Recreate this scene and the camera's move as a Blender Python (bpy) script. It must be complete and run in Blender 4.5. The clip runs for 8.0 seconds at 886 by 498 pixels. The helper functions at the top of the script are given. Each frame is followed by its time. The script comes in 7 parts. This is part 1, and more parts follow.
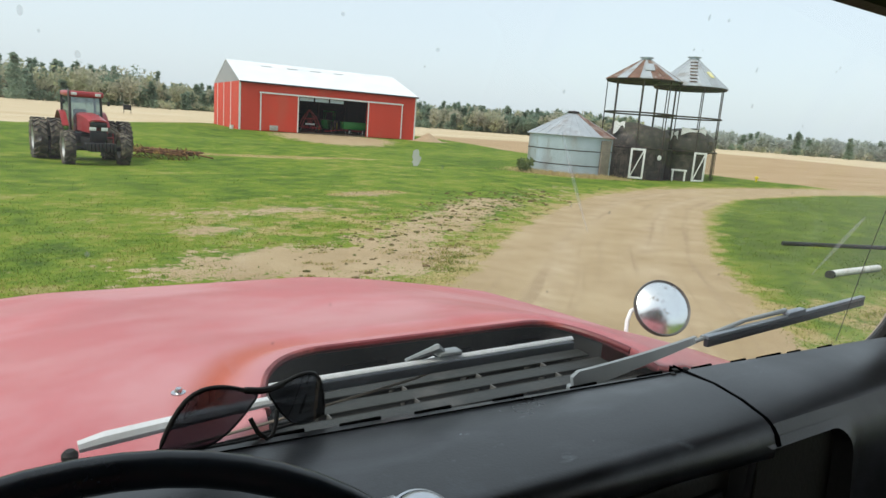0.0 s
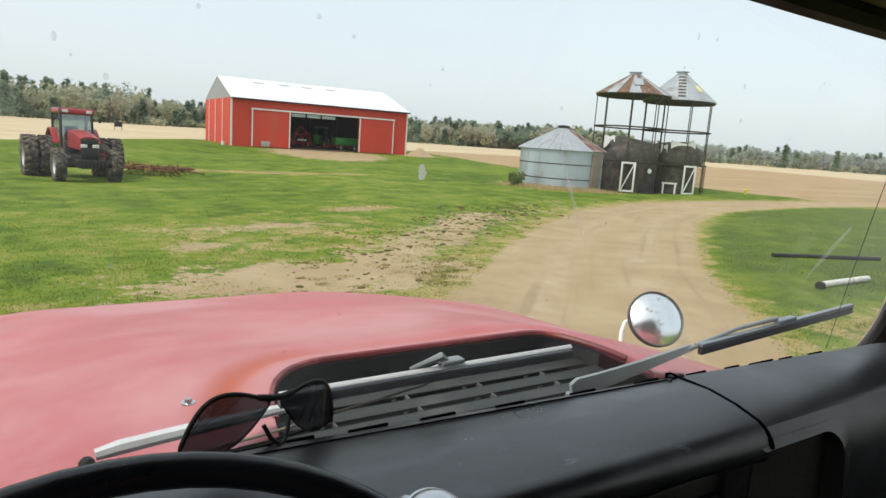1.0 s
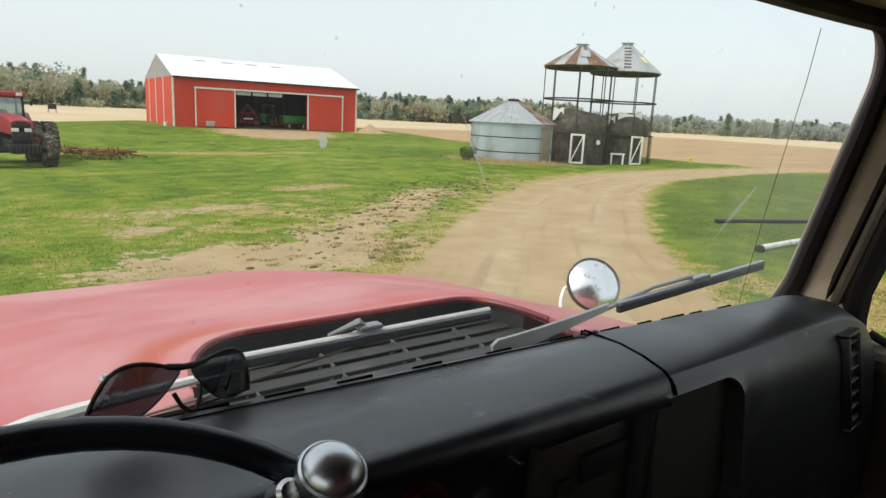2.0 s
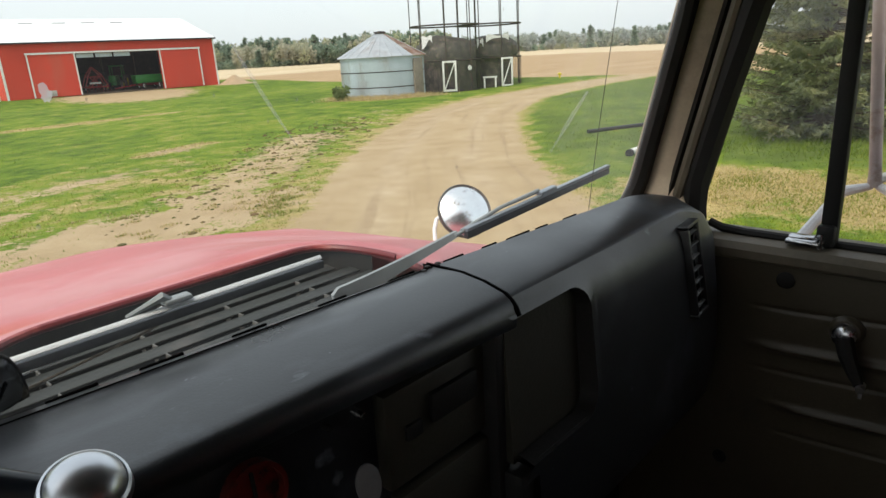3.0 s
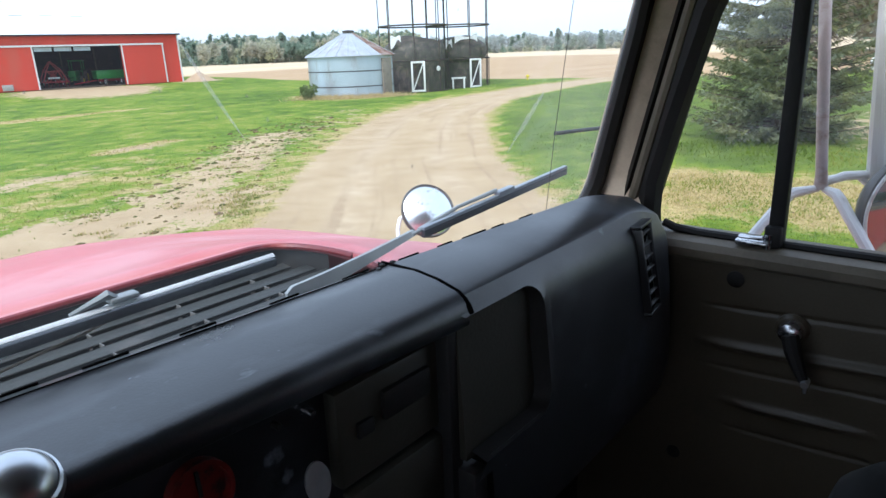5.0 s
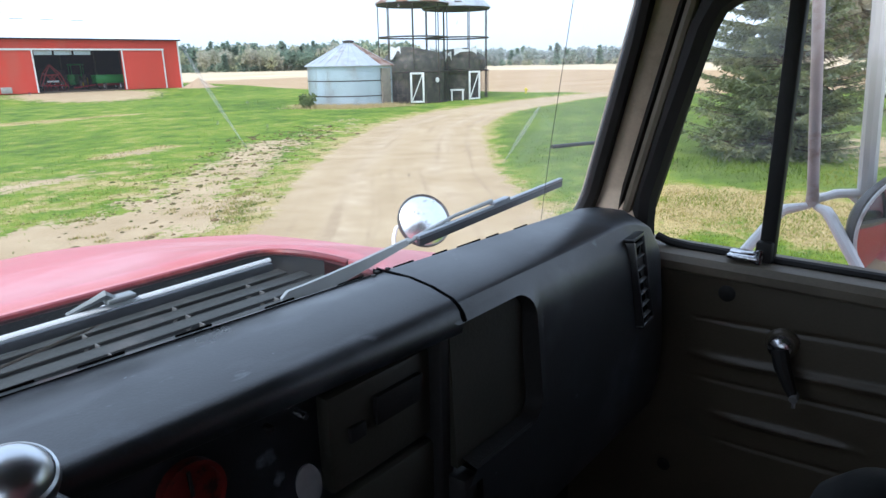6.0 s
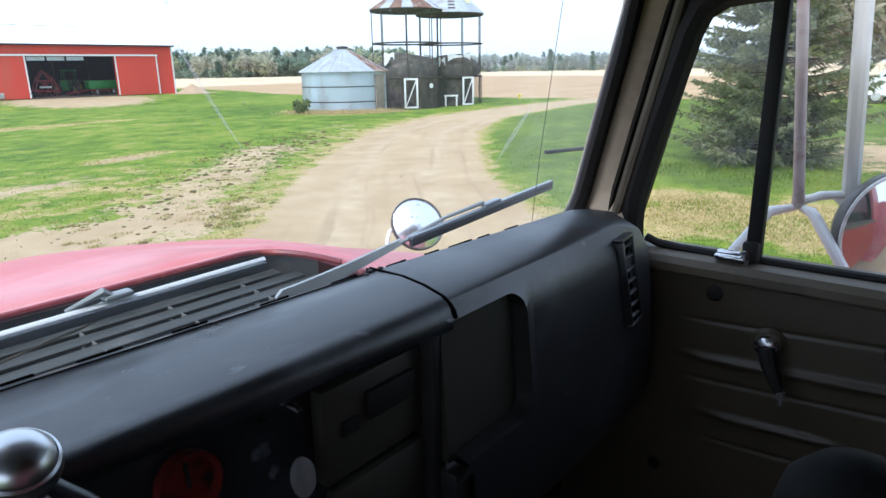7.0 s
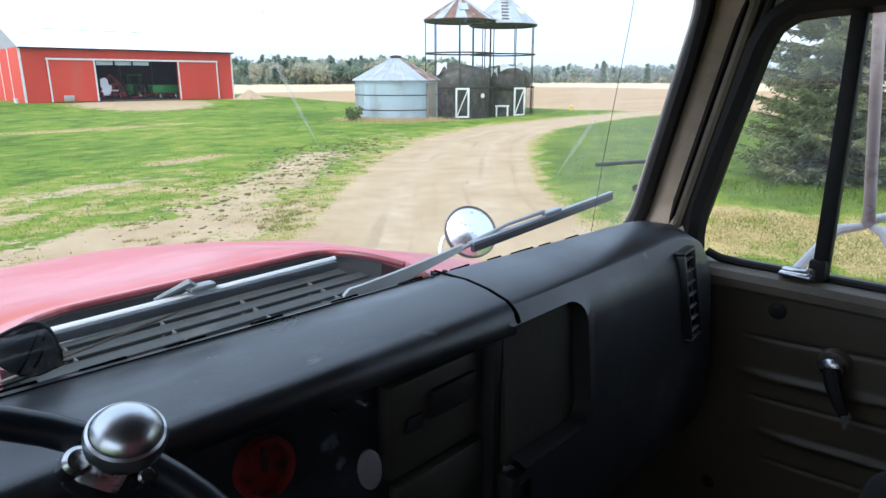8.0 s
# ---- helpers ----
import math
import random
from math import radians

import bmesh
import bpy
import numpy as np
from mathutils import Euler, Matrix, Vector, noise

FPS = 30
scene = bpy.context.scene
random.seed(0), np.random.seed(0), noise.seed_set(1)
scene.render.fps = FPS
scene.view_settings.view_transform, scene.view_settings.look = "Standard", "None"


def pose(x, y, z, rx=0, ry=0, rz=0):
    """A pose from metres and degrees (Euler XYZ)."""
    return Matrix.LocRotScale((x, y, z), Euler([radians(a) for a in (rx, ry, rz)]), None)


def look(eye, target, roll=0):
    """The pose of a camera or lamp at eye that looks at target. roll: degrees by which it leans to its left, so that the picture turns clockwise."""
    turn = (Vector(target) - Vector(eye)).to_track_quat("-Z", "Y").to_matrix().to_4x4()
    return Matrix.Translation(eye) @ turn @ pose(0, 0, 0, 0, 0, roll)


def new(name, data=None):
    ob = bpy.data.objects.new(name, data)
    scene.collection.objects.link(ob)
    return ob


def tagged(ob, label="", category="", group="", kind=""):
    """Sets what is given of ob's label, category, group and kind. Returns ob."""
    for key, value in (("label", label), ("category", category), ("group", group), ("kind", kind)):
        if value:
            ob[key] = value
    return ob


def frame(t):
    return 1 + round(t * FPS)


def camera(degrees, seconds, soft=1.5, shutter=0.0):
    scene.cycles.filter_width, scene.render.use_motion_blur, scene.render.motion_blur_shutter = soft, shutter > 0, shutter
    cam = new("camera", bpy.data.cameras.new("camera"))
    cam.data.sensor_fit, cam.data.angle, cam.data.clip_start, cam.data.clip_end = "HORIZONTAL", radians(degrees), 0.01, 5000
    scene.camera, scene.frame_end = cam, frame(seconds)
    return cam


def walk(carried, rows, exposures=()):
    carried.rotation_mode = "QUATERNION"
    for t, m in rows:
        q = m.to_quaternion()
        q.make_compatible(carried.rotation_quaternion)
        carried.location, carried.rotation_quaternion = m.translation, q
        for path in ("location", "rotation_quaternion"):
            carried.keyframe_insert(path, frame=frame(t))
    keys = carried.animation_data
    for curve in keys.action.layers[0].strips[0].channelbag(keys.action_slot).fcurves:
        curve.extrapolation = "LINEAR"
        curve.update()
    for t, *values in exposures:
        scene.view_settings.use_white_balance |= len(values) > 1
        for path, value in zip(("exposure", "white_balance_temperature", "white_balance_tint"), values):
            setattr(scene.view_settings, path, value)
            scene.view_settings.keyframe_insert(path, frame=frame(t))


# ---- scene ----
cam = camera(69.00, 8.0)
PATH = [
    (0.0, pose(-0.4948, 0.0999, 2.2124, 78.979, -4.286, -31.547)),
    (0.5, pose(-0.4979, 0.0910, 2.2105, 79.156, -3.211, -34.076)),
    (1.0, pose(-0.5147, 0.0876, 2.2123, 80.321, -3.961, -32.303)),
    (1.2, pose(-0.5081, 0.0824, 2.2094, 80.031, -3.407, -32.909)),
    (2.3, pose(-0.4663, 0.0413, 2.2082, 77.401, -1.061, -39.591)),
    (2.5, pose(-0.4381, 0.0408, 2.2083, 76.404, 1.380, -42.274)),
    (3.0, pose(-0.3968, 0.0374, 2.1969, 72.957, 3.073, -47.727)),
    (3.5, pose(-0.3916, 0.0271, 2.1942, 72.057, 3.010, -48.934)),
    (4.0, pose(-0.3871, 0.0248, 2.1925, 71.983, 2.720, -49.997)),
    (4.2, pose(-0.3867, 0.0229, 2.1939, 72.121, 2.908, -50.342)),
    (5.3, pose(-0.3906, 0.0220, 2.1951, 73.241, 1.826, -50.077)),
    (5.5, pose(-0.3915, 0.0222, 2.1951, 73.445, 1.711, -49.858)),
    (6.0, pose(-0.3963, 0.0149, 2.1947, 73.846, 0.953, -50.416)),
    (6.5, pose(-0.3953, 0.0000, 2.1920, 73.777, 1.311, -52.035)),
    (6.8, pose(-0.4012, -0.0020, 2.1910, 73.860, 1.480, -51.730)),
    (7.0, pose(-0.4077, 0.0016, 2.1916, 74.329, 0.914, -50.944)),
    (7.5, pose(-0.4208, 0.0012, 2.1920, 75.097, 0.200, -49.246)),
    (8.0, pose(-0.4362, 0.0083, 2.1907, 75.189, 0.025, -46.525)),
]
EXPOSURES = [(0.0, 0.46, 6750, 7), (1.0, 0.49, 7000, 9), (2.5, 0.54, 7250, 9), (3.0, 0.66, 7150, 10), (3.5, 0.82, 6500, 10), (4.0, 0.97, 6150, 11), (5.5, 1.10, 5700, 12), (6.5, 1.10, 5700, 12), (8.0, 1.10, 5700, 11)]
walk(cam, PATH, EXPOSURES)

# ---- world and sun ----
SUN_EL, SUN_AZ = radians(54), radians(262)
world = bpy.data.worlds.new("sky")
scene.world = world
world.use_nodes = True
wn, wl = world.node_tree.nodes, world.node_tree.links
sky = wn.new("ShaderNodeTexSky")
sky.sky_type = "NISHITA"
sky.sun_disc = False
sky.sun_elevation, sky.sun_rotation = SUN_EL, SUN_AZ
sky.air_density, sky.dust_density, sky.ozone_density = 1.0, 4.0, 1.5
veil = wn.new("ShaderNodeMixRGB")
veil.inputs["Fac"].default_value = 0.62
veil.inputs["Color2"].default_value = (6.65, 7.45, 8.3, 1)
wl.new(sky.outputs["Color"], veil.inputs["Color1"])
wl.new(veil.outputs["Color"], wn["Background"].inputs["Color"])
wn["Background"].inputs["Strength"].default_value = 0.123
sun_lamp = new("sun", bpy.data.lights.new("sun", "SUN"))
sun_lamp.data.energy, sun_lamp.data.angle, sun_lamp.data.color = 1.5, radians(22), (1.0, 0.96, 0.88)
sun_lamp.matrix_world = look((math.sin(SUN_AZ) * 40, math.cos(SUN_AZ) * 40, math.tan(SUN_EL) * 40), (0, 0, 0))


# ---- materials ----
def mat(name, base, rough=0.6, metal=0.0, var=0.18, scale=6.0, bump=0.1, bscale=60.0, stain=None, stain_amount=0.3, stain_scale=2.0,
        spread=0.0, coat=0.0, stretch=(1, 1, 1), spec=0.5):
    """A surface with a broad mottle, fine grain and, if given, stains of another colour."""
    m = bpy.data.materials.new(name)
    m.use_nodes = True
    n, l = m.node_tree.nodes, m.node_tree.links
    p = n["Principled BSDF"]
    tc = n.new("ShaderNodeTexCoord")
    mp = n.new("ShaderNodeMapping")
    mp.inputs["Scale"].default_value = stretch
    l.new(tc.outputs["Object"], mp.inputs["Vector"])

    def cloud(s, detail, r=0.6):
        t = n.new("ShaderNodeTexNoise")
        t.inputs["Scale"].default_value, t.inputs["Detail"].default_value, t.inputs["Roughness"].default_value = s, detail, r
        l.new(mp.outputs["Vector"], t.inputs["Vector"])
        return t.outputs["Fac"]

    def ranged(v, a, b, c, d):
        r = n.new("ShaderNodeMapRange")
        for k, x in zip(("From Min", "From Max", "To Min", "To Max"), (a, b, c, d)):
            r.inputs[k].default_value = x
        l.new(v, r.inputs["Value"])
        return r.outputs["Result"]

    broad, fine = cloud(scale, 5), cloud(bscale, 3)
    hsv = n.new("ShaderNodeHueSaturation")
    hsv.inputs["Color"].default_value = (*base, 1)
    add = n.new("ShaderNodeMath")
    add.operation = "ADD"
    l.new(ranged(broad, 0.3, 0.7, 1 - var, 1 + var), add.inputs[0])
    l.new(ranged(fine, 0.3, 0.7, -var * 0.4, var * 0.4), add.inputs[1])
    value = add.outputs[0]
    if spread:
        oi = n.new("ShaderNodeObjectInfo")
        mul = n.new("ShaderNodeMath")
        mul.operation = "MULTIPLY"
        l.new(value, mul.inputs[0])
        l.new(ranged(oi.outputs["Random"], 0, 1, 1 - spread, 1 + spread), mul.inputs[1])
        value = mul.outputs[0]
    l.new(value, hsv.inputs["Value"])
    colour = hsv.outputs["Color"]
    if stain:
        mix = n.new("ShaderNodeMixRGB")
        mix.inputs["Color2"].default_value = (*stain, 1)
        l.new(ranged(cloud(stain_scale, 8, 0.7), 0.62 - 0.3 * stain_amount, 0.72 - 0.2 * stain_amount, 0, 1), mix.inputs["Fac"])
        l.new(colour, mix.inputs["Color1"])
        colour = mix.outputs["Color"]
    l.new(colour, p.inputs["Base Color"])
    l.new(ranged(broad, 0.3, 0.7, max(0.02, rough - 0.08), min(1, rough + 0.08)), p.inputs["Roughness"])
    p.inputs["Metallic"].default_value = metal
    p.inputs["Coat Weight"].default_value = coat
    p.inputs["Specular IOR Level"].default_value = spec
    if bump:
        b = n.new("ShaderNodeBump")
        b.inputs["Strength"].default_value, b.inputs["Distance"].default_value = bump, 0.01
        l.new(fine, b.inputs["Height"])
        l.new(b.outputs["Normal"], p.inputs["Normal"])
    return m


def clear_pane(name, gloss=0.05, tint=(0.96, 0.98, 0.97), dust=0.0, smear=0.0):
    m = bpy.data.materials.new(name)
    m.use_nodes = True
    n, l = m.node_tree.nodes, m.node_tree.links
    n.remove(n["Principled BSDF"])
    t, g, mx = n.new("ShaderNodeBsdfTransparent"), n.new("ShaderNodeBsdfGlossy"), n.new("ShaderNodeMixShader")
    t.inputs["Color"].default_value = (*tint, 1)
    g.inputs["Roughness"].default_value = 0.02
    mx.inputs["Fac"].default_value = gloss
    l.new(t.outputs[0], mx.inputs[1]), l.new(g.outputs[0], mx.inputs[2])
    out = mx.outputs[0]
    if dust:
        tr, dm = n.new("ShaderNodeBsdfTranslucent"), n.new("ShaderNodeMixShader")
        tr.inputs["Color"].default_value = (0.85, 0.87, 0.88, 1)
        tc, cl, rg = n.new("ShaderNodeTexCoord"), n.new("ShaderNodeTexNoise"), n.new("ShaderNodeMapRange")
        cl.inputs["Scale"].default_value, cl.inputs["Detail"].default_value = 7, 6
        rg.inputs["From Min"].default_value, rg.inputs["From Max"].default_value = 0.3, 0.7
        rg.inputs["To Min"].default_value, rg.inputs["To Max"].default_value = dust * 0.6, dust * 1.4
        l.new(tc.outputs["Object"], cl.inputs["Vector"]), l.new(cl.outputs["Fac"], rg.inputs["Value"])
        # wiped film that thickens past the wiper's reach
        xyz, grow, film_mul = n.new("ShaderNodeSeparateXYZ"), n.new("ShaderNodeMapRange"), n.new("ShaderNodeMath")
        grow.interpolation_type = "SMOOTHSTEP"
        grow.inputs["From Min"].default_value, grow.inputs["From Max"].default_value = 0.30, 0.62
        grow.inputs["To Min"].default_value, grow.inputs["To Max"].default_value = 1.0, 1.0 + smear
        film_mul.operation = "MULTIPLY"
        l.new(tc.outputs["Object"], xyz.inputs[0]), l.new(xyz.outputs[0], grow.inputs["Value"])
        l.new(rg.outputs["Result"], film_mul.inputs[0]), l.new(grow.outputs["Result"], film_mul.inputs[1]), l.new(film_mul.outputs[0], dm.inputs["Fac"])
        l.new(out, dm.inputs[1]), l.new(tr.outputs[0], dm.inputs[2])
        out = dm.outputs[0]
    l.new(out, n["Material Output"].inputs["Surface"])
    return m


RED_PAINT = mat("faded red truck paint", (0.50, 0.128, 0.140), 0.46, 0, 0.07, 3, 0.01, 150, (0.56, 0.235, 0.25), 0.55, 1.6, spec=0.4)


def rub(m, colour):
    """Paint rubbed to another colour where the mesh says it is worn."""
    n, l = m.node_tree.nodes, m.node_tree.links
    p = next(k for k in n if k.type == "BSDF_PRINCIPLED")
    a, k = n.new("ShaderNodeAttribute"), n.new("ShaderNodeMixRGB")
    a.attribute_name = "worn"
    k.inputs["Color2"].default_value = (*colour, 1)
    l.new(a.outputs["Fac"], k.inputs["Fac"])
    l.new(p.inputs["Base Color"].links[0].from_socket, k.inputs["Color1"])
    l.new(k.outputs["Color"], p.inputs["Base Color"])


rub(RED_PAINT, (0.50, 0.10, 0.048))
# Darker red carries the shadow on the rolled edge of the hood.
LIP_RED = mat("shaded dark red lip paint", (0.17, 0.012, 0.016), 0.4, 0, 0.15, 12, 0.02, 150, (0.36, 0.07, 0.06), 0.3, 9)
DASH = mat("black moulded plastic", (0.0152, 0.0168, 0.0190), 0.35, 0, 0.28, 5, 0.05, 420, (0.039, 0.047, 0.059), 0.28, 7, spec=0.90)


def scuffed(m, colour):
    """Sparse pale scuffs and specks rubbed into the plastic."""
    n, l = m.node_tree.nodes, m.node_tree.links
    p = next(k for k in n if k.type == "BSDF_PRINCIPLED")
    tc = n.new("ShaderNodeTexCoord")
    for scale, detail, lo, hi, top, stretch in ((26, 4, 0.690, 0.78, 0.75, (1.0, 2.2, 1.0)), (120, 1, 0.795, 0.82, 0.9, (1, 1, 1)), (9, 6, 0.55, 0.78, 0.34, (1, 2.5, 1))):
        mp, t, r, k = n.new("ShaderNodeMapping"), n.new("ShaderNodeTexNoise"), n.new("ShaderNodeMapRange"), n.new("ShaderNodeMixRGB")
        mp.inputs["Scale"].default_value, mp.inputs["Rotation"].default_value = stretch, (0, 0, 0.5)
        t.inputs["Scale"].default_value, t.inputs["Detail"].default_value = scale, detail
        r.inputs["From Min"].default_value, r.inputs["From Max"].default_value, r.inputs["To Max"].default_value = lo, hi, top
        k.inputs["Color2"].default_value = (*colour, 1)
        l.new(tc.outputs["Object"], mp.inputs["Vector"]), l.new(mp.outputs[0], t.inputs["Vector"]), l.new(t.outputs["Fac"], r.inputs["Value"])
        l.new(r.outputs["Result"], k.inputs["Fac"])
        l.new(p.inputs["Base Color"].links[0].from_socket, k.inputs["Color1"])
        l.new(k.outputs["Color"], p.inputs["Base Color"])


scuffed(DASH, (0.17, 0.185, 0.21))
DASH_FACE = mat("black grained plastic", (0.015, 0.0145, 0.0145), 0.55, 0, 0.2, 6, 0.12, 380, (0.04, 0.038, 0.036), 0.2, 9)
PANEL_GREY = mat("grey brown panel", (0.036, 0.034, 0.024), 0.55, 0, 0.2, 8, 0.08, 200)
SLOT_BLACK = mat("black gap", (0.004, 0.004, 0.004), 0.9, 0, 0.1, 10, 0, 100, spec=0.0)
RUBBER = mat("black rubber", (0.013, 0.012, 0.011), 0.62, 0, 0.25, 14, 0.1, 200, spec=0.3)
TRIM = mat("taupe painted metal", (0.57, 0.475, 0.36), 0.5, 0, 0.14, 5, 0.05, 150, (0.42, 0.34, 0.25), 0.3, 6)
BELT_TRIM = mat("taupe ledge paint", (0.125, 0.105, 0.074), 0.5, 0, 0.2, 6, 0.06, 200, (0.10, 0.085, 0.06), 0.3, 9)
LOUVRE = mat("dusty grey louvre plastic", (0.028, 0.028, 0.027), 0.55, 0, 0.25, 14, 0.1, 200, (0.055, 0.052, 0.047), 0.35, 12)
SLAT_GREY = mat("dusty grey slat", (0.032, 0.035, 0.032), 0.5, 0, 0.25, 14, 0.1, 200, (0.07, 0.067, 0.062), 0.35, 12)
RIB_GREY = mat("dusty grey rib", (0.11, 0.11, 0.105), 0.6, 0, 0.2, 20, 0.05, 150)
HOSE = mat("tan rubber hose", (0.30, 0.25, 0.20), 0.6, 0, 0.15, 20, 0.05, 150)
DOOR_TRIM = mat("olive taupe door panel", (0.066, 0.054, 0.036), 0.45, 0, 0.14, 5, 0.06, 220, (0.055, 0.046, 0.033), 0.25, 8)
HEADLINER = mat("dark headliner", (0.025, 0.023, 0.021), 0.9, 0, 0.15, 9, 0.2, 300)
CHROME = mat("chrome", (0.62, 0.64, 0.67), 0.34, 1, 0.06, 8, 0.01, 100)
WORN_CHROME = mat("worn chrome", (0.55, 0.56, 0.58), 0.26, 1, 0.12, 22, 0.04, 150, (0.3, 0.28, 0.26), 0.15, 24)
OLD_MIRROR = mat("clouded mirror glass", (0.82, 0.83, 0.83), 0.20, 1, 0.05, 14, 0.0, 100, (0.50, 0.47, 0.44), 0.2, 30)
MIRROR = mat("mirror glass", (0.80, 0.81, 0.82), 0.04, 1, 0.03, 12, 0.0, 100, (0.45, 0.42, 0.38), 0.12, 16)
DULL_STEEL = mat("dull dark steel", (0.11, 0.105, 0.10), 0.45, 0.5, 0.2, 14, 0.05, 150)
WHITE_TUBE = mat("dull white metal tube", (0.84, 0.85, 0.86), 0.4, 0.0, 0.08, 12, 0.05, 150, (0.45, 0.38, 0.33), 0.12, 9)
RUSTY_TUBE = mat("worn pinkish metal tube", (0.46, 0.38, 0.37), 0.45, 0.3, 0.15, 14, 0.05, 150, (0.25, 0.13, 0.10), 0.3, 11)
WIPER_GREY = mat("grey wiper metal", (0.30, 0.34, 0.39), 0.4, 0.4, 0.15, 20, 0.04, 150)
WIPER_ARM = mat("pale grey wiper arm metal", (0.30, 0.33, 0.345), 0.5, 0.0, 0.12, 20, 0.04, 150)
BLADE_GREY = mat("dark grey wiper blade", (0.034, 0.040, 0.050), 0.45, 0.1, 0.2, 20, 0.04, 150)
WIPER_PALE = mat("pale brushed wiper strip", (0.84, 0.87, 0.90), 0.4, 0.05, 0.1, 20, 0.04, 150)
CRACK_GREY = mat("grey glass crack", (0.10, 0.10, 0.10), 0.5, 0, 0.2, 30, 0, 100)
LENS = clear_pane("smoked lens", 0.12, (0.27, 0.28, 0.30))
GLASS = clear_pane("window glass", 0.03, (0.985, 0.985, 0.98), 0.02)
DUSTY_GLASS = clear_pane("dusty windshield glass", 0.03, (0.965, 0.98, 0.98), 0.013, 2.6)
STREAK = clear_pane("dried streak on glass", 0.02, (0.97, 0.97, 0.97), 0.10)
SPLASH = clear_pane("dried splash on glass", 0.02, (0.86, 0.87, 0.87), 0.28)
SPECK = clear_pane("dried speck on glass", 0.02, (0.86, 0.87, 0.87), 0.10)
KNOB_BLACK = mat("dull black knob", (0.007, 0.007, 0.007), 0.75, 0, 0.15, 20, 0.03, 150, spec=0.12)
DOOR_RED = mat("deep red door paint", (0.33, 0.028, 0.030), 0.4, 0, 0.12, 4, 0.02, 150, (0.28, 0.05, 0.045), 0.3, 6)
KNOB_GREY = mat("grey plastic knob", (0.19, 0.19, 0.19), 0.4, 0, 0.1, 30, 0.03, 150)
DIAL_RED = mat("red dial face", (0.12, 0.008, 0.006), 0.4, 0, 0.35, 40, 0.03, 120, (0.012, 0.006, 0.005), 0.45, 60)
GALV = mat("galvanised steel", (0.47, 0.55, 0.61), 0.42, 0.55, 0.14, 1.2, 0.06, 30, (0.36, 0.36, 0.35), 0.3, 0.9, stretch=(1, 1, 0.35))
GALV_ROOF = mat("pale galvanised roofing", (0.82, 0.83, 0.84), 0.40, 0.1, 0.1, 0.5, 0.05, 20)
RUST = mat("rusted roof sheet", (0.17, 0.085, 0.062), 0.8, 0.1, 0.3, 2.0, 0.2, 25, (0.33, 0.28, 0.255), 0.42, 1.6)
BARN_RED = mat("red painted steel siding", (0.60, 0.064, 0.038), 0.6, 0, 0.08, 0.4, 0.04, 15, (0.56, 0.092, 0.058), 0.3, 0.35, stretch=(1, 1, 0.3), spec=0.25)
WHITE_PAINT = mat("white paint", (0.74, 0.74, 0.72), 0.5, 0, 0.07, 2, 0.05, 30, (0.5, 0.47, 0.42), 0.15, 2.2)
SILVER_GABLE = mat("bare grey sheet metal", (0.36, 0.37, 0.38), 0.5, 0.4, 0.12, 0.8, 0.05, 20)
DARK_STEEL = mat("dark weathered steel", (0.040, 0.032, 0.032), 0.75, 0.0, 0.25, 3, 0.1, 40, (0.085, 0.05, 0.042), 0.3, 3, spec=0.2)
WHEEL_BLACK = mat("black wheel rim", (0.009, 0.012, 0.017), 0.34, 0, 0.15, 12, 0.02, 200)
CRIB_ROOF = mat("dull grey roofing", (0.40, 0.43, 0.46), 0.5, 0.3, 0.12, 1.2, 0.05, 20, (0.30, 0.29, 0.28), 0.3, 1.0)
TARP = mat("dark tarpaulin", (0.050, 0.044, 0.040), 0.7, 0, 0.5, 2.4, 0.6, 9, (0.13, 0.105, 0.085), 0.4, 2.6)
PALE_SHEET = mat("pale plastic sheet", (0.68, 0.68, 0.67), 0.5, 0, 0.1, 2, 0.3, 8)
TRACTOR_RED = mat("red tractor paint", (0.36, 0.026, 0.032), 0.4, 0, 0.14, 3, 0.04, 60, (0.25, 0.06, 0.045), 0.2, 4, coat=0.2)
TRACTOR_BLACK = mat("black iron", (0.022, 0.022, 0.024), 0.55, 0.2, 0.25, 5, 0.1, 60)
TYRE = mat("tyre rubber", (0.046, 0.042, 0.038), 0.85, 0, 0.3, 6, 0.3, 60, (0.24, 0.20, 0.15), 0.55, 4)
RIM_SILVER = mat("silver wheel rim", (0.50, 0.50, 0.49), 0.45, 0.5, 0.12, 5, 0.05, 60)
GREEN_PAINT = mat("green machine paint", (0.025, 0.24, 0.035), 0.4, 0, 0.12, 3, 0.05, 60)
FADED_YELLOW = mat("faded yellow paint", (0.72, 0.66, 0.30), 0.6, 0, 0.15, 4, 0.05, 60, (0.6, 0.6, 0.55), 0.4, 4)
YELLOW_PAINT = mat("yellow paint", (0.72, 0.55, 0.03), 0.5, 0, 0.12, 3, 0.05, 60)
RUSTY_IRON = mat("rusty iron", (0.15, 0.065, 0.03), 0.8, 0.1, 0.4, 6, 0.3, 40, (0.40, 0.24, 0.07), 0.4, 3)
VAN_WHITE = mat("white van paint", (0.74, 0.76, 0.78), 0.3, 0, 0.05, 1, 0.02, 50, coat=0.4)
DARK_GLASS = mat("dark window glass", (0.03, 0.035, 0.04), 0.12, 0, 0.1, 4, 0.0, 30)
CAB_GLASS = clear_pane("tractor cab glass", 0.14, (0.72, 0.80, 0.79))
BARK = mat("bark", (0.085, 0.062, 0.048), 0.9, 0, 0.3, 4, 0.5, 20)
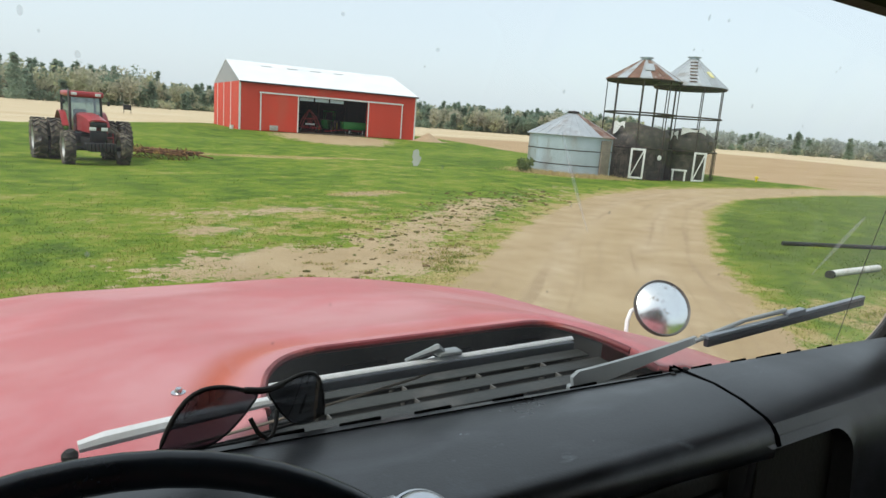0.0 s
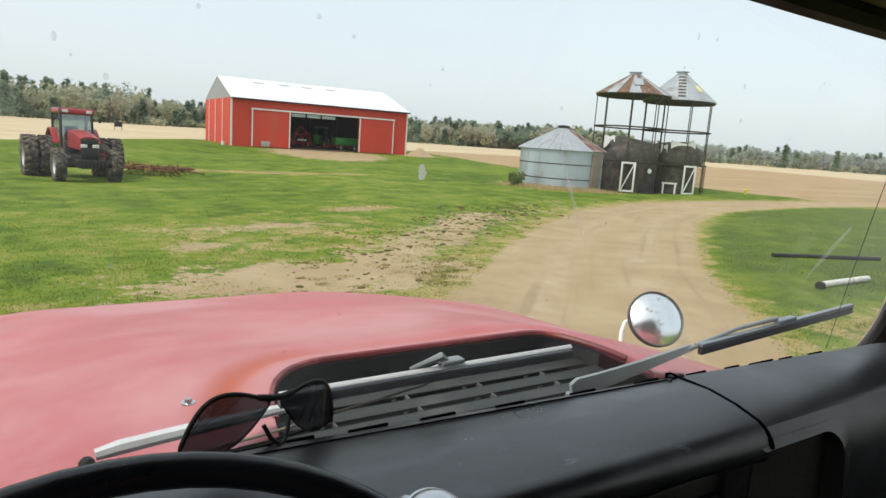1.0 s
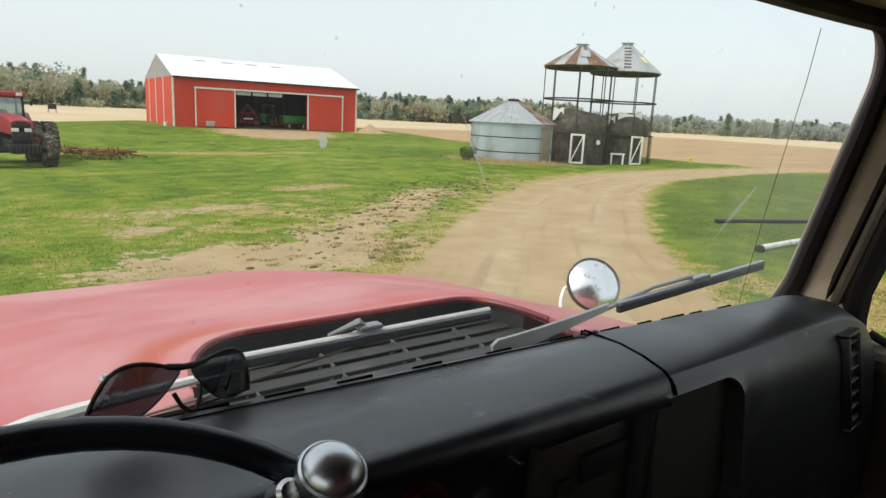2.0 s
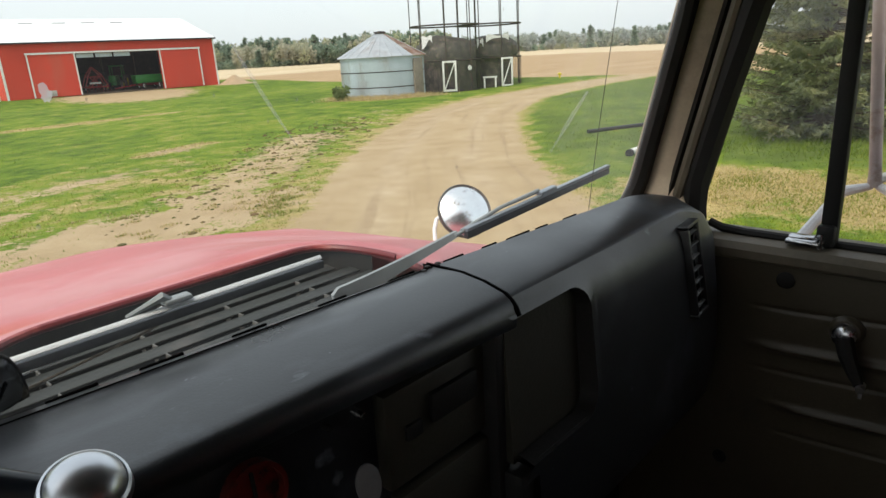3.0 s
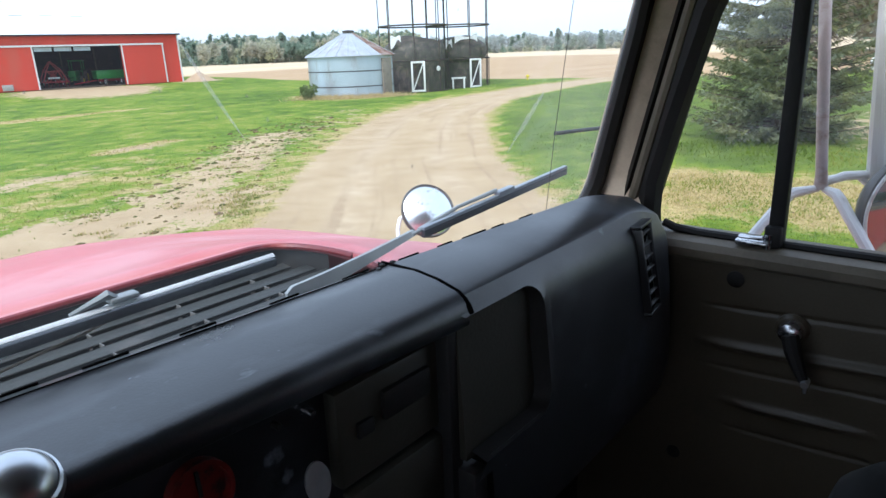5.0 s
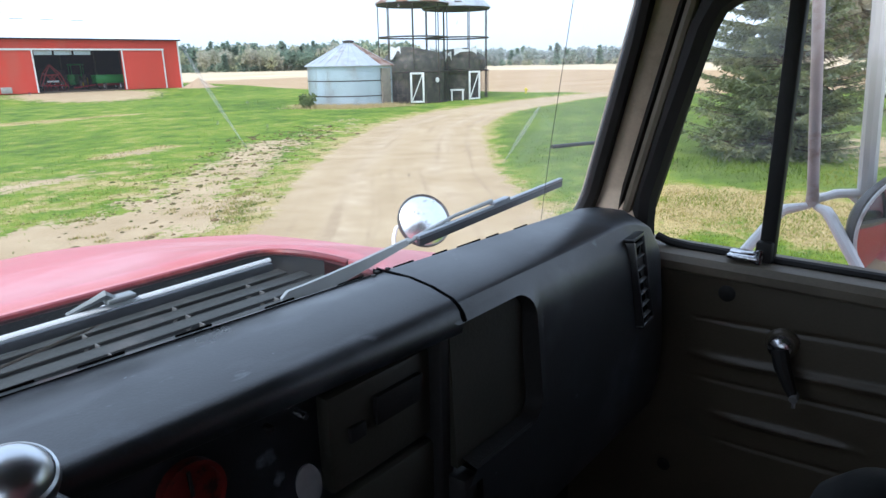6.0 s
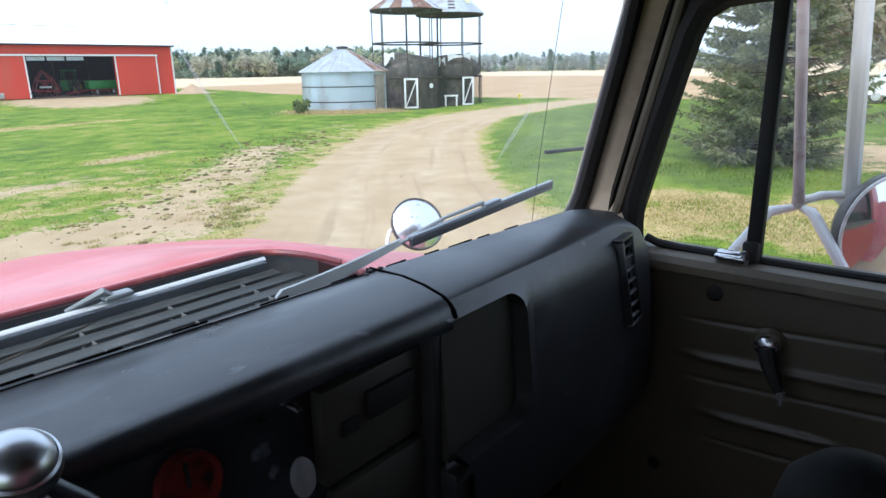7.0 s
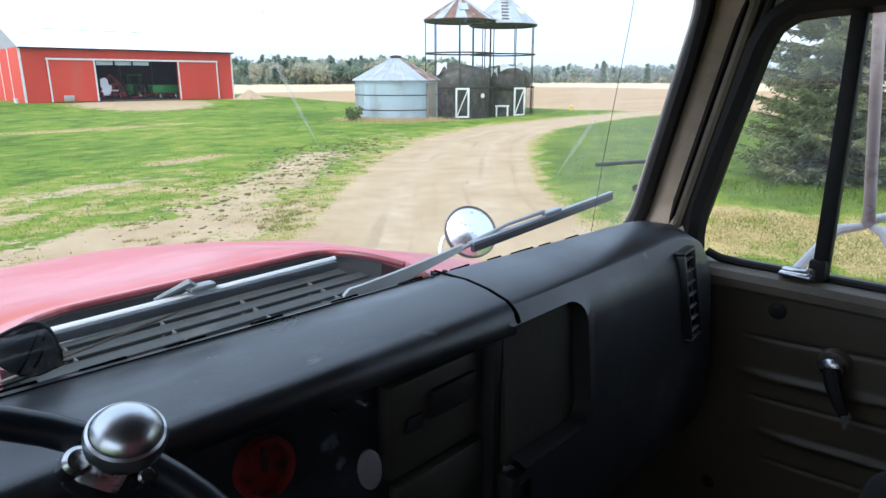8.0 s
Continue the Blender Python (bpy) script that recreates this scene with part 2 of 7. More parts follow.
NEEDLES = mat("spruce needles", (0.135, 0.168, 0.122), 0.7, 0, 0.4, 1.3, 0.2, 30, (0.23, 0.225, 0.09), 0.5, 1.1)
# Both wood colours are lightened to carry the haze of distance.
PINE_FAR = mat("pine foliage", (0.170, 0.225, 0.165), 0.8, 0, 0.25, 0.12, 0.2, 5, (0.15, 0.165, 0.11), 0.3, 0.08)
BARE_FAR = mat("budding twigs", (0.38, 0.36, 0.285), 0.85, 0, 0.3, 0.1, 0.2, 5, (0.36, 0.40, 0.17), 0.55, 0.07)


def leafy(m, share, colour):
    """Lets part of the light through thin leaves."""
    n, l = m.node_tree.nodes, m.node_tree.links
    t, k = n.new("ShaderNodeBsdfTranslucent"), n.new("ShaderNodeMixShader")
    t.inputs["Color"].default_value, k.inputs["Fac"].default_value = (*colour, 1), share
    l.new(n["Principled BSDF"].outputs[0], k.inputs[1]), l.new(t.outputs[0], k.inputs[2])
    l.new(k.outputs[0], n["Material Output"].inputs["Surface"])


rub(NEEDLES, (0.26, 0.27, 0.105))
leafy(NEEDLES, 0.40, (0.26, 0.29, 0.13))
SHRUB_LEAF = mat("fresh shrub leaves", (0.13, 0.17, 0.06), 0.7, 0, 0.3, 3, 0.2, 30, (0.20, 0.19, 0.09), 0.3, 2)
leafy(SHRUB_LEAF, 0.4, (0.22, 0.28, 0.08))
leafy(PINE_FAR, 0.5, (0.31, 0.40, 0.29))
# Farthest trees: haze painted in as a paler, greyer colour.
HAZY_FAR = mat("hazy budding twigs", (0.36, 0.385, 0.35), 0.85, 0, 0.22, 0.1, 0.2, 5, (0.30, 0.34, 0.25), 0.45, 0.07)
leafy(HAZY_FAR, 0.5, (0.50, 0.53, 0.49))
leafy(BARE_FAR, 0.5, (0.54, 0.53, 0.39))
TRUNK_FAR = mat("pale birch trunks", (0.33, 0.31, 0.275), 0.85, 0, 0.2, 0.5, 0.1, 5)
CONCRETE = mat("weathered concrete", (0.40, 0.38, 0.35), 0.8, 0, 0.15, 2, 0.2, 30)
WHITE_PIPE = mat("white pipe", (0.70, 0.69, 0.66), 0.45, 0, 0.1, 4, 0.05, 60, (0.4, 0.36, 0.3), 0.2, 6)


# ---- mesh helpers ----
def part(name, bm, material, parent=None, label="", sharp=35):
    """Links a bmesh as one mesh object, under a thing or a part where one is given."""
    bmesh.ops.recalc_face_normals(bm, faces=bm.faces)
    for e in bm.edges:
        e.smooth = not (len(e.link_faces) == 2 and e.calc_face_angle(0) > radians(sharp))
    for f in bm.faces:
        f.smooth = True
    me = bpy.data.meshes.new(name)
    bm.to_mesh(me)
    bm.free()
    me.materials.append(material)
    ob = new(name, me)
    ob.parent = parent
    if label:
        ob["label"] = label
    return ob


def share(name, ob, parent, m):
    """A further object on the mesh of ob, at the pose m."""
    o = new(name, ob.data)
    o.parent = parent
    o.matrix_basis = m
    return o


def thing(name, label, category, at=(0, 0, 0), group=""):
    e = new(name)
    e.matrix_basis = Matrix.Translation(at) if not isinstance(at, Matrix) else at
    e.empty_display_size = 0.2
    return tagged(e, label, category, group)


def box(bm, lo, hi, bevel=0.0, m=None, seg=2):
    v = bmesh.ops.create_cube(bm, size=1)["verts"]
    s = [hi[i] - lo[i] for i in range(3)]
    c = [(hi[i] + lo[i]) / 2 for i in range(3)]
    for p in v:
        p.co = Vector((p.co[i] * s[i] + c[i] for i in range(3)))
    if bevel:
        es = list({e for p in v for e in p.link_edges})
        r = bmesh.ops.bevel(bm, geom=es, offset=bevel, segments=seg, affect="EDGES", profile=0.5)
        v = list({p for f in r["faces"] for p in f.verts} | {p for p in v if p.is_valid})
    if m is not None:
        bmesh.ops.transform(bm, matrix=m, verts=v)
    return bm


def tube(bm, pts, r, seg=10, closed=False, cap=True):
    """A round bar through points; r is one radius or one for each point."""
    pts = [Vector(p) for p in pts]
    n = len(pts)
    rs = r if isinstance(r, (list, tuple)) else [r] * n
    rings, up = [], None
    for i, p in enumerate(pts):
        a, b = pts[(i - 1) % n if closed else max(i - 1, 0)], pts[(i + 1) % n if closed else min(i + 1, n - 1)]
        d = (b - a).normalized()
        if up is None:
            up = d.orthogonal().normalized()
        up = (up - d * up.dot(d)).normalized()
        side = d.cross(up)
        rings.append([bm.verts.new(p + (up * math.cos(k * 2 * math.pi / seg) + side * math.sin(k * 2 * math.pi / seg)) * rs[i]) for k in range(seg)])
    for i in range(n if closed else n - 1):
        a, b = rings[i], rings[(i + 1) % n]
        for k in range(seg):
            bm.faces.new((a[k], a[(k + 1) % seg], b[(k + 1) % seg], b[k]))
    if cap and not closed:
        bm.faces.new(rings[0][::-1]), bm.faces.new(rings[-1])
    return bm


def lathe(bm, prof, seg=24, m=None):
    """Turns (radius, height) points round z; a radius of 0 closes an end."""
    rings = []
    m = m or Matrix()
    for r, z in prof:
        if r < 1e-6:
            rings.append([bm.verts.new(m @ Vector((0, 0, z)))])
        else:
            rings.append([bm.verts.new(m @ Vector((r * math.cos(k * 2 * math.pi / seg), r * math.sin(k * 2 * math.pi / seg), z))) for k in range(seg)])
    for a, b in zip(rings, rings[1:]):
        for k in range(seg):
            q = [a[k % len(a)], a[(k + 1) % len(a)], b[(k + 1) % len(b)], b[k % len(b)]]
            q = [v for i, v in enumerate(q) if v not in q[:i]]
            if len(q) > 2:
                bm.faces.new(q)
    return bm


def sheet(bm, fn, nu, nv, flip=False):
    """A grid of points fn(u, v), u and v from 0 to 1."""
    g = [[bm.verts.new(fn(i / nu, j / nv)) for j in range(nv + 1)] for i in range(nu + 1)]
    for i in range(nu):
        for j in range(nv):
            bm.faces.new((g[i][j], g[i + 1][j], g[i + 1][j + 1], g[i][j + 1]))
    return g


def slab(bm, fn, nu, nv, off):
    """A sheet with thickness: off is the vector from one face to the other."""
    off = Vector(off)
    a = sheet(bm, fn, nu, nv)
    b = sheet(bm, lambda u, v: Vector(fn(u, v)) + off, nu, nv)
    def wall(p, q):
        for k in range(len(p) - 1):
            bm.faces.new((p[k], p[k + 1], q[k + 1], q[k]))
    wall(a[0], b[0]), wall(a[-1], b[-1])
    wall([r[0] for r in a], [r[0] for r in b]), wall([r[-1] for r in a], [r[-1] for r in b])
    return bm


def prism(bm, poly, off):
    """A flat polygon carried along a vector."""
    off = Vector(off)
    a = [bm.verts.new(p) for p in poly]
    b = [bm.verts.new(Vector(p) + off) for p in poly]
    bm.faces.new(a[::-1]), bm.faces.new(b)
    for i in range(len(a)):
        j = (i + 1) % len(a)
        bm.faces.new((a[i], a[j], b[j], b[i]))
    return bm


def axis_m(p, d):
    """A pose at p whose z points along d."""
    return Matrix.Translation(p) @ Vector(d).to_track_quat("Z", "Y").to_matrix().to_4x4()


def smooth(a, b, x):
    t = np.clip((x - a) / (b - a), 0, 1)
    return t * t * (3 - 2 * t)


# ---- ground ----
ROAD = [(-1.2, -30, 2.4), (-0.9, -8, 2.4), (-0.3, -2, 2.4), (1.3, 1.2, 2.3), (3.6, 3.8, 2.2), (6.2, 6.2, 2.02), (9.4, 9.4, 1.93), (13.3, 12.5, 1.95),
        (17.5, 15.5, 1.85), (23.5, 18.2, 1.7), (32.3, 19.7, 1.45), (42, 20.0, 1.2), (60, 21.0, 1.2), (110, 25.0, 1.3)]


def road_gap(x, y):
    """How far a place lies outside the track's edge, in metres (less than 0: on it)."""
    best = np.full(np.shape(x), 1e9)
    for (x0, y0, w0), (x1, y1, w1) in zip(ROAD, ROAD[1:]):
        dx, dy = x1 - x0, y1 - y0
        t = np.clip(((x - x0) * dx + (y - y0) * dy) / (dx * dx + dy * dy), 0, 1)
        best = np.minimum(best, np.hypot(x - x0 - t * dx, y - y0 - t * dy) - (w0 + t * (w1 - w0)))
    return best


def seg_gap(x, y, x0, y0, x1, y1):
    dx, dy = x1 - x0, y1 - y0
    t = np.clip(((x - x0) * dx + (y - y0) * dy) / (dx * dx + dy * dy), 0, 1)
    return np.hypot(x - x0 - t * dx, y - y0 - t * dy)


def ground_z(x, y):
    x, y = np.asarray(x, float), np.asarray(y, float)
    z = -0.50 * np.exp(-((x - 2) ** 2 + (y - 32.5) ** 2) / (2 * 8.0 ** 2))
    z = z + 0.10 * smooth(0.2, 2.5, road_gap(x, y)) * np.exp(-((x - 20) ** 2 + (y - 20) ** 2) / 400)
    z = z + 0.02 * np.sin(x * 0.9 + 1) * np.sin(y * 0.8) * smooth(0, 1.5, road_gap(x, y)) * np.exp(-(x * x + y * y) / 4000)
    z = z - 0.26 * np.exp(-((x - 29.5) ** 2 / 50 + (y - 27) ** 2 / 14))
    z = z - 0.75 * np.exp(-((x - 24) ** 2 / 200 + (y - 57.5) ** 2 / 66))
    return z


def road_place(x, y):
    """How far along the track and how far to its side a place lies (the side in half widths)."""
    best, along, side, run = np.full(np.shape(x), 1e9), np.zeros(np.shape(x)), np.zeros(np.shape(x)), 0.0
    for (x0, y0, w0), (x1, y1, w1) in zip(ROAD, ROAD[1:]):
        dx, dy = x1 - x0, y1 - y0
        ln = math.hypot(dx, dy)
        t = np.clip(((x - x0) * dx + (y - y0) * dy) / (ln * ln), 0, 1)
        g = np.hypot(x - x0 - t * dx, y - y0 - t * dy)
        s = np.where((x - x0) * dy - (y - y0) * dx > 0, 1, -1) * g / (w0 + t * (w1 - w0))
        near = g < best
        along, side, best = np.where(near, run + t * ln, along), np.where(near, s, side), np.minimum(best, g)
        run += ln
    return along, side


def rut_mask(x, y):
    """1 in the two wheel lines of the track."""
    side = road_place(x, y)[1]
    return np.exp(-((np.abs(side) - 0.42) / 0.15) ** 2)


def field_mask(x, y):
    """1 on the ploughed and stubble fields, 0 on the grass."""
    left = smooth(0, 4, y - np.interp(x, [-80, -2, 9, 17, 40, 49], [50, 56, 74, 86, 88, 86]))
    right = smooth(0, 2.5, x - np.interp(y, [-40, 0, 6, 12, 20, 25, 49, 86, 90], [75, 62, 48, 42, 41, 39.5, 39.5, 48, 49]))
    return np.clip(np.maximum(left, right), 0, 1) * smooth(-30, -10, y)


def dirt_mask(x, y):
    d = 1.7 * smooth(0.55, -0.65, road_gap(x, y))
    def spot(cx, cy, rx, ry, a=0.0, k=1.0):
        c, s = math.cos(a), math.sin(a)
        u, v = (x - cx) * c + (y - cy) * s, -(x - cx) * s + (y - cy) * c
        return k * np.clip(1.6 - np.hypot(u / rx, v / ry), 0, 1.4)
    for sp in ((3.4, 9.2, 2.9, 1.25, 0.12, 0.80), (2.0, 12.0, 0.9, 0.45, 0.2, 0.62), (7.7, 17.3, 1.1, 0.6, 0.1, 0.62), (26.6, 66.2, 5.4, 5.0, -0.05, 1.3),
               (39.6, 68.4, 2.4, 1.8, 0, 1.0), (3.6, 14.2, 3.4, 0.9, 0.2, 0.44), (1.2, 9.0, 0.9, 0.4, 0.1, 0.42), (18.5, -3.2, 4.2, 5.2, 0, 1.2), (24.5, 25.2, 2.6, 0.9, -0.5, 0.45)):
        d = np.maximum(d, spot(*sp))
    d = np.maximum(d, 0.58 * np.clip(1.7 - seg_gap(x, y, 4.5, 9.9, 11.0, 15.8) / 0.9, 0, 1.25))
    d = np.maximum(d, 0.34 * np.clip(1.5 - seg_gap(x, y, 9.0, 13.6, 17.5, 19.4) / 1.2, 0, 1))
    return np.clip(d, 0, 1.7)


def dry_mask(x, y):
    d = 0.52 * np.exp(-((x - 9.6) ** 2 / 4.5 + (y - 2.4) ** 2 / 9) ** 2)
    d = np.maximum(d, 0.62 * smooth(21, 11, x) * np.exp(-(seg_gap(x, y, 3.5, 37.5, 19.0, 31.6) / 0.9) ** 2))
    d = np.maximum(d, 0.80 * np.exp(-(seg_gap(x, y, 6.7, 17.1, 8.7, 17.9) / 0.45) ** 2))
    d = np.maximum(d, 0.42 * np.exp(-(road_gap(x, y) / 1.4) ** 2) * (1 - 0.75 * lush_mask(x, y)))
    d = np.maximum(d, 0.33 * np.exp(-((x - 5.0) ** 2 / 34 + (y - 13.0) ** 2 / 24)))
    d = np.maximum(d, 0.85 * np.exp(-((x - 23.2) ** 2 / 5 + (y - 25.3) ** 2 / 2)))
    d = np.maximum(d, 0.60 * np.exp(-((np.hypot(x - 25.0, y - 27.75) - 2.7) / 0.9) ** 2) * smooth(27.5, 25.0, x))
    return d


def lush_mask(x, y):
    """1 on the thicker, darker lawn on the far side of the track; also places the painted haze."""
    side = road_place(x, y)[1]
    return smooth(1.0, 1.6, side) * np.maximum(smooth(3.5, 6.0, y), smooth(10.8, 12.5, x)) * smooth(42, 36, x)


def tilled_mask(x, y):
    """1 on the brown worked strip of the field by the cribs, 0 on the pale stubble."""
    return smooth(38, 42, x) * smooth(95, 70, y - 0.18 * x) * smooth(120, 100, x - 0.4 * y)


def spaced(lo, hi, step, lo2, hi2, far):
    """Fine steps from lo to hi, coarser ones out to lo2 and hi2, then ever longer ones out to far."""
    mid = list(np.arange(lo, hi + 1e-6, step))
    up, down = list(np.arange(hi + 0.8, hi2, 0.8)), list(np.arange(lo - 0.8, lo2, -0.8))
    s, out = 0.8, []
    while hi2 + sum(out) < far:
        s *= 1.3
        out.append(s)
    up += list(hi2 + np.cumsum(out))
    down += list(lo2 - np.cumsum(out))
    return np.array(down[::-1] + mid + up)


def build_ground():
    xs, ys = spaced(-5, 44, 0.25, -24, 76, 2600), spaced(-3, 36, 0.25, -12, 94, 2600)
    gx, gy = np.meshgrid(xs, ys, indexing="ij")
    gz = ground_z(gx, gy)
    v = np.stack([gx, gy, gz], -1).reshape(-1, 3)
    ny = len(ys)
    i, j = np.meshgrid(np.arange(len(xs) - 1), np.arange(ny - 1), indexing="ij")
    a = (i * ny + j).ravel()
    f = np.stack([a, a + ny, a + ny + 1, a + 1], 1)
    me = bpy.data.meshes.new("ground")
    me.from_pydata(v.tolist(), [], f.tolist())
    for key, fn in (("dirt", dirt_mask), ("field", field_mask), ("dry", dry_mask), ("tilled", tilled_mask), ("rut", rut_mask), ("lush", lush_mask), ("along", lambda x, y: road_place(x, y)[0]), ("side", lambda x, y: np.clip(road_place(x, y)[1], -3, 3))):
        at = me.attributes.new(key, "FLOAT", "POINT")
        at.data.foreach_set("value", fn(gx, gy).ravel().astype(np.float32))
    me.polygons.foreach_set("use_smooth", [True] * len(me.polygons))
    m = bpy.data.materials.new("grass, dirt and field")
    m.use_nodes = True
    n, l = m.node_tree.nodes, m.node_tree.links
    p = n["Principled BSDF"]
    tc = n.new("ShaderNodeTexCoord")

    def cloud(s, detail=5, rough=0.6, stretch=None):
        t = n.new("ShaderNodeTexNoise")
        t.inputs["Scale"].default_value, t.inputs["Detail"].default_value, t.inputs["Roughness"].default_value = s, detail, rough
        src = tc.outputs["Object"]
        if stretch:
            mp = n.new("ShaderNodeMapping")
            mp.inputs["Scale"].default_value = stretch
            l.new(src, mp.inputs["Vector"])
            src = mp.outputs["Vector"]
        l.new(src, t.inputs["Vector"])
        return t.outputs["Fac"]

    def ramp(fac, stops):
        r = n.new("ShaderNodeValToRGB")
        while len(r.color_ramp.elements) < len(stops):
            r.color_ramp.elements.new(0.5)
        for e, (pos, c) in zip(r.color_ramp.elements, stops):
            e.position, e.color = pos, (*c, 1)
        l.new(fac, r.inputs["Fac"])
        return r.outputs["Color"]

    def math_node(op, a, b):
        k = n.new("ShaderNodeMath")
        k.operation = op
        for s, x in zip(k.inputs, (a, b)):
            if isinstance(x, (int, float)):
                s.default_value = x
            else:
                l.new(x, s)
        return k.outputs[0]

    def step(v, a, b):
        r = n.new("ShaderNodeMapRange")
        r.interpolation_type = "SMOOTHSTEP"
        r.inputs["From Min"].default_value, r.inputs["From Max"].default_value = a, b
        l.new(v, r.inputs["Value"])
        return r.outputs["Result"]

    def mix(fac, a, b):
        k = n.new("ShaderNodeMixRGB")
        l.new(fac, k.inputs["Fac"]), l.new(a, k.inputs["Color1"]), l.new(b, k.inputs["Color2"])
        return k.outputs["Color"]

    def attr(name):
        k = n.new("ShaderNodeAttribute")
        k.attribute_name = name
        return k.outputs["Fac"]

    def blend(fac, a, b):
        k = n.new("ShaderNodeMixRGB")
        k.inputs["Fac"].default_value = fac
        l.new(a, k.inputs["Color1"]), l.new(b, k.inputs["Color2"])
        return k.outputs["Color"]

    wide, clump, tuft, knot = cloud(0.11, 5, 0.6), cloud(0.8, 6, 0.7), cloud(5.0, 6, 0.75), cloud(2.2, 4, 0.6)
    tone = math_node("ADD", math_node("MULTIPLY", wide, 0.5), math_node("ADD", math_node("MULTIPLY", clump, 0.95), math_node("MULTIPLY", tuft, 0.42)))
    tone = math_node("ADD", math_node("SUBTRACT", tone, 0.500), math_node("MULTIPLY", knot, 0.35))
    tone = math_node("ADD", tone, math_node("MULTIPLY", attr("dry"), 0.26))
    tone = math_node("SUBTRACT", tone, math_node("MULTIPLY", attr("lush"), 0.085))
    grass = ramp(tone, [(0.47, (0.042, 0.086, 0.007)), (0.57, (0.096, 0.166, 0.012)), (0.65, (0.164, 0.236, 0.018)), (0.73, (0.240, 0.266, 0.036)), (0.82, (0.40, 0.32, 0.13))])
    blades = ramp(cloud(22, 4, 0.8), [(0.34, (0.024, 0.058, 0.005)), (0.5, (0.100, 0.172, 0.014)), (0.66, (0.235, 0.26, 0.045))])
    grass = blend(0.36, grass, blades)
    # Glass haze over this lawn, mixed into the grass as a duller colour.
    hazy_sward = ramp(cloud(3.0, 6, 0.75), [(0.3, (0.062, 0.094, 0.022)), (0.55, (0.118, 0.146, 0.040)), (0.75, (0.21, 0.20, 0.08))])
    grass = mix(math_node("MULTIPLY", attr("lush"), 0.42), grass, hazy_sward)
    straw = ramp(cloud(9, 5, 0.8), [(0.3, (0.21, 0.165, 0.06)), (0.55, (0.40, 0.315, 0.135)), (0.75, (0.54, 0.43, 0.21))])
    dryness = step(math_node("ADD", attr("dry"), math_node("MULTIPLY", cloud(1.1, 6, 0.72), 1.3)), 0.92, 1.10)
    grass = mix(dryness, grass, straw)
    soil = ramp(cloud(0.9, 7, 0.62), [(0.3, (0.325, 0.23, 0.125)), (0.5, (0.41, 0.305, 0.178)), (0.7, (0.495, 0.385, 0.24))])
    grit = ramp(cloud(38, 3, 0.8), [(0.3, (0.27, 0.19, 0.11)), (0.6, (0.48, 0.37, 0.235))])
    soil = blend(0.28, soil, grit)
    packed = ramp(cloud(1.7, 6, 0.7), [(0.3, (0.34, 0.25, 0.155)), (0.55, (0.46, 0.355, 0.23)), (0.75, (0.54, 0.435, 0.30))])
    soil = mix(math_node("MULTIPLY", attr("rut"), step(cloud(0.7, 5), 0.30, 0.60)), soil, packed)
    lane = n.new("ShaderNodeCombineXYZ")
    l.new(math_node("MULTIPLY", attr("along"), 0.10), lane.inputs[0]), l.new(math_node("MULTIPLY", attr("side"), 7.0), lane.inputs[1])
    tracks = n.new("ShaderNodeTexNoise")
    tracks.inputs["Scale"].default_value, tracks.inputs["Detail"].default_value, tracks.inputs["Roughness"].default_value = 1.0, 5, 0.65
    l.new(lane.outputs[0], tracks.inputs["Vector"])
    loose = ramp(cloud(6, 5, 0.7), [(0.3, (0.27, 0.19, 0.115)), (0.7, (0.40, 0.30, 0.19))])
    soil = mix(math_node("MULTIPLY", step(tracks.outputs["Fac"], 0.52, 0.66), 0.75), soil, loose)
    ragged = math_node("ADD", math_node("MULTIPLY", math_node("SUBTRACT", cloud(1.3, 8, 0.72), 0.5), 2.2), math_node("MULTIPLY", math_node("SUBTRACT", cloud(7, 6, 0.75), 0.5), 1.9))
    bare = step(math_node("ADD", attr("dirt"), ragged), 0.46, 0.66)
    near = mix(bare, grass, soil)
    stubble = ramp(cloud(0.035, 5, 0.6, (1, 3.0, 1)), [(0.3, (0.50, 0.39, 0.24)), (0.5, (0.58, 0.47, 0.31)), (0.62, (0.64, 0.54, 0.38)), (0.75, (0.68, 0.60, 0.46))])
    worked = ramp(cloud(0.06, 6, 0.65, (1, 4.0, 1)), [(0.3, (0.30, 0.19, 0.095)), (0.5, (0.37, 0.245, 0.13)), (0.7, (0.46, 0.33, 0.20))])
    tilth = ramp(cloud(1.6, 6, 0.75), [(0.3, (0.38, 0.27, 0.16)), (0.7, (0.60, 0.49, 0.33))])
    fields = blend(0.25, mix(step(math_node("ADD", attr("tilled"), math_node("SUBTRACT", cloud(0.05, 4), 0.5)), 0.4, 0.6), stubble, worked), tilth)
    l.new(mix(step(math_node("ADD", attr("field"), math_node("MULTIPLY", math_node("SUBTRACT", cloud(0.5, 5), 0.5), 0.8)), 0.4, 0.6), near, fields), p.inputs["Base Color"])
    p.inputs["Roughness"].default_value = 0.95
    p.inputs["Specular IOR Level"].default_value = 0.15
    b = n.new("ShaderNodeBump")
    b.inputs["Strength"].default_value, b.inputs["Distance"].default_value = 0.5, 0.05
    l.new(cloud(16, 6, 0.75), b.inputs["Height"])
    l.new(b.outputs["Normal"], p.inputs["Normal"])
    me.materials.append(m)
    ob = new("ground", me)
    return tagged(ob, "spring grass with a sandy dirt track and tan fields", "ground", kind="structure")


build_ground()


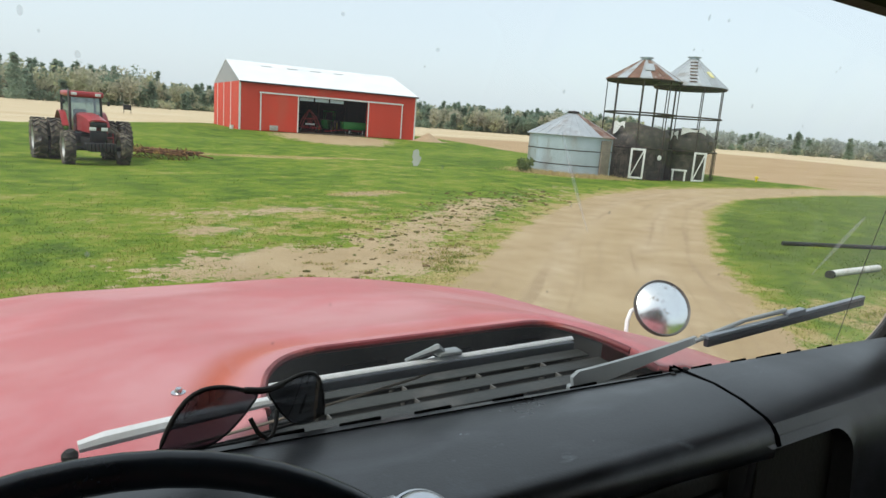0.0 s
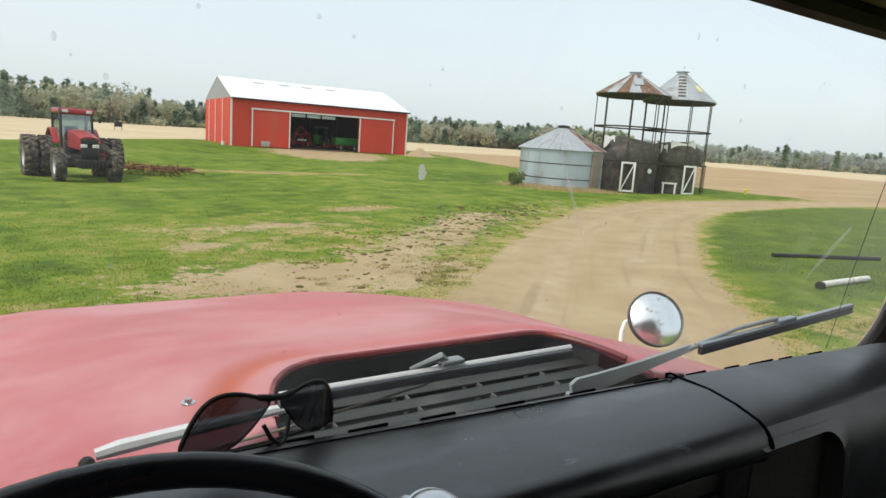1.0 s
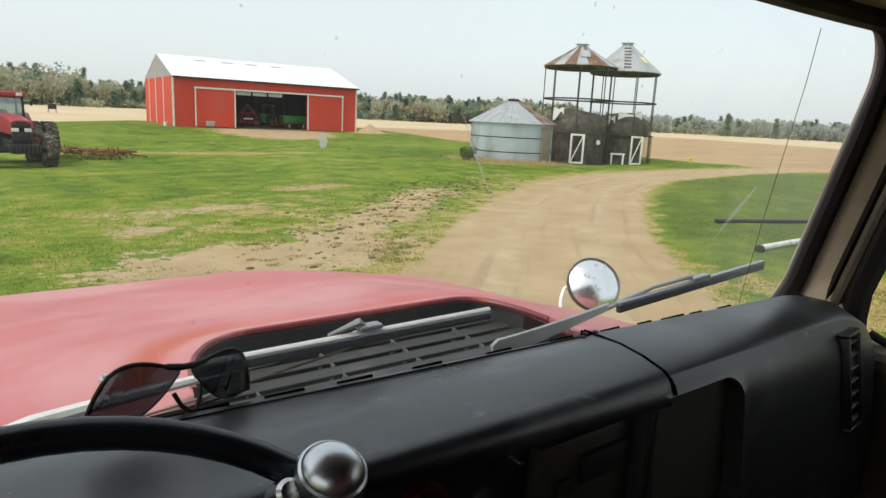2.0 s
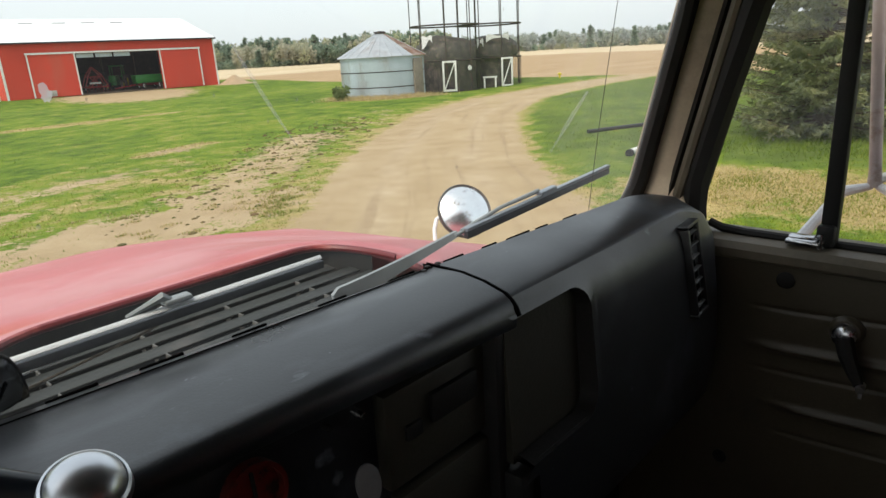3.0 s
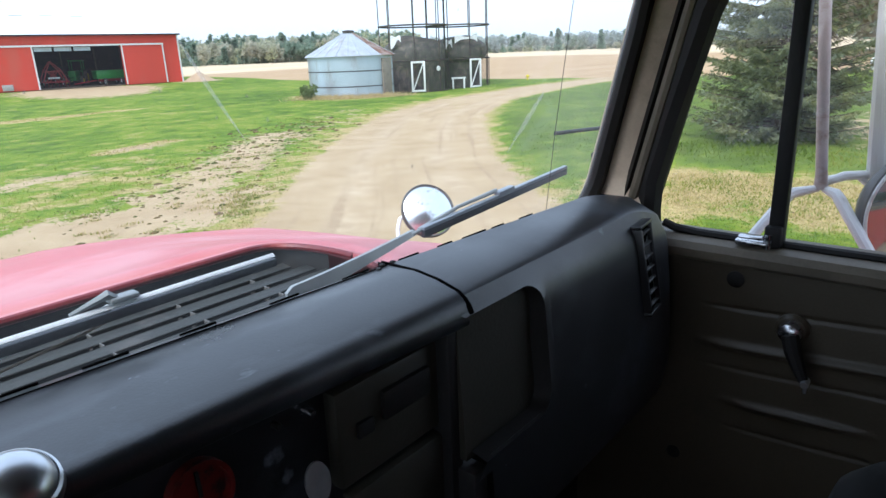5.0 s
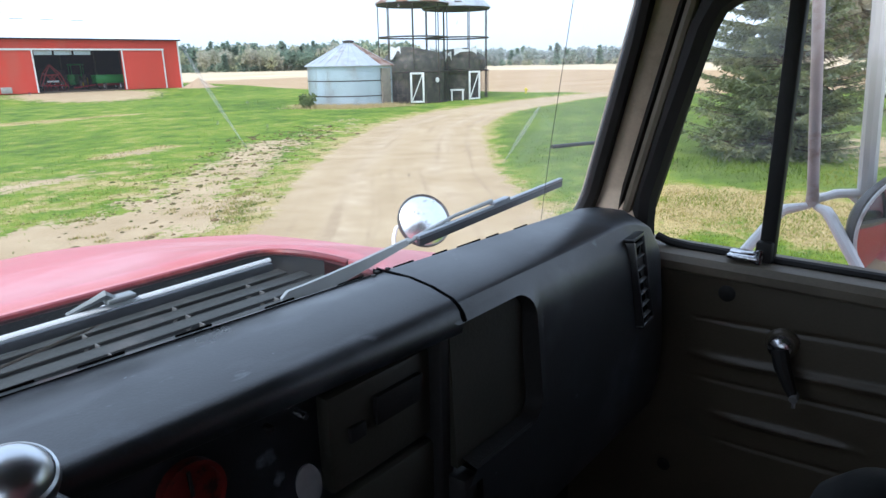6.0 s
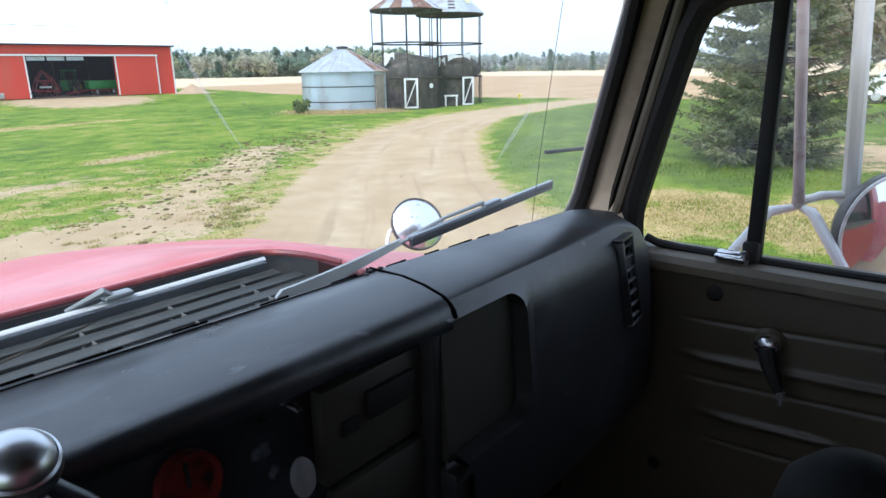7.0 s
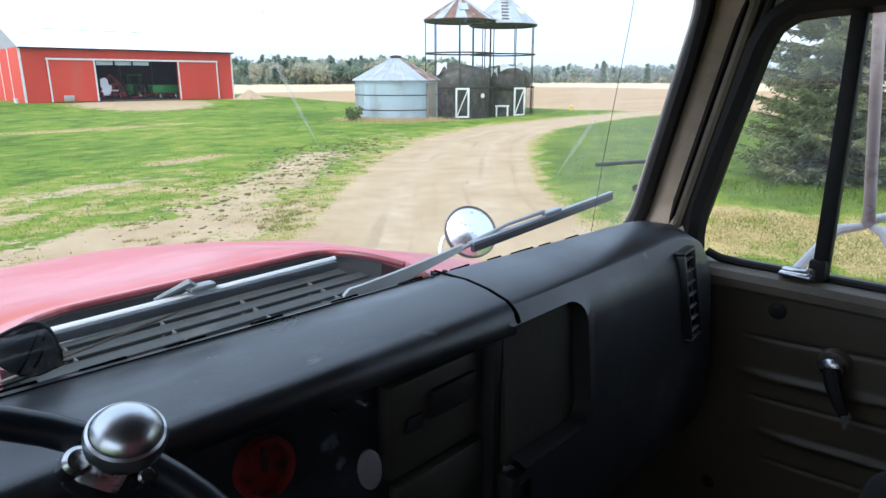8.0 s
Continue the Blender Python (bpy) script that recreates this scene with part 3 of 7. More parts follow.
def build_grass():
    """Short blades, thick by the track and thinner with distance."""
    rng = np.random.default_rng(5)
    n = 520000
    r = 6 + 40 * rng.random(n) ** 1.35
    th = np.radians(rng.uniform(-10, 92, n))
    x, y = r * np.sin(th) - 0.4, r * np.cos(th)
    bare = dirt_mask(x, y) + rng.normal(0, 0.3, n)
    dry = dry_mask(x, y)
    lump = np.sin(x * 1.7 + np.sin(y * 2.1)) * np.sin(y * 1.3 + 1.2 * np.sin(x * 0.9)) + 0.6 * np.sin(x * 4.1 + 2 * np.sin(y * 3.3)) * np.sin(y * 4.7) + rng.normal(0, 0.8, n)
    keep = (bare < 0.36) & (field_mask(x, y) < 0.5) & (lump > -0.8)
    keep &= rng.random(n) < np.clip(1.35 - r / 14, 0.03, 1)
    keep |= (bare < 0.5) & (rng.random(n) < 0.05)
    keep &= rng.random(n) > 0.85 * lush_mask(x, y) * smooth(13.0, 11.5, x)
    keep |= (dry > 0.43) & (bare < 0.5)
    x, y, r, dry, lump = x[keep], y[keep], r[keep], dry[keep], lump[keep]
    # tall dead straw at the foot of the bin
    m = 5200
    b = np.radians(rng.uniform(172, 285, m))
    rr = 2.45 + np.abs(rng.normal(0, 0.75, m))
    sx, sy = 25.0 + rr * np.cos(b), 27.75 + rr * np.sin(b)
    x, y, r, dry, lump = np.append(x, sx), np.append(y, sy), np.append(r, np.hypot(sx, sy)), np.append(dry, np.full(m, 0.9)), np.append(lump, rng.uniform(3, 15, m))
    # dark tufts standing in the worn ground beside the track
    m, c = 90, 46
    t = rng.random(m)
    tx, ty = 1.5 + 13.5 * t + rng.normal(0, 1.3, m), 8.6 + 9.6 * t + rng.normal(0, 1.0, m)
    ok = (dirt_mask(tx, ty) > 0.12) & (road_gap(tx, ty) > 0.1)
    tx, ty, tr = tx[ok], ty[ok], rng.uniform(0.03, 0.11, m)[ok]
    t = rng.random(46) ** 1.4
    tx, ty = np.append(tx, 4.85 + 1.3 * t + rng.normal(0, 0.24, 46)), np.append(ty, 8.5 + 1.7 * t + rng.normal(0, 0.24, 46))
    tr = np.append(tr, rng.uniform(0.03, 0.12, 46))
    b = rng.uniform(0, 2 * np.pi, (len(tx), c))
    q = np.sqrt(rng.random((len(tx), c))) * tr[:, None]
    sx, sy = (tx[:, None] + q * np.cos(b) * 2.2).ravel(), (ty[:, None] + q * np.sin(b)).ravel()
    x, y, r, dry, lump = np.append(x, sx), np.append(y, sy), np.append(r, np.hypot(sx, sy)), np.append(dry, rng.uniform(0.1, 0.95, len(sx)) ** 1.5), np.append(lump, np.repeat(0.5 + 4 * tr, c))
    k = len(x)
    z = ground_z(x, y)
    h = rng.uniform(0.010, 0.030, k) * (1 + 0.4 * np.clip(lump, 0, 20)) * np.where(dry > 0.43, 1.6, 1.0)
    by_tree = np.exp(-((x - 13.4) ** 2 / 1.2 + (y - 3.6) ** 2 / 5))
    h = h * (1 + 4.0 * by_tree)
    a = rng.uniform(0, 2 * np.pi, k)
    w = rng.uniform(0.003, 0.007, k) * (1 + r / 14)
    lean = rng.normal(0, 0.6, (k, 2)) * h[:, None]
    p0 = np.stack([x - np.cos(a) * w, y - np.sin(a) * w, z - 0.005], 1)
    p1 = np.stack([x + np.cos(a) * w, y + np.sin(a) * w, z - 0.005], 1)
    p2 = np.stack([x + lean[:, 0], y + lean[:, 1], z + h], 1)
    v = np.stack([p0, p1, p2], 1).reshape(-1, 3)
    me = bpy.data.meshes.new("grass")
    me.from_pydata(v.tolist(), [], np.arange(3 * k).reshape(-1, 3).tolist())
    at = me.attributes.new("dry", "FLOAT", "POINT")
    at.data.foreach_set("value", np.repeat(np.where(dry > 0.85, 0.75, np.where((dry > 0.34) & (rng.random(k) < 1.2 * dry), rng.uniform(0.1, 0.75, k), np.where(dry > 0.34, 0.6, 0.3) * dry)) - 0.06 * lush_mask(x, y) - 0.1 * by_tree, 3).astype(np.float32))
    m = bpy.data.materials.new("grass blades")
    m.use_nodes = True
    nn, l = m.node_tree.nodes, m.node_tree.links
    p = nn["Principled BSDF"]
    g, ramp = nn.new("ShaderNodeNewGeometry"), nn.new("ShaderNodeValToRGB")
    stops = [(0.12, (0.088, 0.138, 0.028)), (0.40, (0.132, 0.205, 0.020)), (0.60, (0.200, 0.265, 0.030)), (0.78, (0.33, 0.285, 0.075)), (0.95, (0.55, 0.44, 0.225))]
    while len(ramp.color_ramp.elements) < len(stops):
        ramp.color_ramp.elements.new(0.5)
    for e, (pos, c) in zip(ramp.color_ramp.elements, stops):
        e.position, e.color = pos, (*c, 1)
    tc = nn.new("ShaderNodeTexCoord")

    def term(node_out, scale, prev):
        k = nn.new("ShaderNodeMath")
        k.operation = "MULTIPLY_ADD"
        l.new(node_out, k.inputs[0])
        k.inputs[1].default_value = scale
        if isinstance(prev, (int, float)):
            k.inputs[2].default_value = prev
        else:
            l.new(prev, k.inputs[2])
        return k.outputs[0]

    total = -0.60
    for sc, amp in ((0.11, 0.7), (0.8, 1.15)):
        big = nn.new("ShaderNodeTexNoise")
        big.inputs["Scale"].default_value, big.inputs["Detail"].default_value = sc, 5
        l.new(tc.outputs["Object"], big.inputs["Vector"])
        total = term(big.outputs["Fac"], amp, total)
    total = term(g.outputs["Random Per Island"], 0.35, total)
    at = nn.new("ShaderNodeAttribute")
    at.attribute_name = "dry"
    total = term(at.outputs["Fac"], 1.0, total)
    l.new(total, ramp.inputs["Fac"])
    l.new(ramp.outputs["Color"], p.inputs["Base Color"])
    p.inputs["Roughness"].default_value = 0.8
    p.inputs["Specular IOR Level"].default_value = 0.1
    thin, both = nn.new("ShaderNodeBsdfTranslucent"), nn.new("ShaderNodeMixShader")
    both.inputs["Fac"].default_value = 0.5
    l.new(ramp.outputs["Color"], thin.inputs["Color"]), l.new(p.outputs[0], both.inputs[1]), l.new(thin.outputs[0], both.inputs[2])
    l.new(both.outputs[0], nn["Material Output"].inputs["Surface"])
    me.materials.append(m)
    tagged(new("grass", me), "short green lawn grass with dry straw blades", "grass", kind="stuff")


build_grass()


def build_clods():
    """Small dark tufts and clods along the worn ground beside the track."""
    rng = np.random.default_rng(21)
    v, f = [], []
    ico = [(0, 0, 1), (0.9, 0, 0.45), (0.28, 0.85, 0.45), (-0.72, 0.53, 0.45), (-0.72, -0.53, 0.45), (0.28, -0.85, 0.45), (1.0, 0.3, -0.1), (0.1, 1.05, -0.1), (-1.0, 0.3, -0.1), (-0.6, -0.9, -0.1), (0.6, -0.85, -0.1)]
    tri = [(0, 1, 2), (0, 2, 3), (0, 3, 4), (0, 4, 5), (0, 5, 1), (1, 6, 2), (2, 6, 7), (2, 7, 3), (3, 7, 8), (3, 8, 4), (4, 8, 9), (4, 9, 5), (5, 9, 10), (5, 10, 1), (1, 10, 6)]
    for _ in range(420):
        t = rng.random()
        x, y = 3.0 + 11.0 * t + rng.normal(0, 0.9), 9.0 + 9.0 * t + rng.normal(0, 0.8)
        if road_gap(np.array(x), np.array(y)) < 0.15:
            continue
        s = rng.uniform(0.010, 0.024) * (1 + 0.8 * t) * (2.0 if rng.random() < 0.12 else 1.0)
        z = float(ground_z(x, y))
        k = len(v)
        v.extend([(x + p[0] * s * 1.5 * rng.uniform(0.8, 1.2), y + p[1] * s * rng.uniform(0.8, 1.2), z + p[2] * s * 0.8 * rng.uniform(0.7, 1.2)) for p in ico])
        f.extend([tuple(k + i for i in q) for q in tri])
    me = bpy.data.meshes.new("clods")
    me.from_pydata(v, [], f)
    me.materials.append(mat("dark tufts and clods", (0.075, 0.085, 0.025), 0.95, 0, 0.4, 1.5, 0.3, 30, (0.16, 0.105, 0.055), 0.6, 0.9, spec=0.05))
    tagged(new("clods", me), "small dark grass tufts and clods on bare soil", "clods", kind="stuff")


build_clods()


def foliage(bm_v, bm_f, rng, centre, size, n, flat=1.0, tip=0.35):
    """n leaf clumps (ragged triangles) scattered within an ellipsoid."""
    c = np.asarray(centre)
    d = rng.normal(size=(n, 3))
    d /= np.linalg.norm(d, axis=1)[:, None]
    p = c + d * np.asarray(size) * (rng.random(n) ** 0.45)[:, None]
    for q in p:
        a = rng.normal(size=(3, 3)) * tip
        a[:, 2] *= flat
        k = len(bm_v)
        bm_v.extend((q + a).tolist())
        bm_f.append((k, k + 1, k + 2))


def build_woods():
    rng = np.random.default_rng(11)
    vp, fp, vb, fb, vt, ft, vh, fh = [], [], [], [], [], [], [], []

    def conifer(x, y, h):
        slim = rng.uniform(0.17, 0.27)
        for lv in np.linspace(0.10, 1, 11):
            r = (1.05 - lv) ** 0.8 * h * slim + 0.25
            foliage(vp, fp, rng, (x + rng.normal(0, 0.25), y, lv * h), (r, r, h * 0.07), 44, 0.7, 0.5)

    def broad(x, y, h, v, f, n=380):
        w = h * rng.uniform(0.30, 0.46)
        for _ in range(5):
            o = rng.normal(0, 0.40, 3) * (w, w, h * 0.2)
            foliage(v, f, rng, (x + o[0], y + o[1], h * 0.58 + o[2]), (w * 0.7, w * 0.7, h * 0.34), n // 5, 1.0, 0.5)
        tv, tf = (vt, ft) if rng.random() < 0.5 else (v, f)
        k, e = len(tv), rng.normal(0, 0.5)
        tv.extend([(x - 0.16, y - w * 0.6, 0), (x + 0.16, y - w * 0.6, 0), (x + e, y - w * 0.6, h * 0.8)])
        tf.append((k, k + 1, k + 2))

    # bearing (degrees right of straight ahead), nearest and farthest distance, heights, share of conifers, count
    for b0, b1, d0, d1, h0, h1, share_c, count in ((-30, 9, 225, 300, 8, 14.5, 0.5, 360), (9, 31, 250, 310, 7, 12, 0.5, 200), (31, 48, 260, 330, 8, 12.5, 0.5, 250),
                                                   (48, 75, 330, 450, 5, 11, 0.2, 330), (75, 125, 300, 420, 7, 14, 0.3, 200)):
        for _ in range(count):
            a, d = radians(rng.uniform(b0, b1)), rng.uniform(d0, d1)
            x, y, h = d * math.sin(a), d * math.cos(a), rng.uniform(h0, h1) * (0.75 + 0.35 * (d - d0) / (d1 - d0))
            if rng.random() < share_c:
                conifer(x, y, h * 0.95)
            else:
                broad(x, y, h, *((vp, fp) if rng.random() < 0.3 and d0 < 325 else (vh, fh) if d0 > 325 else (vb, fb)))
        for _ in range(count // 2):
            a, d = radians(rng.uniform(b0, b1)), rng.uniform(d0, d0 + 0.7 * (d1 - d0))
            v, f = (vp, fp) if rng.random() < 0.5 else (vb, fb)
            w = rng.uniform(1.6, 3.2)
            foliage(v, f, rng, (d * math.sin(a), d * math.cos(a), 1.4), (w, w, 1.6), 90, 0.8, 0.45)
    for _ in range(120):
        a, d = radians(rng.uniform(80, 108)), rng.uniform(75, 125)
        broad(d * math.sin(a), d * math.cos(a), rng.uniform(10, 18), vb, fb, 420)
    for a, d, h in ((-1.5, 205, 11.0), (22.8, 235, 13.5), (24.2, 238, 12.0), (60.0, 300, 9), (63.5, 310, 8), (50.5, 320, 7.5)):
        conifer(d * math.sin(radians(a)), d * math.cos(radians(a)), h)
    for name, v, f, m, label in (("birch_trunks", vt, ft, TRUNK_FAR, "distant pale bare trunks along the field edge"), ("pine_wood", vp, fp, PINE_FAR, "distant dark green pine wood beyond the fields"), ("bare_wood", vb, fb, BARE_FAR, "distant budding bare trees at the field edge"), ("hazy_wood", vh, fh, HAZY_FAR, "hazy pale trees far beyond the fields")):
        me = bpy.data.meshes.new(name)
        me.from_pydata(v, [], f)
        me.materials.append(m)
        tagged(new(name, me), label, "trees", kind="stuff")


build_woods()


# ---- the truck ----
CX = -0.07  # middle of the truck
truck = thing("truck", "old red farm truck with a black dashboard, parked on the track", "truck", (CX, 0, 0))
TI = Matrix.Translation((-CX, 0, 0))


def tpart(name, bm, material, parent=None, label="", sharp=35):
    """A part of the truck whose mesh is given in world places."""
    ob = part(name, bm, material, parent or truck, label, sharp)
    if parent is None:
        ob.matrix_basis = TI
    return ob


def hood_z(x, y):
    """The hood's top: falling forward, crowned across, narrower towards the cab."""
    s = min(max((0.9 - y) / 0.25, 0), 1)
    z = 1.921 + 0.05 * (s - 0.62 * s * s) if y < 0.9 else 1.921 - 0.20 * (y - 0.9) - 0.016 * max(0, y - 1.5) ** 2
    d = abs(x + 0.12) * (1 + 0.35 * (1.2 - y))
    z -= 0.26 * max(0.0, d - 0.24) ** 1.35
    flare = math.exp(-((max(abs(x + 0.052) - 0.22, 0) / 0.09) ** 2 + (max(0, y - 0.795) / 0.11) ** 2))
    return z + 0.007 * flare


INTAKE = -0.052  # middle of the air intake


def hood_rear(x):
    """The hood's rear edge: cut back round the air intake."""
    e = x - INTAKE
    k = 1 - min(max((abs(e) - 0.168) / (0.062 if e > 0 else 0.108), 0), 1)
    return 0.625 + 0.160 * math.sqrt(max(0, 1 - (1 - k) ** 2)) if k > 0 else 0.625


def build_hood():
    bm = bmesh.new()
    half = 1.09
    rim_x = INTAKE - 0.0235 + 0.2515 * np.sin(np.pi * (np.arange(81) / 80 - 0.5))
    rim_y = np.array([hood_rear(float(q)) for q in rim_x])

    def fn(u, v):
        x = CX + (2 * u - 1) * half
        y0 = hood_rear(x)
        y = y0 + v ** 1.7 * (2.16 - y0)
        z = hood_z(x, y)
        gap = float(np.min(np.hypot(rim_x - x, rim_y - y)))
        if gap < 0.12 and y < 0.95:
            # shallow pressed flute round the air intake
            z -= 0.0080 * math.exp(-((gap - 0.044) / 0.021) ** 2)
        return Vector((x, y, z))
    worn = bm.verts.layers.float.new("worn")
    g = sheet(bm, fn, 300, 60)
    # rubbed, more orange paint along the flute
    for p in bm.verts:
        if p.co.y < 0.95 and abs(p.co.x - INTAKE) < 0.40:
            gap = float(np.min(np.hypot(rim_x - p.co.x, rim_y - p.co.y)))
            p[worn] = math.exp(-((gap - 0.048) / 0.022) ** 2) * (0.35 + 0.65 * float(smooth(INTAKE - 0.14, INTAKE - 0.25, p.co.x))) * float(smooth(INTAKE + 0.26, INTAKE + 0.12, p.co.x)) * float(smooth(0.64, 0.70, p.co.y))
    # rolled front, sides and rear lip
    def skirt(row, steps):
        prev = row
        for off in steps:
            cur = [bm.verts.new(p.co + Vector(off(p.co))) for p in row]
            for k in range(len(row) - 1):
                bm.faces.new((prev[k], prev[k + 1], cur[k + 1], cur[k]))
            prev = cur
    skirt([r[-1] for r in g], [lambda c, a=a, b=b: (0, a, b) for a, b in ((0.045, -0.02), (0.075, -0.06), (0.09, -0.14), (0.10, -0.5))])
    skirt([r[0] for r in g], [lambda c, a=a, b=b: (0, a, b) for a, b in ((-0.003, -0.002), (-0.004, -0.006), (-0.001, -0.010), (0.006, -0.011))])
    for col, s in ((g[0], -1), (g[-1], 1)):
        skirt(col, [lambda c, a=a, b=b, s=s: (s * a, 0, b) for a, b in ((0.03, -0.02), (0.05, -0.055), (0.06, -0.12), (0.065, -0.42))])
    hood = tpart("hood", bm, RED_PAINT, None, "faded red hood with chalky paint", 50)
    bm = bmesh.new()
    lathe(bm, [(0, 0.012), (0.006, 0.012), (0.0075, 0.006), (0.0075, 0.004), (0.014, 0.003), (0.014, 0), (0, 0)], 16,
          Matrix.Translation((-0.388, 0.732, hood_z(-0.388, 0.732) - 0.001)) @ Matrix.Diagonal((0.5, 0.5, 0.45, 1)))
    part("bolt", bm, WORN_CHROME, hood, "small dull metal bolt")
    return hood


build_hood()


def build_cowl():
    bm = bmesh.new()
    box(bm, (-0.92, 0.585, 1.76), (0.26, 0.68, 1.895), 0.008)
    box(bm, (0.255, 0.585, 1.76), (0.74, 0.68, 1.864), 0.008)
    cowl = tpart("cowl", bm, RUBBER, None, "black cowl under the windshield")
    bm = bmesh.new()
    box(bm, (-0.34, 0.60, 1.86), (0.21, 0.81, 1.885), 0.004)
    part("intake_tray", bm, RUBBER, cowl)
    bm = bmesh.new()
    tube(bm, [(x, hood_rear(x) - 0.001, hood_z(x, hood_rear(x)) - 0.0045) for x in (INTAKE - 0.0235 + 0.2515 * math.sin(math.pi * (k / 80 - 0.5)) for k in range(81))], 0.0048, 8)
    part("intake_lip", bm, LIP_RED, cowl, "rolled red edge of the hood opening")
    bm = bmesh.new()

    def wall(u, v):
        x = INTAKE - 0.262 + 0.484 * u
        y = hood_rear(x) + 0.006
        return Vector((x, y, 1.884 + v * (hood_z(x, y) - 0.010 - 1.884)))
    slab(bm, wall, 60, 1, (0, 0.002, 0))
    part("intake_wall", bm, LOUVRE, cowl, "dusty grey intake wall")
    for x in (-0.19, -0.06, 0.06):
        bm = bmesh.new()
        box(bm, (x, 0.7855, 1.900), (x + 0.06, 0.7905, 1.914), 0.002)
        part("intake_slot", bm, SLOT_BLACK, cowl)
    for k in range(5):
        y = 0.634 + k * 0.031
        bm = bmesh.new()
        span = [q for q in np.linspace(-0.33, 0.30, 400) if hood_rear(q) > y + 0.016]
        box(bm, (span[0] + 0.004, -0.0110, -0.0016), (span[-1] - 0.004, 0.0110, 0.0016), 0.0012, Matrix.Translation((0, y, 1.9015 + 0.0022 * k)) @ pose(0, 0, 0, 3))
        part("grille_slat", bm, SLAT_GREY, cowl)
    for x in (-0.25, -0.145, -0.04, 0.065):
        for k in range(4):
            bm = bmesh.new()
            y = 0.634 + (k + 0.5) * 0.031
            box(bm, (x - 0.0011, y - 0.006, 1.885), (x + 0.0011, y + 0.006, 1.9045 + 0.0022 * k), 0.0004)
            part("grille_rib", bm, RIB_GREY, cowl)


build_cowl()


def wy(x, z):
    """The windshield's surface."""
    s = (z - 1.92) / 0.43
    return 0.606 - 0.106 * s - 0.020 * abs((x - CX) / 0.77) ** 4


WX0, WX1, WZ0, WZ1 = 2 * CX - 0.717, 0.717, 1.865, 2.382


CRACK = [(0.486, 2.355), (0.505, 2.28), (0.525, 2.16), (0.543, 2.055), (0.572, 1.92)]


def ws_path(n=10, r=0.10):
    out = []
    for cx, cz, a0 in ((WX1 - r, WZ1 - r, 0), (WX0 + r, WZ1 - r, 90), (WX0 + r, WZ0 + r, 180), (WX1 - r, WZ0 + r, 270)):
        for k in range(n + 1):
            a = radians(a0 + 90 * k / n)
            out.append((cx + r * math.cos(a), cz + r * math.sin(a), math.cos(a), math.sin(a)))
    full = []
    for i, p in enumerate(out):
        q = out[(i + 1) % len(out)]
        full.append(p)
        d = math.hypot(q[0] - p[0], q[1] - p[1])
        m = int(d / 0.06)
        for k in range(1, m):
            t = k / m
            full.append(tuple(p[j] + (q[j] - p[j]) * t for j in range(4)))
    return full


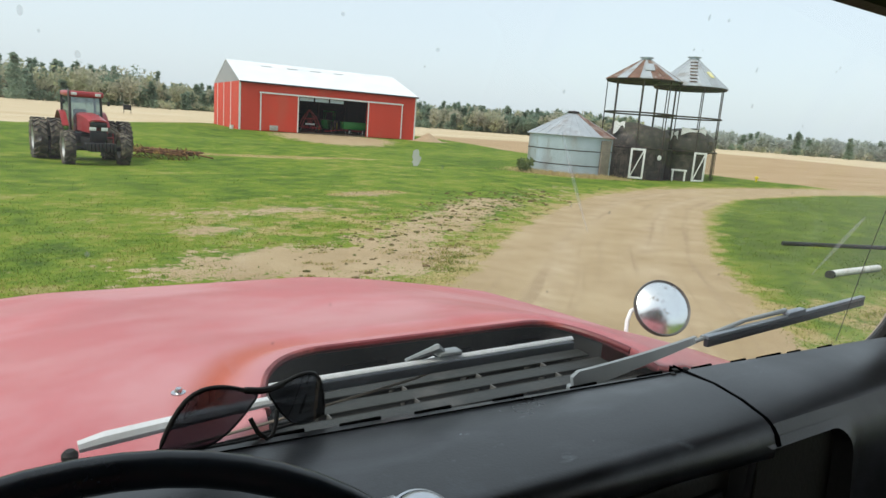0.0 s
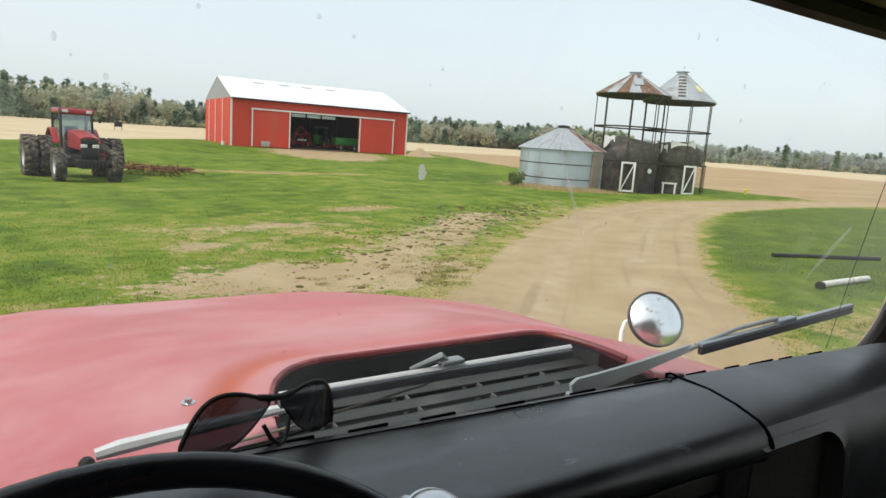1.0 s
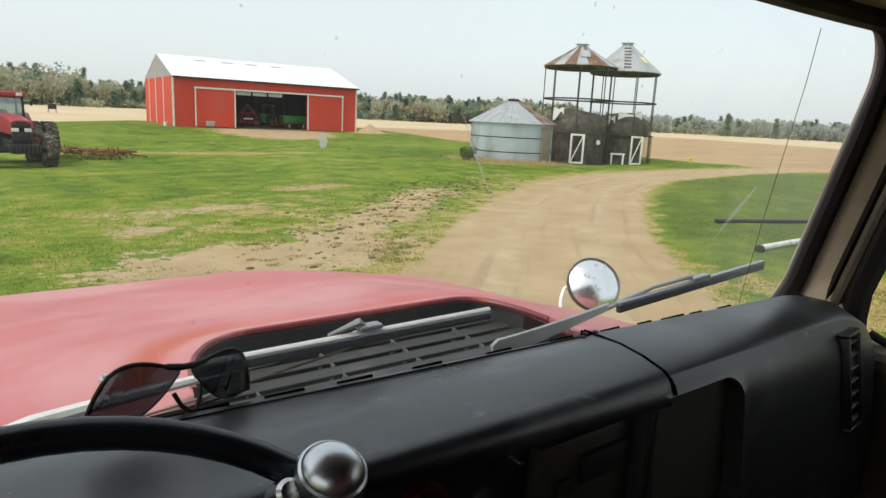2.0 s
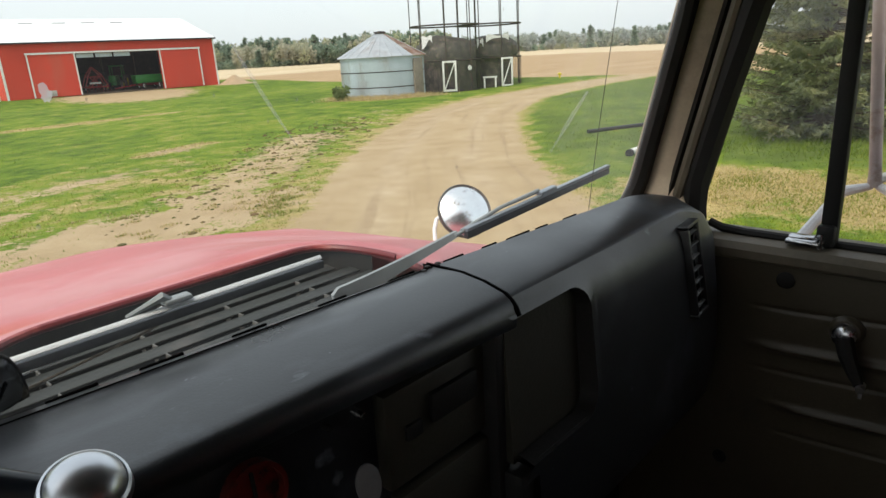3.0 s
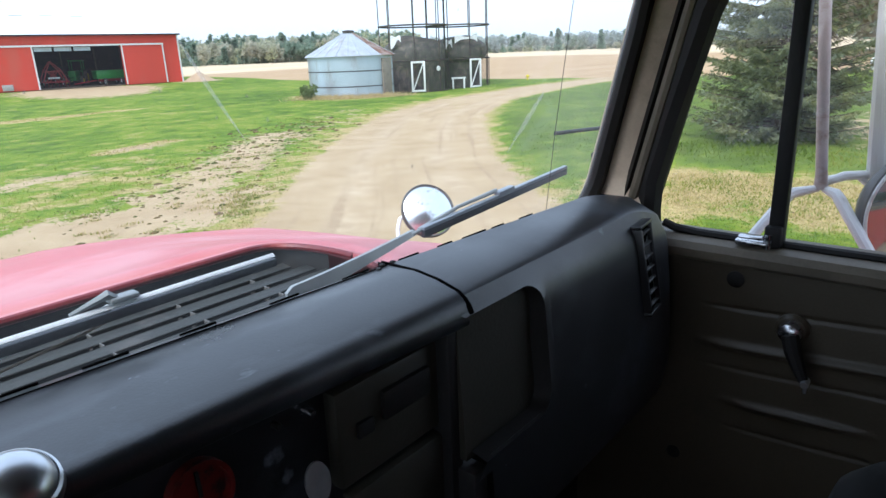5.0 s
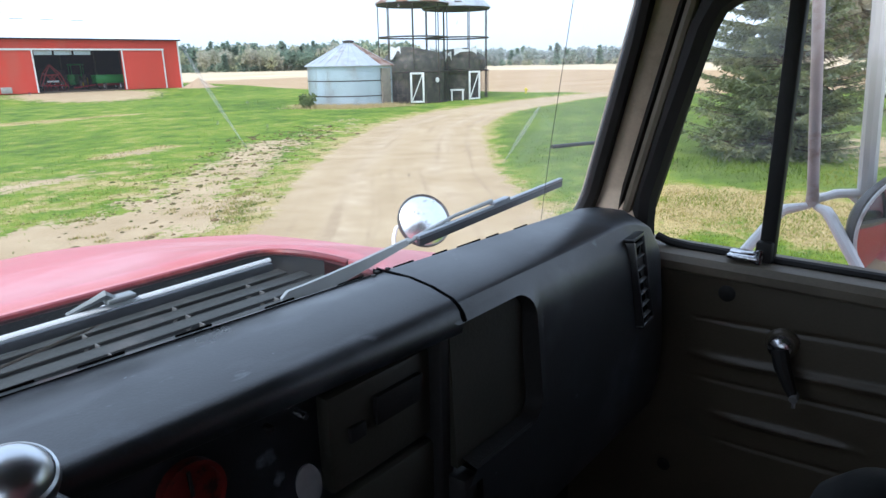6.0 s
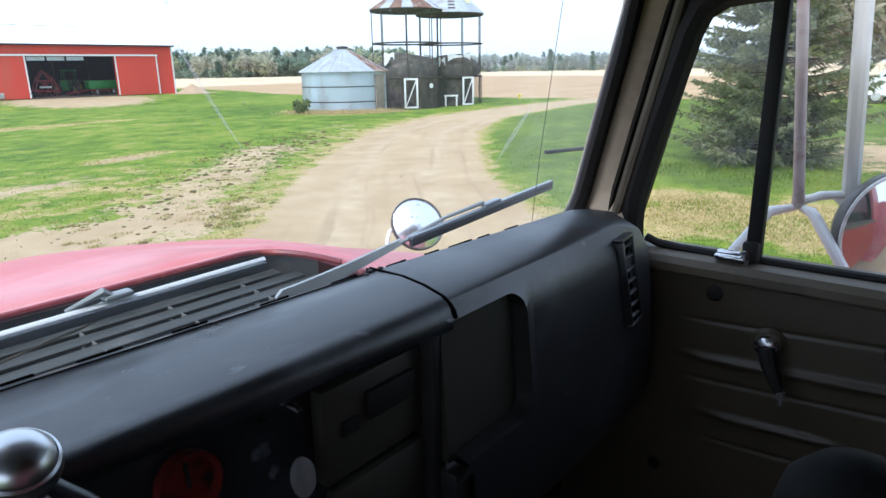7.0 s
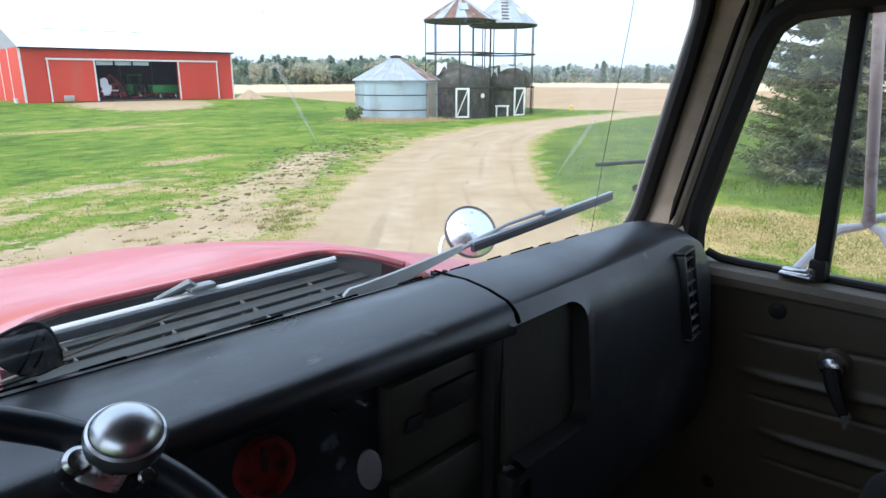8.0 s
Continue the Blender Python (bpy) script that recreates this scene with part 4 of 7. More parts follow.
def build_windshield():
    bm = bmesh.new()
    slab(bm, lambda u, v: Vector((WX0 + u * (WX1 - WX0), wy(WX0 + u * (WX1 - WX0), WZ0 + v * (WZ1 - WZ0)), WZ0 + v * (WZ1 - WZ0))), 24, 8, (0, 0.005, 0))
    w = tpart("windshield", bm, DUSTY_GLASS, None, "clear one-piece windshield with fine scratches")
    w.visible_shadow = False
    # hairline crack, wiped streaks and dried specks on the inner face
    bm = bmesh.new()
    tube(bm, [(x, wy(x, z) - 0.001, z) for x, z in CRACK], 0.00055, 5)
    part("crack", bm, CRACK_GREY, w, "thin dark crack in the glass").visible_shadow = False
    for (x0, z0), (x1, z1), wd in (((-0.107, 2.213), (-0.042, 2.116), 0.0015), ((0.483, 2.128), (0.413, 2.047), 0.0048)):
        d = Vector((x1 - x0, 0, z1 - z0)).normalized()
        sd = Vector((-d.z, 0, d.x))
        bm = bmesh.new()
        def fn(u, v):
            p = Vector((x0 + (x1 - x0) * u, 0, z0 + (z1 - z0) * u)) + sd * wd * (v - 0.5) * 2 * (0.25 + math.sin(math.pi * min(1, u + 0.08))) + sd * 0.004 * u * u
            p.y = wy(p.x, p.z) - 0.0012
            return p
        slab(bm, fn, 10, 2, (0, -0.0003, 0))
        part("streak", bm, STREAK, w, "pale wiped streak").visible_shadow = False
    # dried splash: a ragged blot under a thin neck
    rs = random.Random(14)
    ring = []
    for k in range(26):
        a = 2 * math.pi * k / 26
        r = 0.0040 * rs.uniform(0.72, 1.12) + 0.0048 * max(0, math.cos(a - 1.95)) ** 6
        x, z = -0.2462 + r * math.cos(a), 2.1825 + r * math.sin(a) * 1.15
        ring.append((x, wy(x, z) - 0.0012, z))
    bm = bmesh.new()
    prism(bm, ring, (0, -0.0003, 0))
    part("splash", bm, SPLASH, w, "pale dried splash").visible_shadow = False
    rg = random.Random(9)
    spots = [(-0.322, 2.278), (-0.501, 2.254), (-0.493, 2.245), (0.27, 2.302), (0.275, 2.307), (0.06, 2.327), (0.032, 2.326), (-0.221, 2.178), (-0.254, 2.252), (-0.475, 2.235), (-0.04, 2.162)]
    spots += [(rg.uniform(-0.6, 0.66), rg.uniform(2.03, 2.32)) for _ in range(30)]
    for x, z in spots:
        bm = bmesh.new()
        q = rg.uniform(0.0007, 0.002)
        lathe(bm, [(0, 0.0003), (q, 0.0002), (q, 0)], 8, axis_m((x, wy(x, z) - 0.0005, z), (0, -1, -0.2)) @ Matrix.Diagonal((1, rg.uniform(0.8, 2), 1, 1)))
        part("speck", bm, SPECK, w).visible_shadow = False
    bm = bmesh.new()
    tube(bm, [(x, wy(x, z) - 0.004, z) for x, z, _, _ in ws_path()], 0.017, 8, closed=True)
    part("gasket", bm, RUBBER, w, "black rubber windshield gasket")
    # surround inside the cab: pillars and header
    bm = bmesh.new()
    rings = []
    for x, z, dx, dz in ws_path():
        y = wy(x, z)
        back = 0.519 - 0.25 * (z - 1.968) - 0.006  # rear edge of the pillar trim
        deep = max(0.03, (y - back)) * abs(dx) + 0.10 * abs(dz)
        rings.append([bm.verts.new(p) for p in ((x + dx * 0.006, y + 0.02, z + dz * 0.006), (x + dx * 0.012, y - 0.014, z + dz * 0.010), (x + dx * 0.020, y - 0.035, z + dz * 0.016),
                                               (x + dx * 0.030, y - deep + 0.015, z + dz * 0.028), (x + dx * 0.040, y - deep, z + dz * 0.04),
                                               (x + dx * 0.10, y - deep + 0.01, z + dz * 0.085), (x + dx * 0.10, y + 0.03, z + dz * 0.075))])
    for a, b in zip(rings, rings[1:] + rings[:1]):
        for k in range(6):
            bm.faces.new((a[k], b[k], b[k + 1], a[k + 1]))
    tpart("windshield_surround", bm, TRIM, None, "taupe painted pillar and header trim")


build_windshield()


def build_pillar_seals():
    def front(z):
        return 0.514 - 0.25 * (z - 1.968)

    for s in (-1, 1):
        X = (lambda x: x) if s > 0 else (lambda x: 2 * CX - x)
        bm = bmesh.new()
        rings = []
        for z in (1.80, 1.93, 2.08, 2.22, 2.38):
            y = front(z)
            rings.append([bm.verts.new(p) for p in ((X(0.82), y + 0.06, z), (X(0.740), y + 0.004, z), (X(0.734), y - 0.002, z), (X(0.746), y - 0.006, z), (X(0.752), y - 0.036, z), (X(0.83), y - 0.040, z))])
        for a, b in zip(rings, rings[1:]):
            for k in range(6):
                bm.faces.new((a[k], a[(k + 1) % 6], b[(k + 1) % 6], b[k]))
        bm.faces.new(rings[0]), bm.faces.new(rings[-1])
        tpart("pillar_seal", bm, RUBBER, None, "black pillar seal")
        bm = bmesh.new()
        tube(bm, [(X(0.745), front(z) - 0.015, z) for z in (1.80, 1.95, 2.10, 2.25, 2.34)], 0.0105, 8)
        tpart("door_edge", bm, BELT_TRIM, None, "dull brown painted door edge")
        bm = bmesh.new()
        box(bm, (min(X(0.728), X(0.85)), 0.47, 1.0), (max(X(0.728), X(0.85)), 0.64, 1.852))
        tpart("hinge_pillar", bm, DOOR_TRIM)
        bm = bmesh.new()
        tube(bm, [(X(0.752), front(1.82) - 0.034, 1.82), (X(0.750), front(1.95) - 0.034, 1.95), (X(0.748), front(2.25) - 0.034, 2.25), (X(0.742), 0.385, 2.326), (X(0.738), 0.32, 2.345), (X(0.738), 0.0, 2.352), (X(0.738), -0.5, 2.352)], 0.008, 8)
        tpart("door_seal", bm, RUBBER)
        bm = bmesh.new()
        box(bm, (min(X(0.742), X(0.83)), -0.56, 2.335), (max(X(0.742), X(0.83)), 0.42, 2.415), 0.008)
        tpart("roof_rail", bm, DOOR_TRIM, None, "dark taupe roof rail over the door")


build_pillar_seals()

BELT = 1.862


def door_x(y, z):
    """Pressed relief of the inner door panel: two dark grooves and two raised ribs, tilted slightly."""
    t = z - 0.066 * (0.3 - y)
    x = 0.717
    for z0, w, h, y0, y1 in ((1.751, 0.0030, 0.0035, 0.345, -2), (1.680, 0.0070, -0.008, 0.345, -2), (1.637, 0.0030, 0.003, 0.335, -2),
                             (1.571, 0.0065, -0.008, 0.303, 0.085), (1.520, 0.0030, 0.003, 0.30, -2)):
        x += h * float(smooth(y0, y0 - 0.03, y) * smooth(y1, y1 + 0.05, y)) * math.exp(-((t - z0) / w) ** 2)
    return x


def build_door(side):
    """side 1: the passenger door, seen from inside; -1: its plainer twin by the driver."""
    def X(x):
        return x if side > 0 else 2 * CX - x
    bm = bmesh.new()
    if side > 0:
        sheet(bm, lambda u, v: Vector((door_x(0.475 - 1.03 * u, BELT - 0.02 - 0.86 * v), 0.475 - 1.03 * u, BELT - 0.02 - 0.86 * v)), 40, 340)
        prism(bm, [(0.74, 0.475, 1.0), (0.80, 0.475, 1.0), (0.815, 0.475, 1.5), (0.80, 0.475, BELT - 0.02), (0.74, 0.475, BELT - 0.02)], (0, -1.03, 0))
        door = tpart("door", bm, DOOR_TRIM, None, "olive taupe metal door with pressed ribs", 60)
    else:
        box(bm, (X(0.80), -0.555, 1.0), (X(0.745), 0.475, BELT - 0.02), 0.01)
        door = tpart("door", bm, DOOR_TRIM, None, "olive taupe metal door by the driver")
    bm = bmesh.new()
    prism(bm, [(X(0.808), 0.475, 1.0), (X(0.845), 0.475, 1.02), (X(0.862), 0.475, 1.5), (X(0.84), 0.475, BELT - 0.03), (X(0.80), 0.475, BELT - 0.02)], (0, -1.03, 0))
    part("outer_skin", bm, DOOR_RED, door, "deep red outer door skin")
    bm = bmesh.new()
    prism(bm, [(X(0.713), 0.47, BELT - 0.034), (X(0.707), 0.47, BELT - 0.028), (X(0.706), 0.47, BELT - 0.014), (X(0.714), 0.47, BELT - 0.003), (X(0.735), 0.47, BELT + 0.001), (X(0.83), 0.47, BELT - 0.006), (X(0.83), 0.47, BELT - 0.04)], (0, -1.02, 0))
    part("belt_ledge", bm, BELT_TRIM, door, "lighter window ledge")
    # black window frame
    bm = bmesh.new()
    path = [(X(0.762), 0.484, BELT - 0.01), (X(0.762), 0.487, 1.90), (X(0.762), 0.485, 1.95), (X(0.760), 0.456, 2.06), (X(0.757), 0.418, 2.19), (X(0.755), 0.402, 2.245), (X(0.754), 0.383, 2.281), (X(0.754), 0.348, 2.302), (X(0.754), 0.30, 2.307),
            (X(0.754), 0.0, 2.318), (X(0.754), -0.40, 2.318), (X(0.754), -0.46, 2.30), (X(0.755), -0.49, 2.24), (X(0.76), -0.51, BELT - 0.01)]
    tube(bm, path, 0.024, 8)
    part("window_frame", bm, RUBBER, door, "black window frame")
    bm = bmesh.new()
    tube(bm, [(X(0.752), 0.452, BELT + 0.016), (X(0.752), 0.43, BELT + 0.008), (X(0.752), 0.39, BELT + 0.004), (X(0.752), 0.26, BELT + 0.003), (X(0.752), -0.5, BELT + 0.004)], 0.008, 8)
    part("window_seal", bm, RUBBER, door)
    bm = bmesh.new()
    box(bm, (X(0.752) - 0.011, 0.249, BELT - 0.005), (X(0.752) + 0.011, 0.273, 2.315), 0.003)
    part("divider_bar", bm, RUBBER, door, "black divider between vent and main window")
    for a, b in ((0.258, 0.462), (-0.50, 0.258)):
        bm = bmesh.new()
        top = 0.385 if b > 0.4 else b
        prism(bm, [(X(0.756), a, BELT), (X(0.756), b, BELT), (X(0.756), top, 2.30), (X(0.756), a, 2.31)], (0.004 * side, 0, 0))
        part("window_pane", bm, GLASS, door).visible_shadow = False
    if side < 0:
        return door
    # vent window latch
    bm = bmesh.new()
    box(bm, (0.718, 0.268, BELT + 0.004), (0.746, 0.318, BELT + 0.012), 0.003)
    box(bm, (0.712, 0.272, BELT + 0.016), (0.728, 0.312, BELT + 0.022), 0.003)
    tube(bm, [(0.730, 0.268, BELT), (0.730, 0.268, BELT + 0.024)], 0.006, 12)
    part("latch", bm, WORN_CHROME, door, "chrome vent window latch")
    bm = bmesh.new()
    box(bm, (0.728, 0.250, BELT + 0.002), (0.748, 0.276, BELT + 0.038), 0.004)
    part("latch_block", bm, RUBBER, door, "black latch block")
    # window crank
    bm = bmesh.new()
    m = axis_m((0.717, 0.213, 1.738), (-1, 0, 0))
    lathe(bm, [(0, 0.0), (0.026, 0.0), (0.026, 0.006), (0.021, 0.012), (0.0, 0.012)], 20, m)
    part("crank_plate", bm, DOOR_TRIM, door)
    bm = bmesh.new()
    lathe(bm, [(0.017, 0.010), (0.018, 0.022), (0.016, 0.030), (0.010, 0.034), (0, 0.035)], 18, m)
    part("crank_hub", bm, WORN_CHROME, door, "chrome crank hub")
    bm = bmesh.new()
    tube(bm, [(0.688, 0.211, 1.736), (0.680, 0.202, 1.712), (0.672, 0.188, 1.686), (0.668, 0.180, 1.672)], [0.014, 0.0135, 0.010, 0.007], 10)
    part("crank_arm", bm, RUBBER, door, "black window crank arm")
    bm = bmesh.new()
    tube(bm, [(0.674, 0.179, 1.672), (0.658, 0.177, 1.670)], [0.0075, 0.006], 12)
    tube(bm, [(0.664, 0.177, 1.668), (0.662, 0.176, 1.655)], [0.0035, 0.0025], 8)
    part("crank_knob", bm, CHROME, door, "small chrome crank end")
    bm = bmesh.new()
    lathe(bm, [(0, 0.003), (0.011, 0.003), (0.0145, 0.001), (0.0145, -0.004), (0, -0.004)], 18, axis_m((0.717, 0.309, 1.804), (-1, 0, 0)))
    part("plug", bm, RUBBER, door, "black rubber hole plug")
    bm = bmesh.new()
    lathe(bm, [(0, 0.003), (0.010, 0.003), (0.013, 0.001), (0.013, -0.004), (0, -0.004)], 18, axis_m((0.717, 0.391, 1.431), (-1, 0, 0)))
    part("plug", bm, RUBBER, door, "black rubber hole plug")
    bm = bmesh.new()
    box(bm, (0.682, -0.010, 1.752), (0.712, 0.052, 1.800), 0.010)
    box(bm, (0.700, 0.010, 1.76), (0.718, 0.040, 1.79), 0.004)
    part("door_handle", bm, RUBBER, door, "black inner door handle")
    return door


build_door(1)
build_door(-1)


def build_shell():
    bm = bmesh.new()
    slab(bm, lambda u, v: Vector((WX0 - 0.10 + u * (WX1 - WX0 + 0.20), 0.47 - 1.29 * v, 2.412 + 0.055 * math.sin(math.pi * u) ** 0.5 * (0.6 + 0.4 * math.sin(math.pi * min(1, v + 0.15))))), 16, 10, (0, 0, 0.04))
    roof = tpart("roof", bm, RED_PAINT, None, "red cab roof")
    bm = bmesh.new()
    slab(bm, lambda u, v: Vector((WX0 - 0.06 + u * (WX1 - WX0 + 0.12), 0.45 - 1.25 * v, 2.380 + 0.05 * math.sin(math.pi * u) ** 0.5)), 16, 10, (0, 0, 0.02))
    part("headliner", bm, HEADLINER, roof, "dark cab headliner")
    # Unseen back panel, left windowless to keep light out of the cab.
    bm = bmesh.new()
    box(bm, (WX0 - 0.08, -0.86, 1.0), (WX1 + 0.08, -0.80, 2.43))
    for s in (-1, 1):
        x = CX + s * 0.83
        box(bm, (x - 0.035, -0.80, 1.0), (x + 0.035, -0.56, 2.40))
    tpart("rear_wall", bm, RED_PAINT, None, "unseen windowless red cab back panel")
    bm = bmesh.new()
    box(bm, (WX0 - 0.08, -0.84, 0.96), (WX1 + 0.08, 0.62, 1.02))
    tpart("cab_floor", bm, RUBBER, None, "black rubber cab floor")
    bm = bmesh.new()
    box(bm, (WX0 - 0.06, 0.60, 1.0), (WX1 + 0.06, 0.64, 1.86))
    tpart("firewall", bm, RUBBER)
    # fenders, chassis, wheels and rear body
    for s in (-1, 1):
        bm = bmesh.new()
        x = CX + s * 1.05
        prism(bm, [(x - 0.10, y, z) for y, z in ((0.62, 1.0), (0.62, 1.45), (2.1, 1.40), (2.22, 1.2), (2.22, 0.8), (2.0, 0.75), (1.95, 1.0), (1.75, 1.2), (1.4, 1.25), (1.05, 1.18), (0.9, 0.95), (0.85, 0.75), (0.62, 0.75))], (0.20, 0, 0))
        tpart("fender", bm, RED_PAINT)
    bm = bmesh.new()
    for x in (CX - 0.42, CX + 0.42):
        box(bm, (x - 0.04, -5.6, 0.72), (x + 0.04, 2.1, 0.95), 0.01)
    tpart("chassis", bm, TRACTOR_BLACK)
    bm = bmesh.new()
    box(bm, (CX - 0.95, 2.18, 0.55), (CX + 0.95, 2.34, 0.80), 0.03)
    tpart("bumper", bm, WHITE_PAINT)
    bm = bmesh.new()
    box(bm, (CX - 0.6, 2.1, 0.85), (CX + 0.6, 2.2, 1.35), 0.02)
    tpart("grille", bm, TRACTOR_BLACK)
    for lo, hi, nm in (((CX - 1.15, -5.6, 0.98), (CX + 1.15, -1.0, 1.10), "bed_floor"), ((CX - 1.18, -5.6, 1.10), (CX - 1.12, -1.0, 2.0), "bed_side"), ((CX + 1.12, -5.6, 1.10), (CX + 1.18, -1.0, 2.0), "bed_side"), ((CX - 1.12, -1.06, 1.10), (CX + 1.12, -1.0, 2.1), "bed_front")):
        bm = bmesh.new()
        box(bm, lo, hi, 0.01)
        tpart(nm, bm, RED_PAINT)
    for x, y in ((CX - 0.95, 1.42), (CX + 0.95, 1.42), (CX - 0.93, -3.6), (CX + 0.93, -3.6)):
        bm = bmesh.new()
        m = axis_m((x, y, 0.47), (1, 0, 0))
        lathe(bm, [(0.27, -0.10), (0.40, -0.125), (0.455, -0.11), (0.47, -0.06), (0.47, 0.06), (0.455, 0.11), (0.40, 0.125), (0.27, 0.10)], 28, m)
        w = tpart("wheel", bm, TYRE)
        bm = bmesh.new()
        lathe(bm, [(0, -0.06), (0.12, -0.06), (0.25, -0.03), (0.28, -0.10), (0.28, 0.10), (0.25, 0.03), (0.12, 0.06), (0, 0.06)], 24, m)
        part("rim", bm, WHITE_PAINT, w)


build_shell()


# dashboard
def dash_profile(x):
    """(y, z) points over the top, round the nose and down the face."""
    lift = min(max(0.125 - x, 0), 0.45) * 0.075
    skew = -0.06 * x
    top = [(0.570 + skew, 1.938), (0.566 + skew, 1.947), (0.552 + skew, 1.954), (0.505 + skew * 0.5, 1.955), (0.468, 1.9505 + lift * 0.1), (0.4385, 1.9425 + lift * 0.35), (0.4325, 1.9385 + lift * 0.5), (0.4235, 1.922 + lift * 0.75)]
    if x > 0.125:
        k = float(smooth(0.668, 0.708, x))
        d = max(0.0, (x - 0.555) / 0.15)
        pts = top + [(0.416, 1.907), (0.411, 1.880), (0.408, 1.84), (0.404, 1.80), (0.400, 1.75), (0.397, 1.70), (0.398, 1.64), (0.41, 1.58), (0.46, 1.53)]
        return [(y + 0.030 * k * float(smooth(0.55, 0.43, y)), z - (0.026 + 0.016 * float(smooth(0.50, 0.43, y))) * d ** 1.5 * float(smooth(1.78, 1.93, z))) for y, z in pts]
    top = top[:-3] + [(0.4400, 1.9428 + lift * 0.35), (0.4315, 1.9375 + lift * 0.5), (0.4262, 1.931 + lift * 0.6), (0.4228, 1.923 + lift * 0.7), (0.4213, 1.915 + lift * 0.78)]
    return top + [(0.4225, 1.907 + lift * 0.8), (0.430, 1.902 + lift * 0.8), (0.450, 1.899 + lift * 0.8), (0.468, 1.895 + lift * 0.6), (0.472, 1.85), (0.470, 1.78), (0.465, 1.70), (0.462, 1.62), (0.47, 1.53)]


def dash_sheet(x0, x1, nx, hole=None):
    bm = bmesh.new()
    g = []
    for i in range(nx + 1):
        x = x0 + (x1 - x0) * i / nx
        g.append([bm.verts.new((x, y, z)) for y, z in dash_profile(x)])
    for i in range(nx):
        for j in range(len(g[0]) - 1):
            c = sum((v.co for v in (g[i][j], g[i + 1][j], g[i + 1][j + 1], g[i][j + 1])), Vector()) / 4
            if hole and hole[0] < c.x < hole[1] and hole[2] < c.z < hole[3]:
                continue
            bm.faces.new((g[i][j], g[i + 1][j], g[i + 1][j + 1], g[i][j + 1]))
    # closed ends
    for col in (g[0], g[-1]):
        c = [bm.verts.new((v.co.x, 0.56, v.co.z)) for v in col]
        for j in range(len(col) - 1):
            if hole and col is g[0] and col[j + 1].co.z < hole[3]:
                continue
            bm.faces.new((col[j], col[j + 1], c[j + 1], c[j]))
    return bm


dash = tpart("dashboard", dash_sheet(WX0 - 0.02, 0.1225, 44), DASH, None, "black moulded plastic dashboard, scuffed on top", 50)
GLOVE = (0.090, 0.262, 1.744, 1.918)
part("dash_end", dash_sheet(0.1285, 0.708, 60, GLOVE), DASH, dash, "black dashboard end with a glove recess", 24)


def round_rect(x0, x1, z0, z1, r, n=6):
    out = []
    for cx, cz, a0 in ((x1 - r, z1 - r, 0), (x0 + r, z1 - r, 90), (x0 + r, z0 + r, 180), (x1 - r, z0 + r, 270)):
        out += [(cx + r * math.cos(radians(a0 + 90 * k / n)), cz + r * math.sin(radians(a0 + 90 * k / n))) for k in range(n + 1)]
    return out


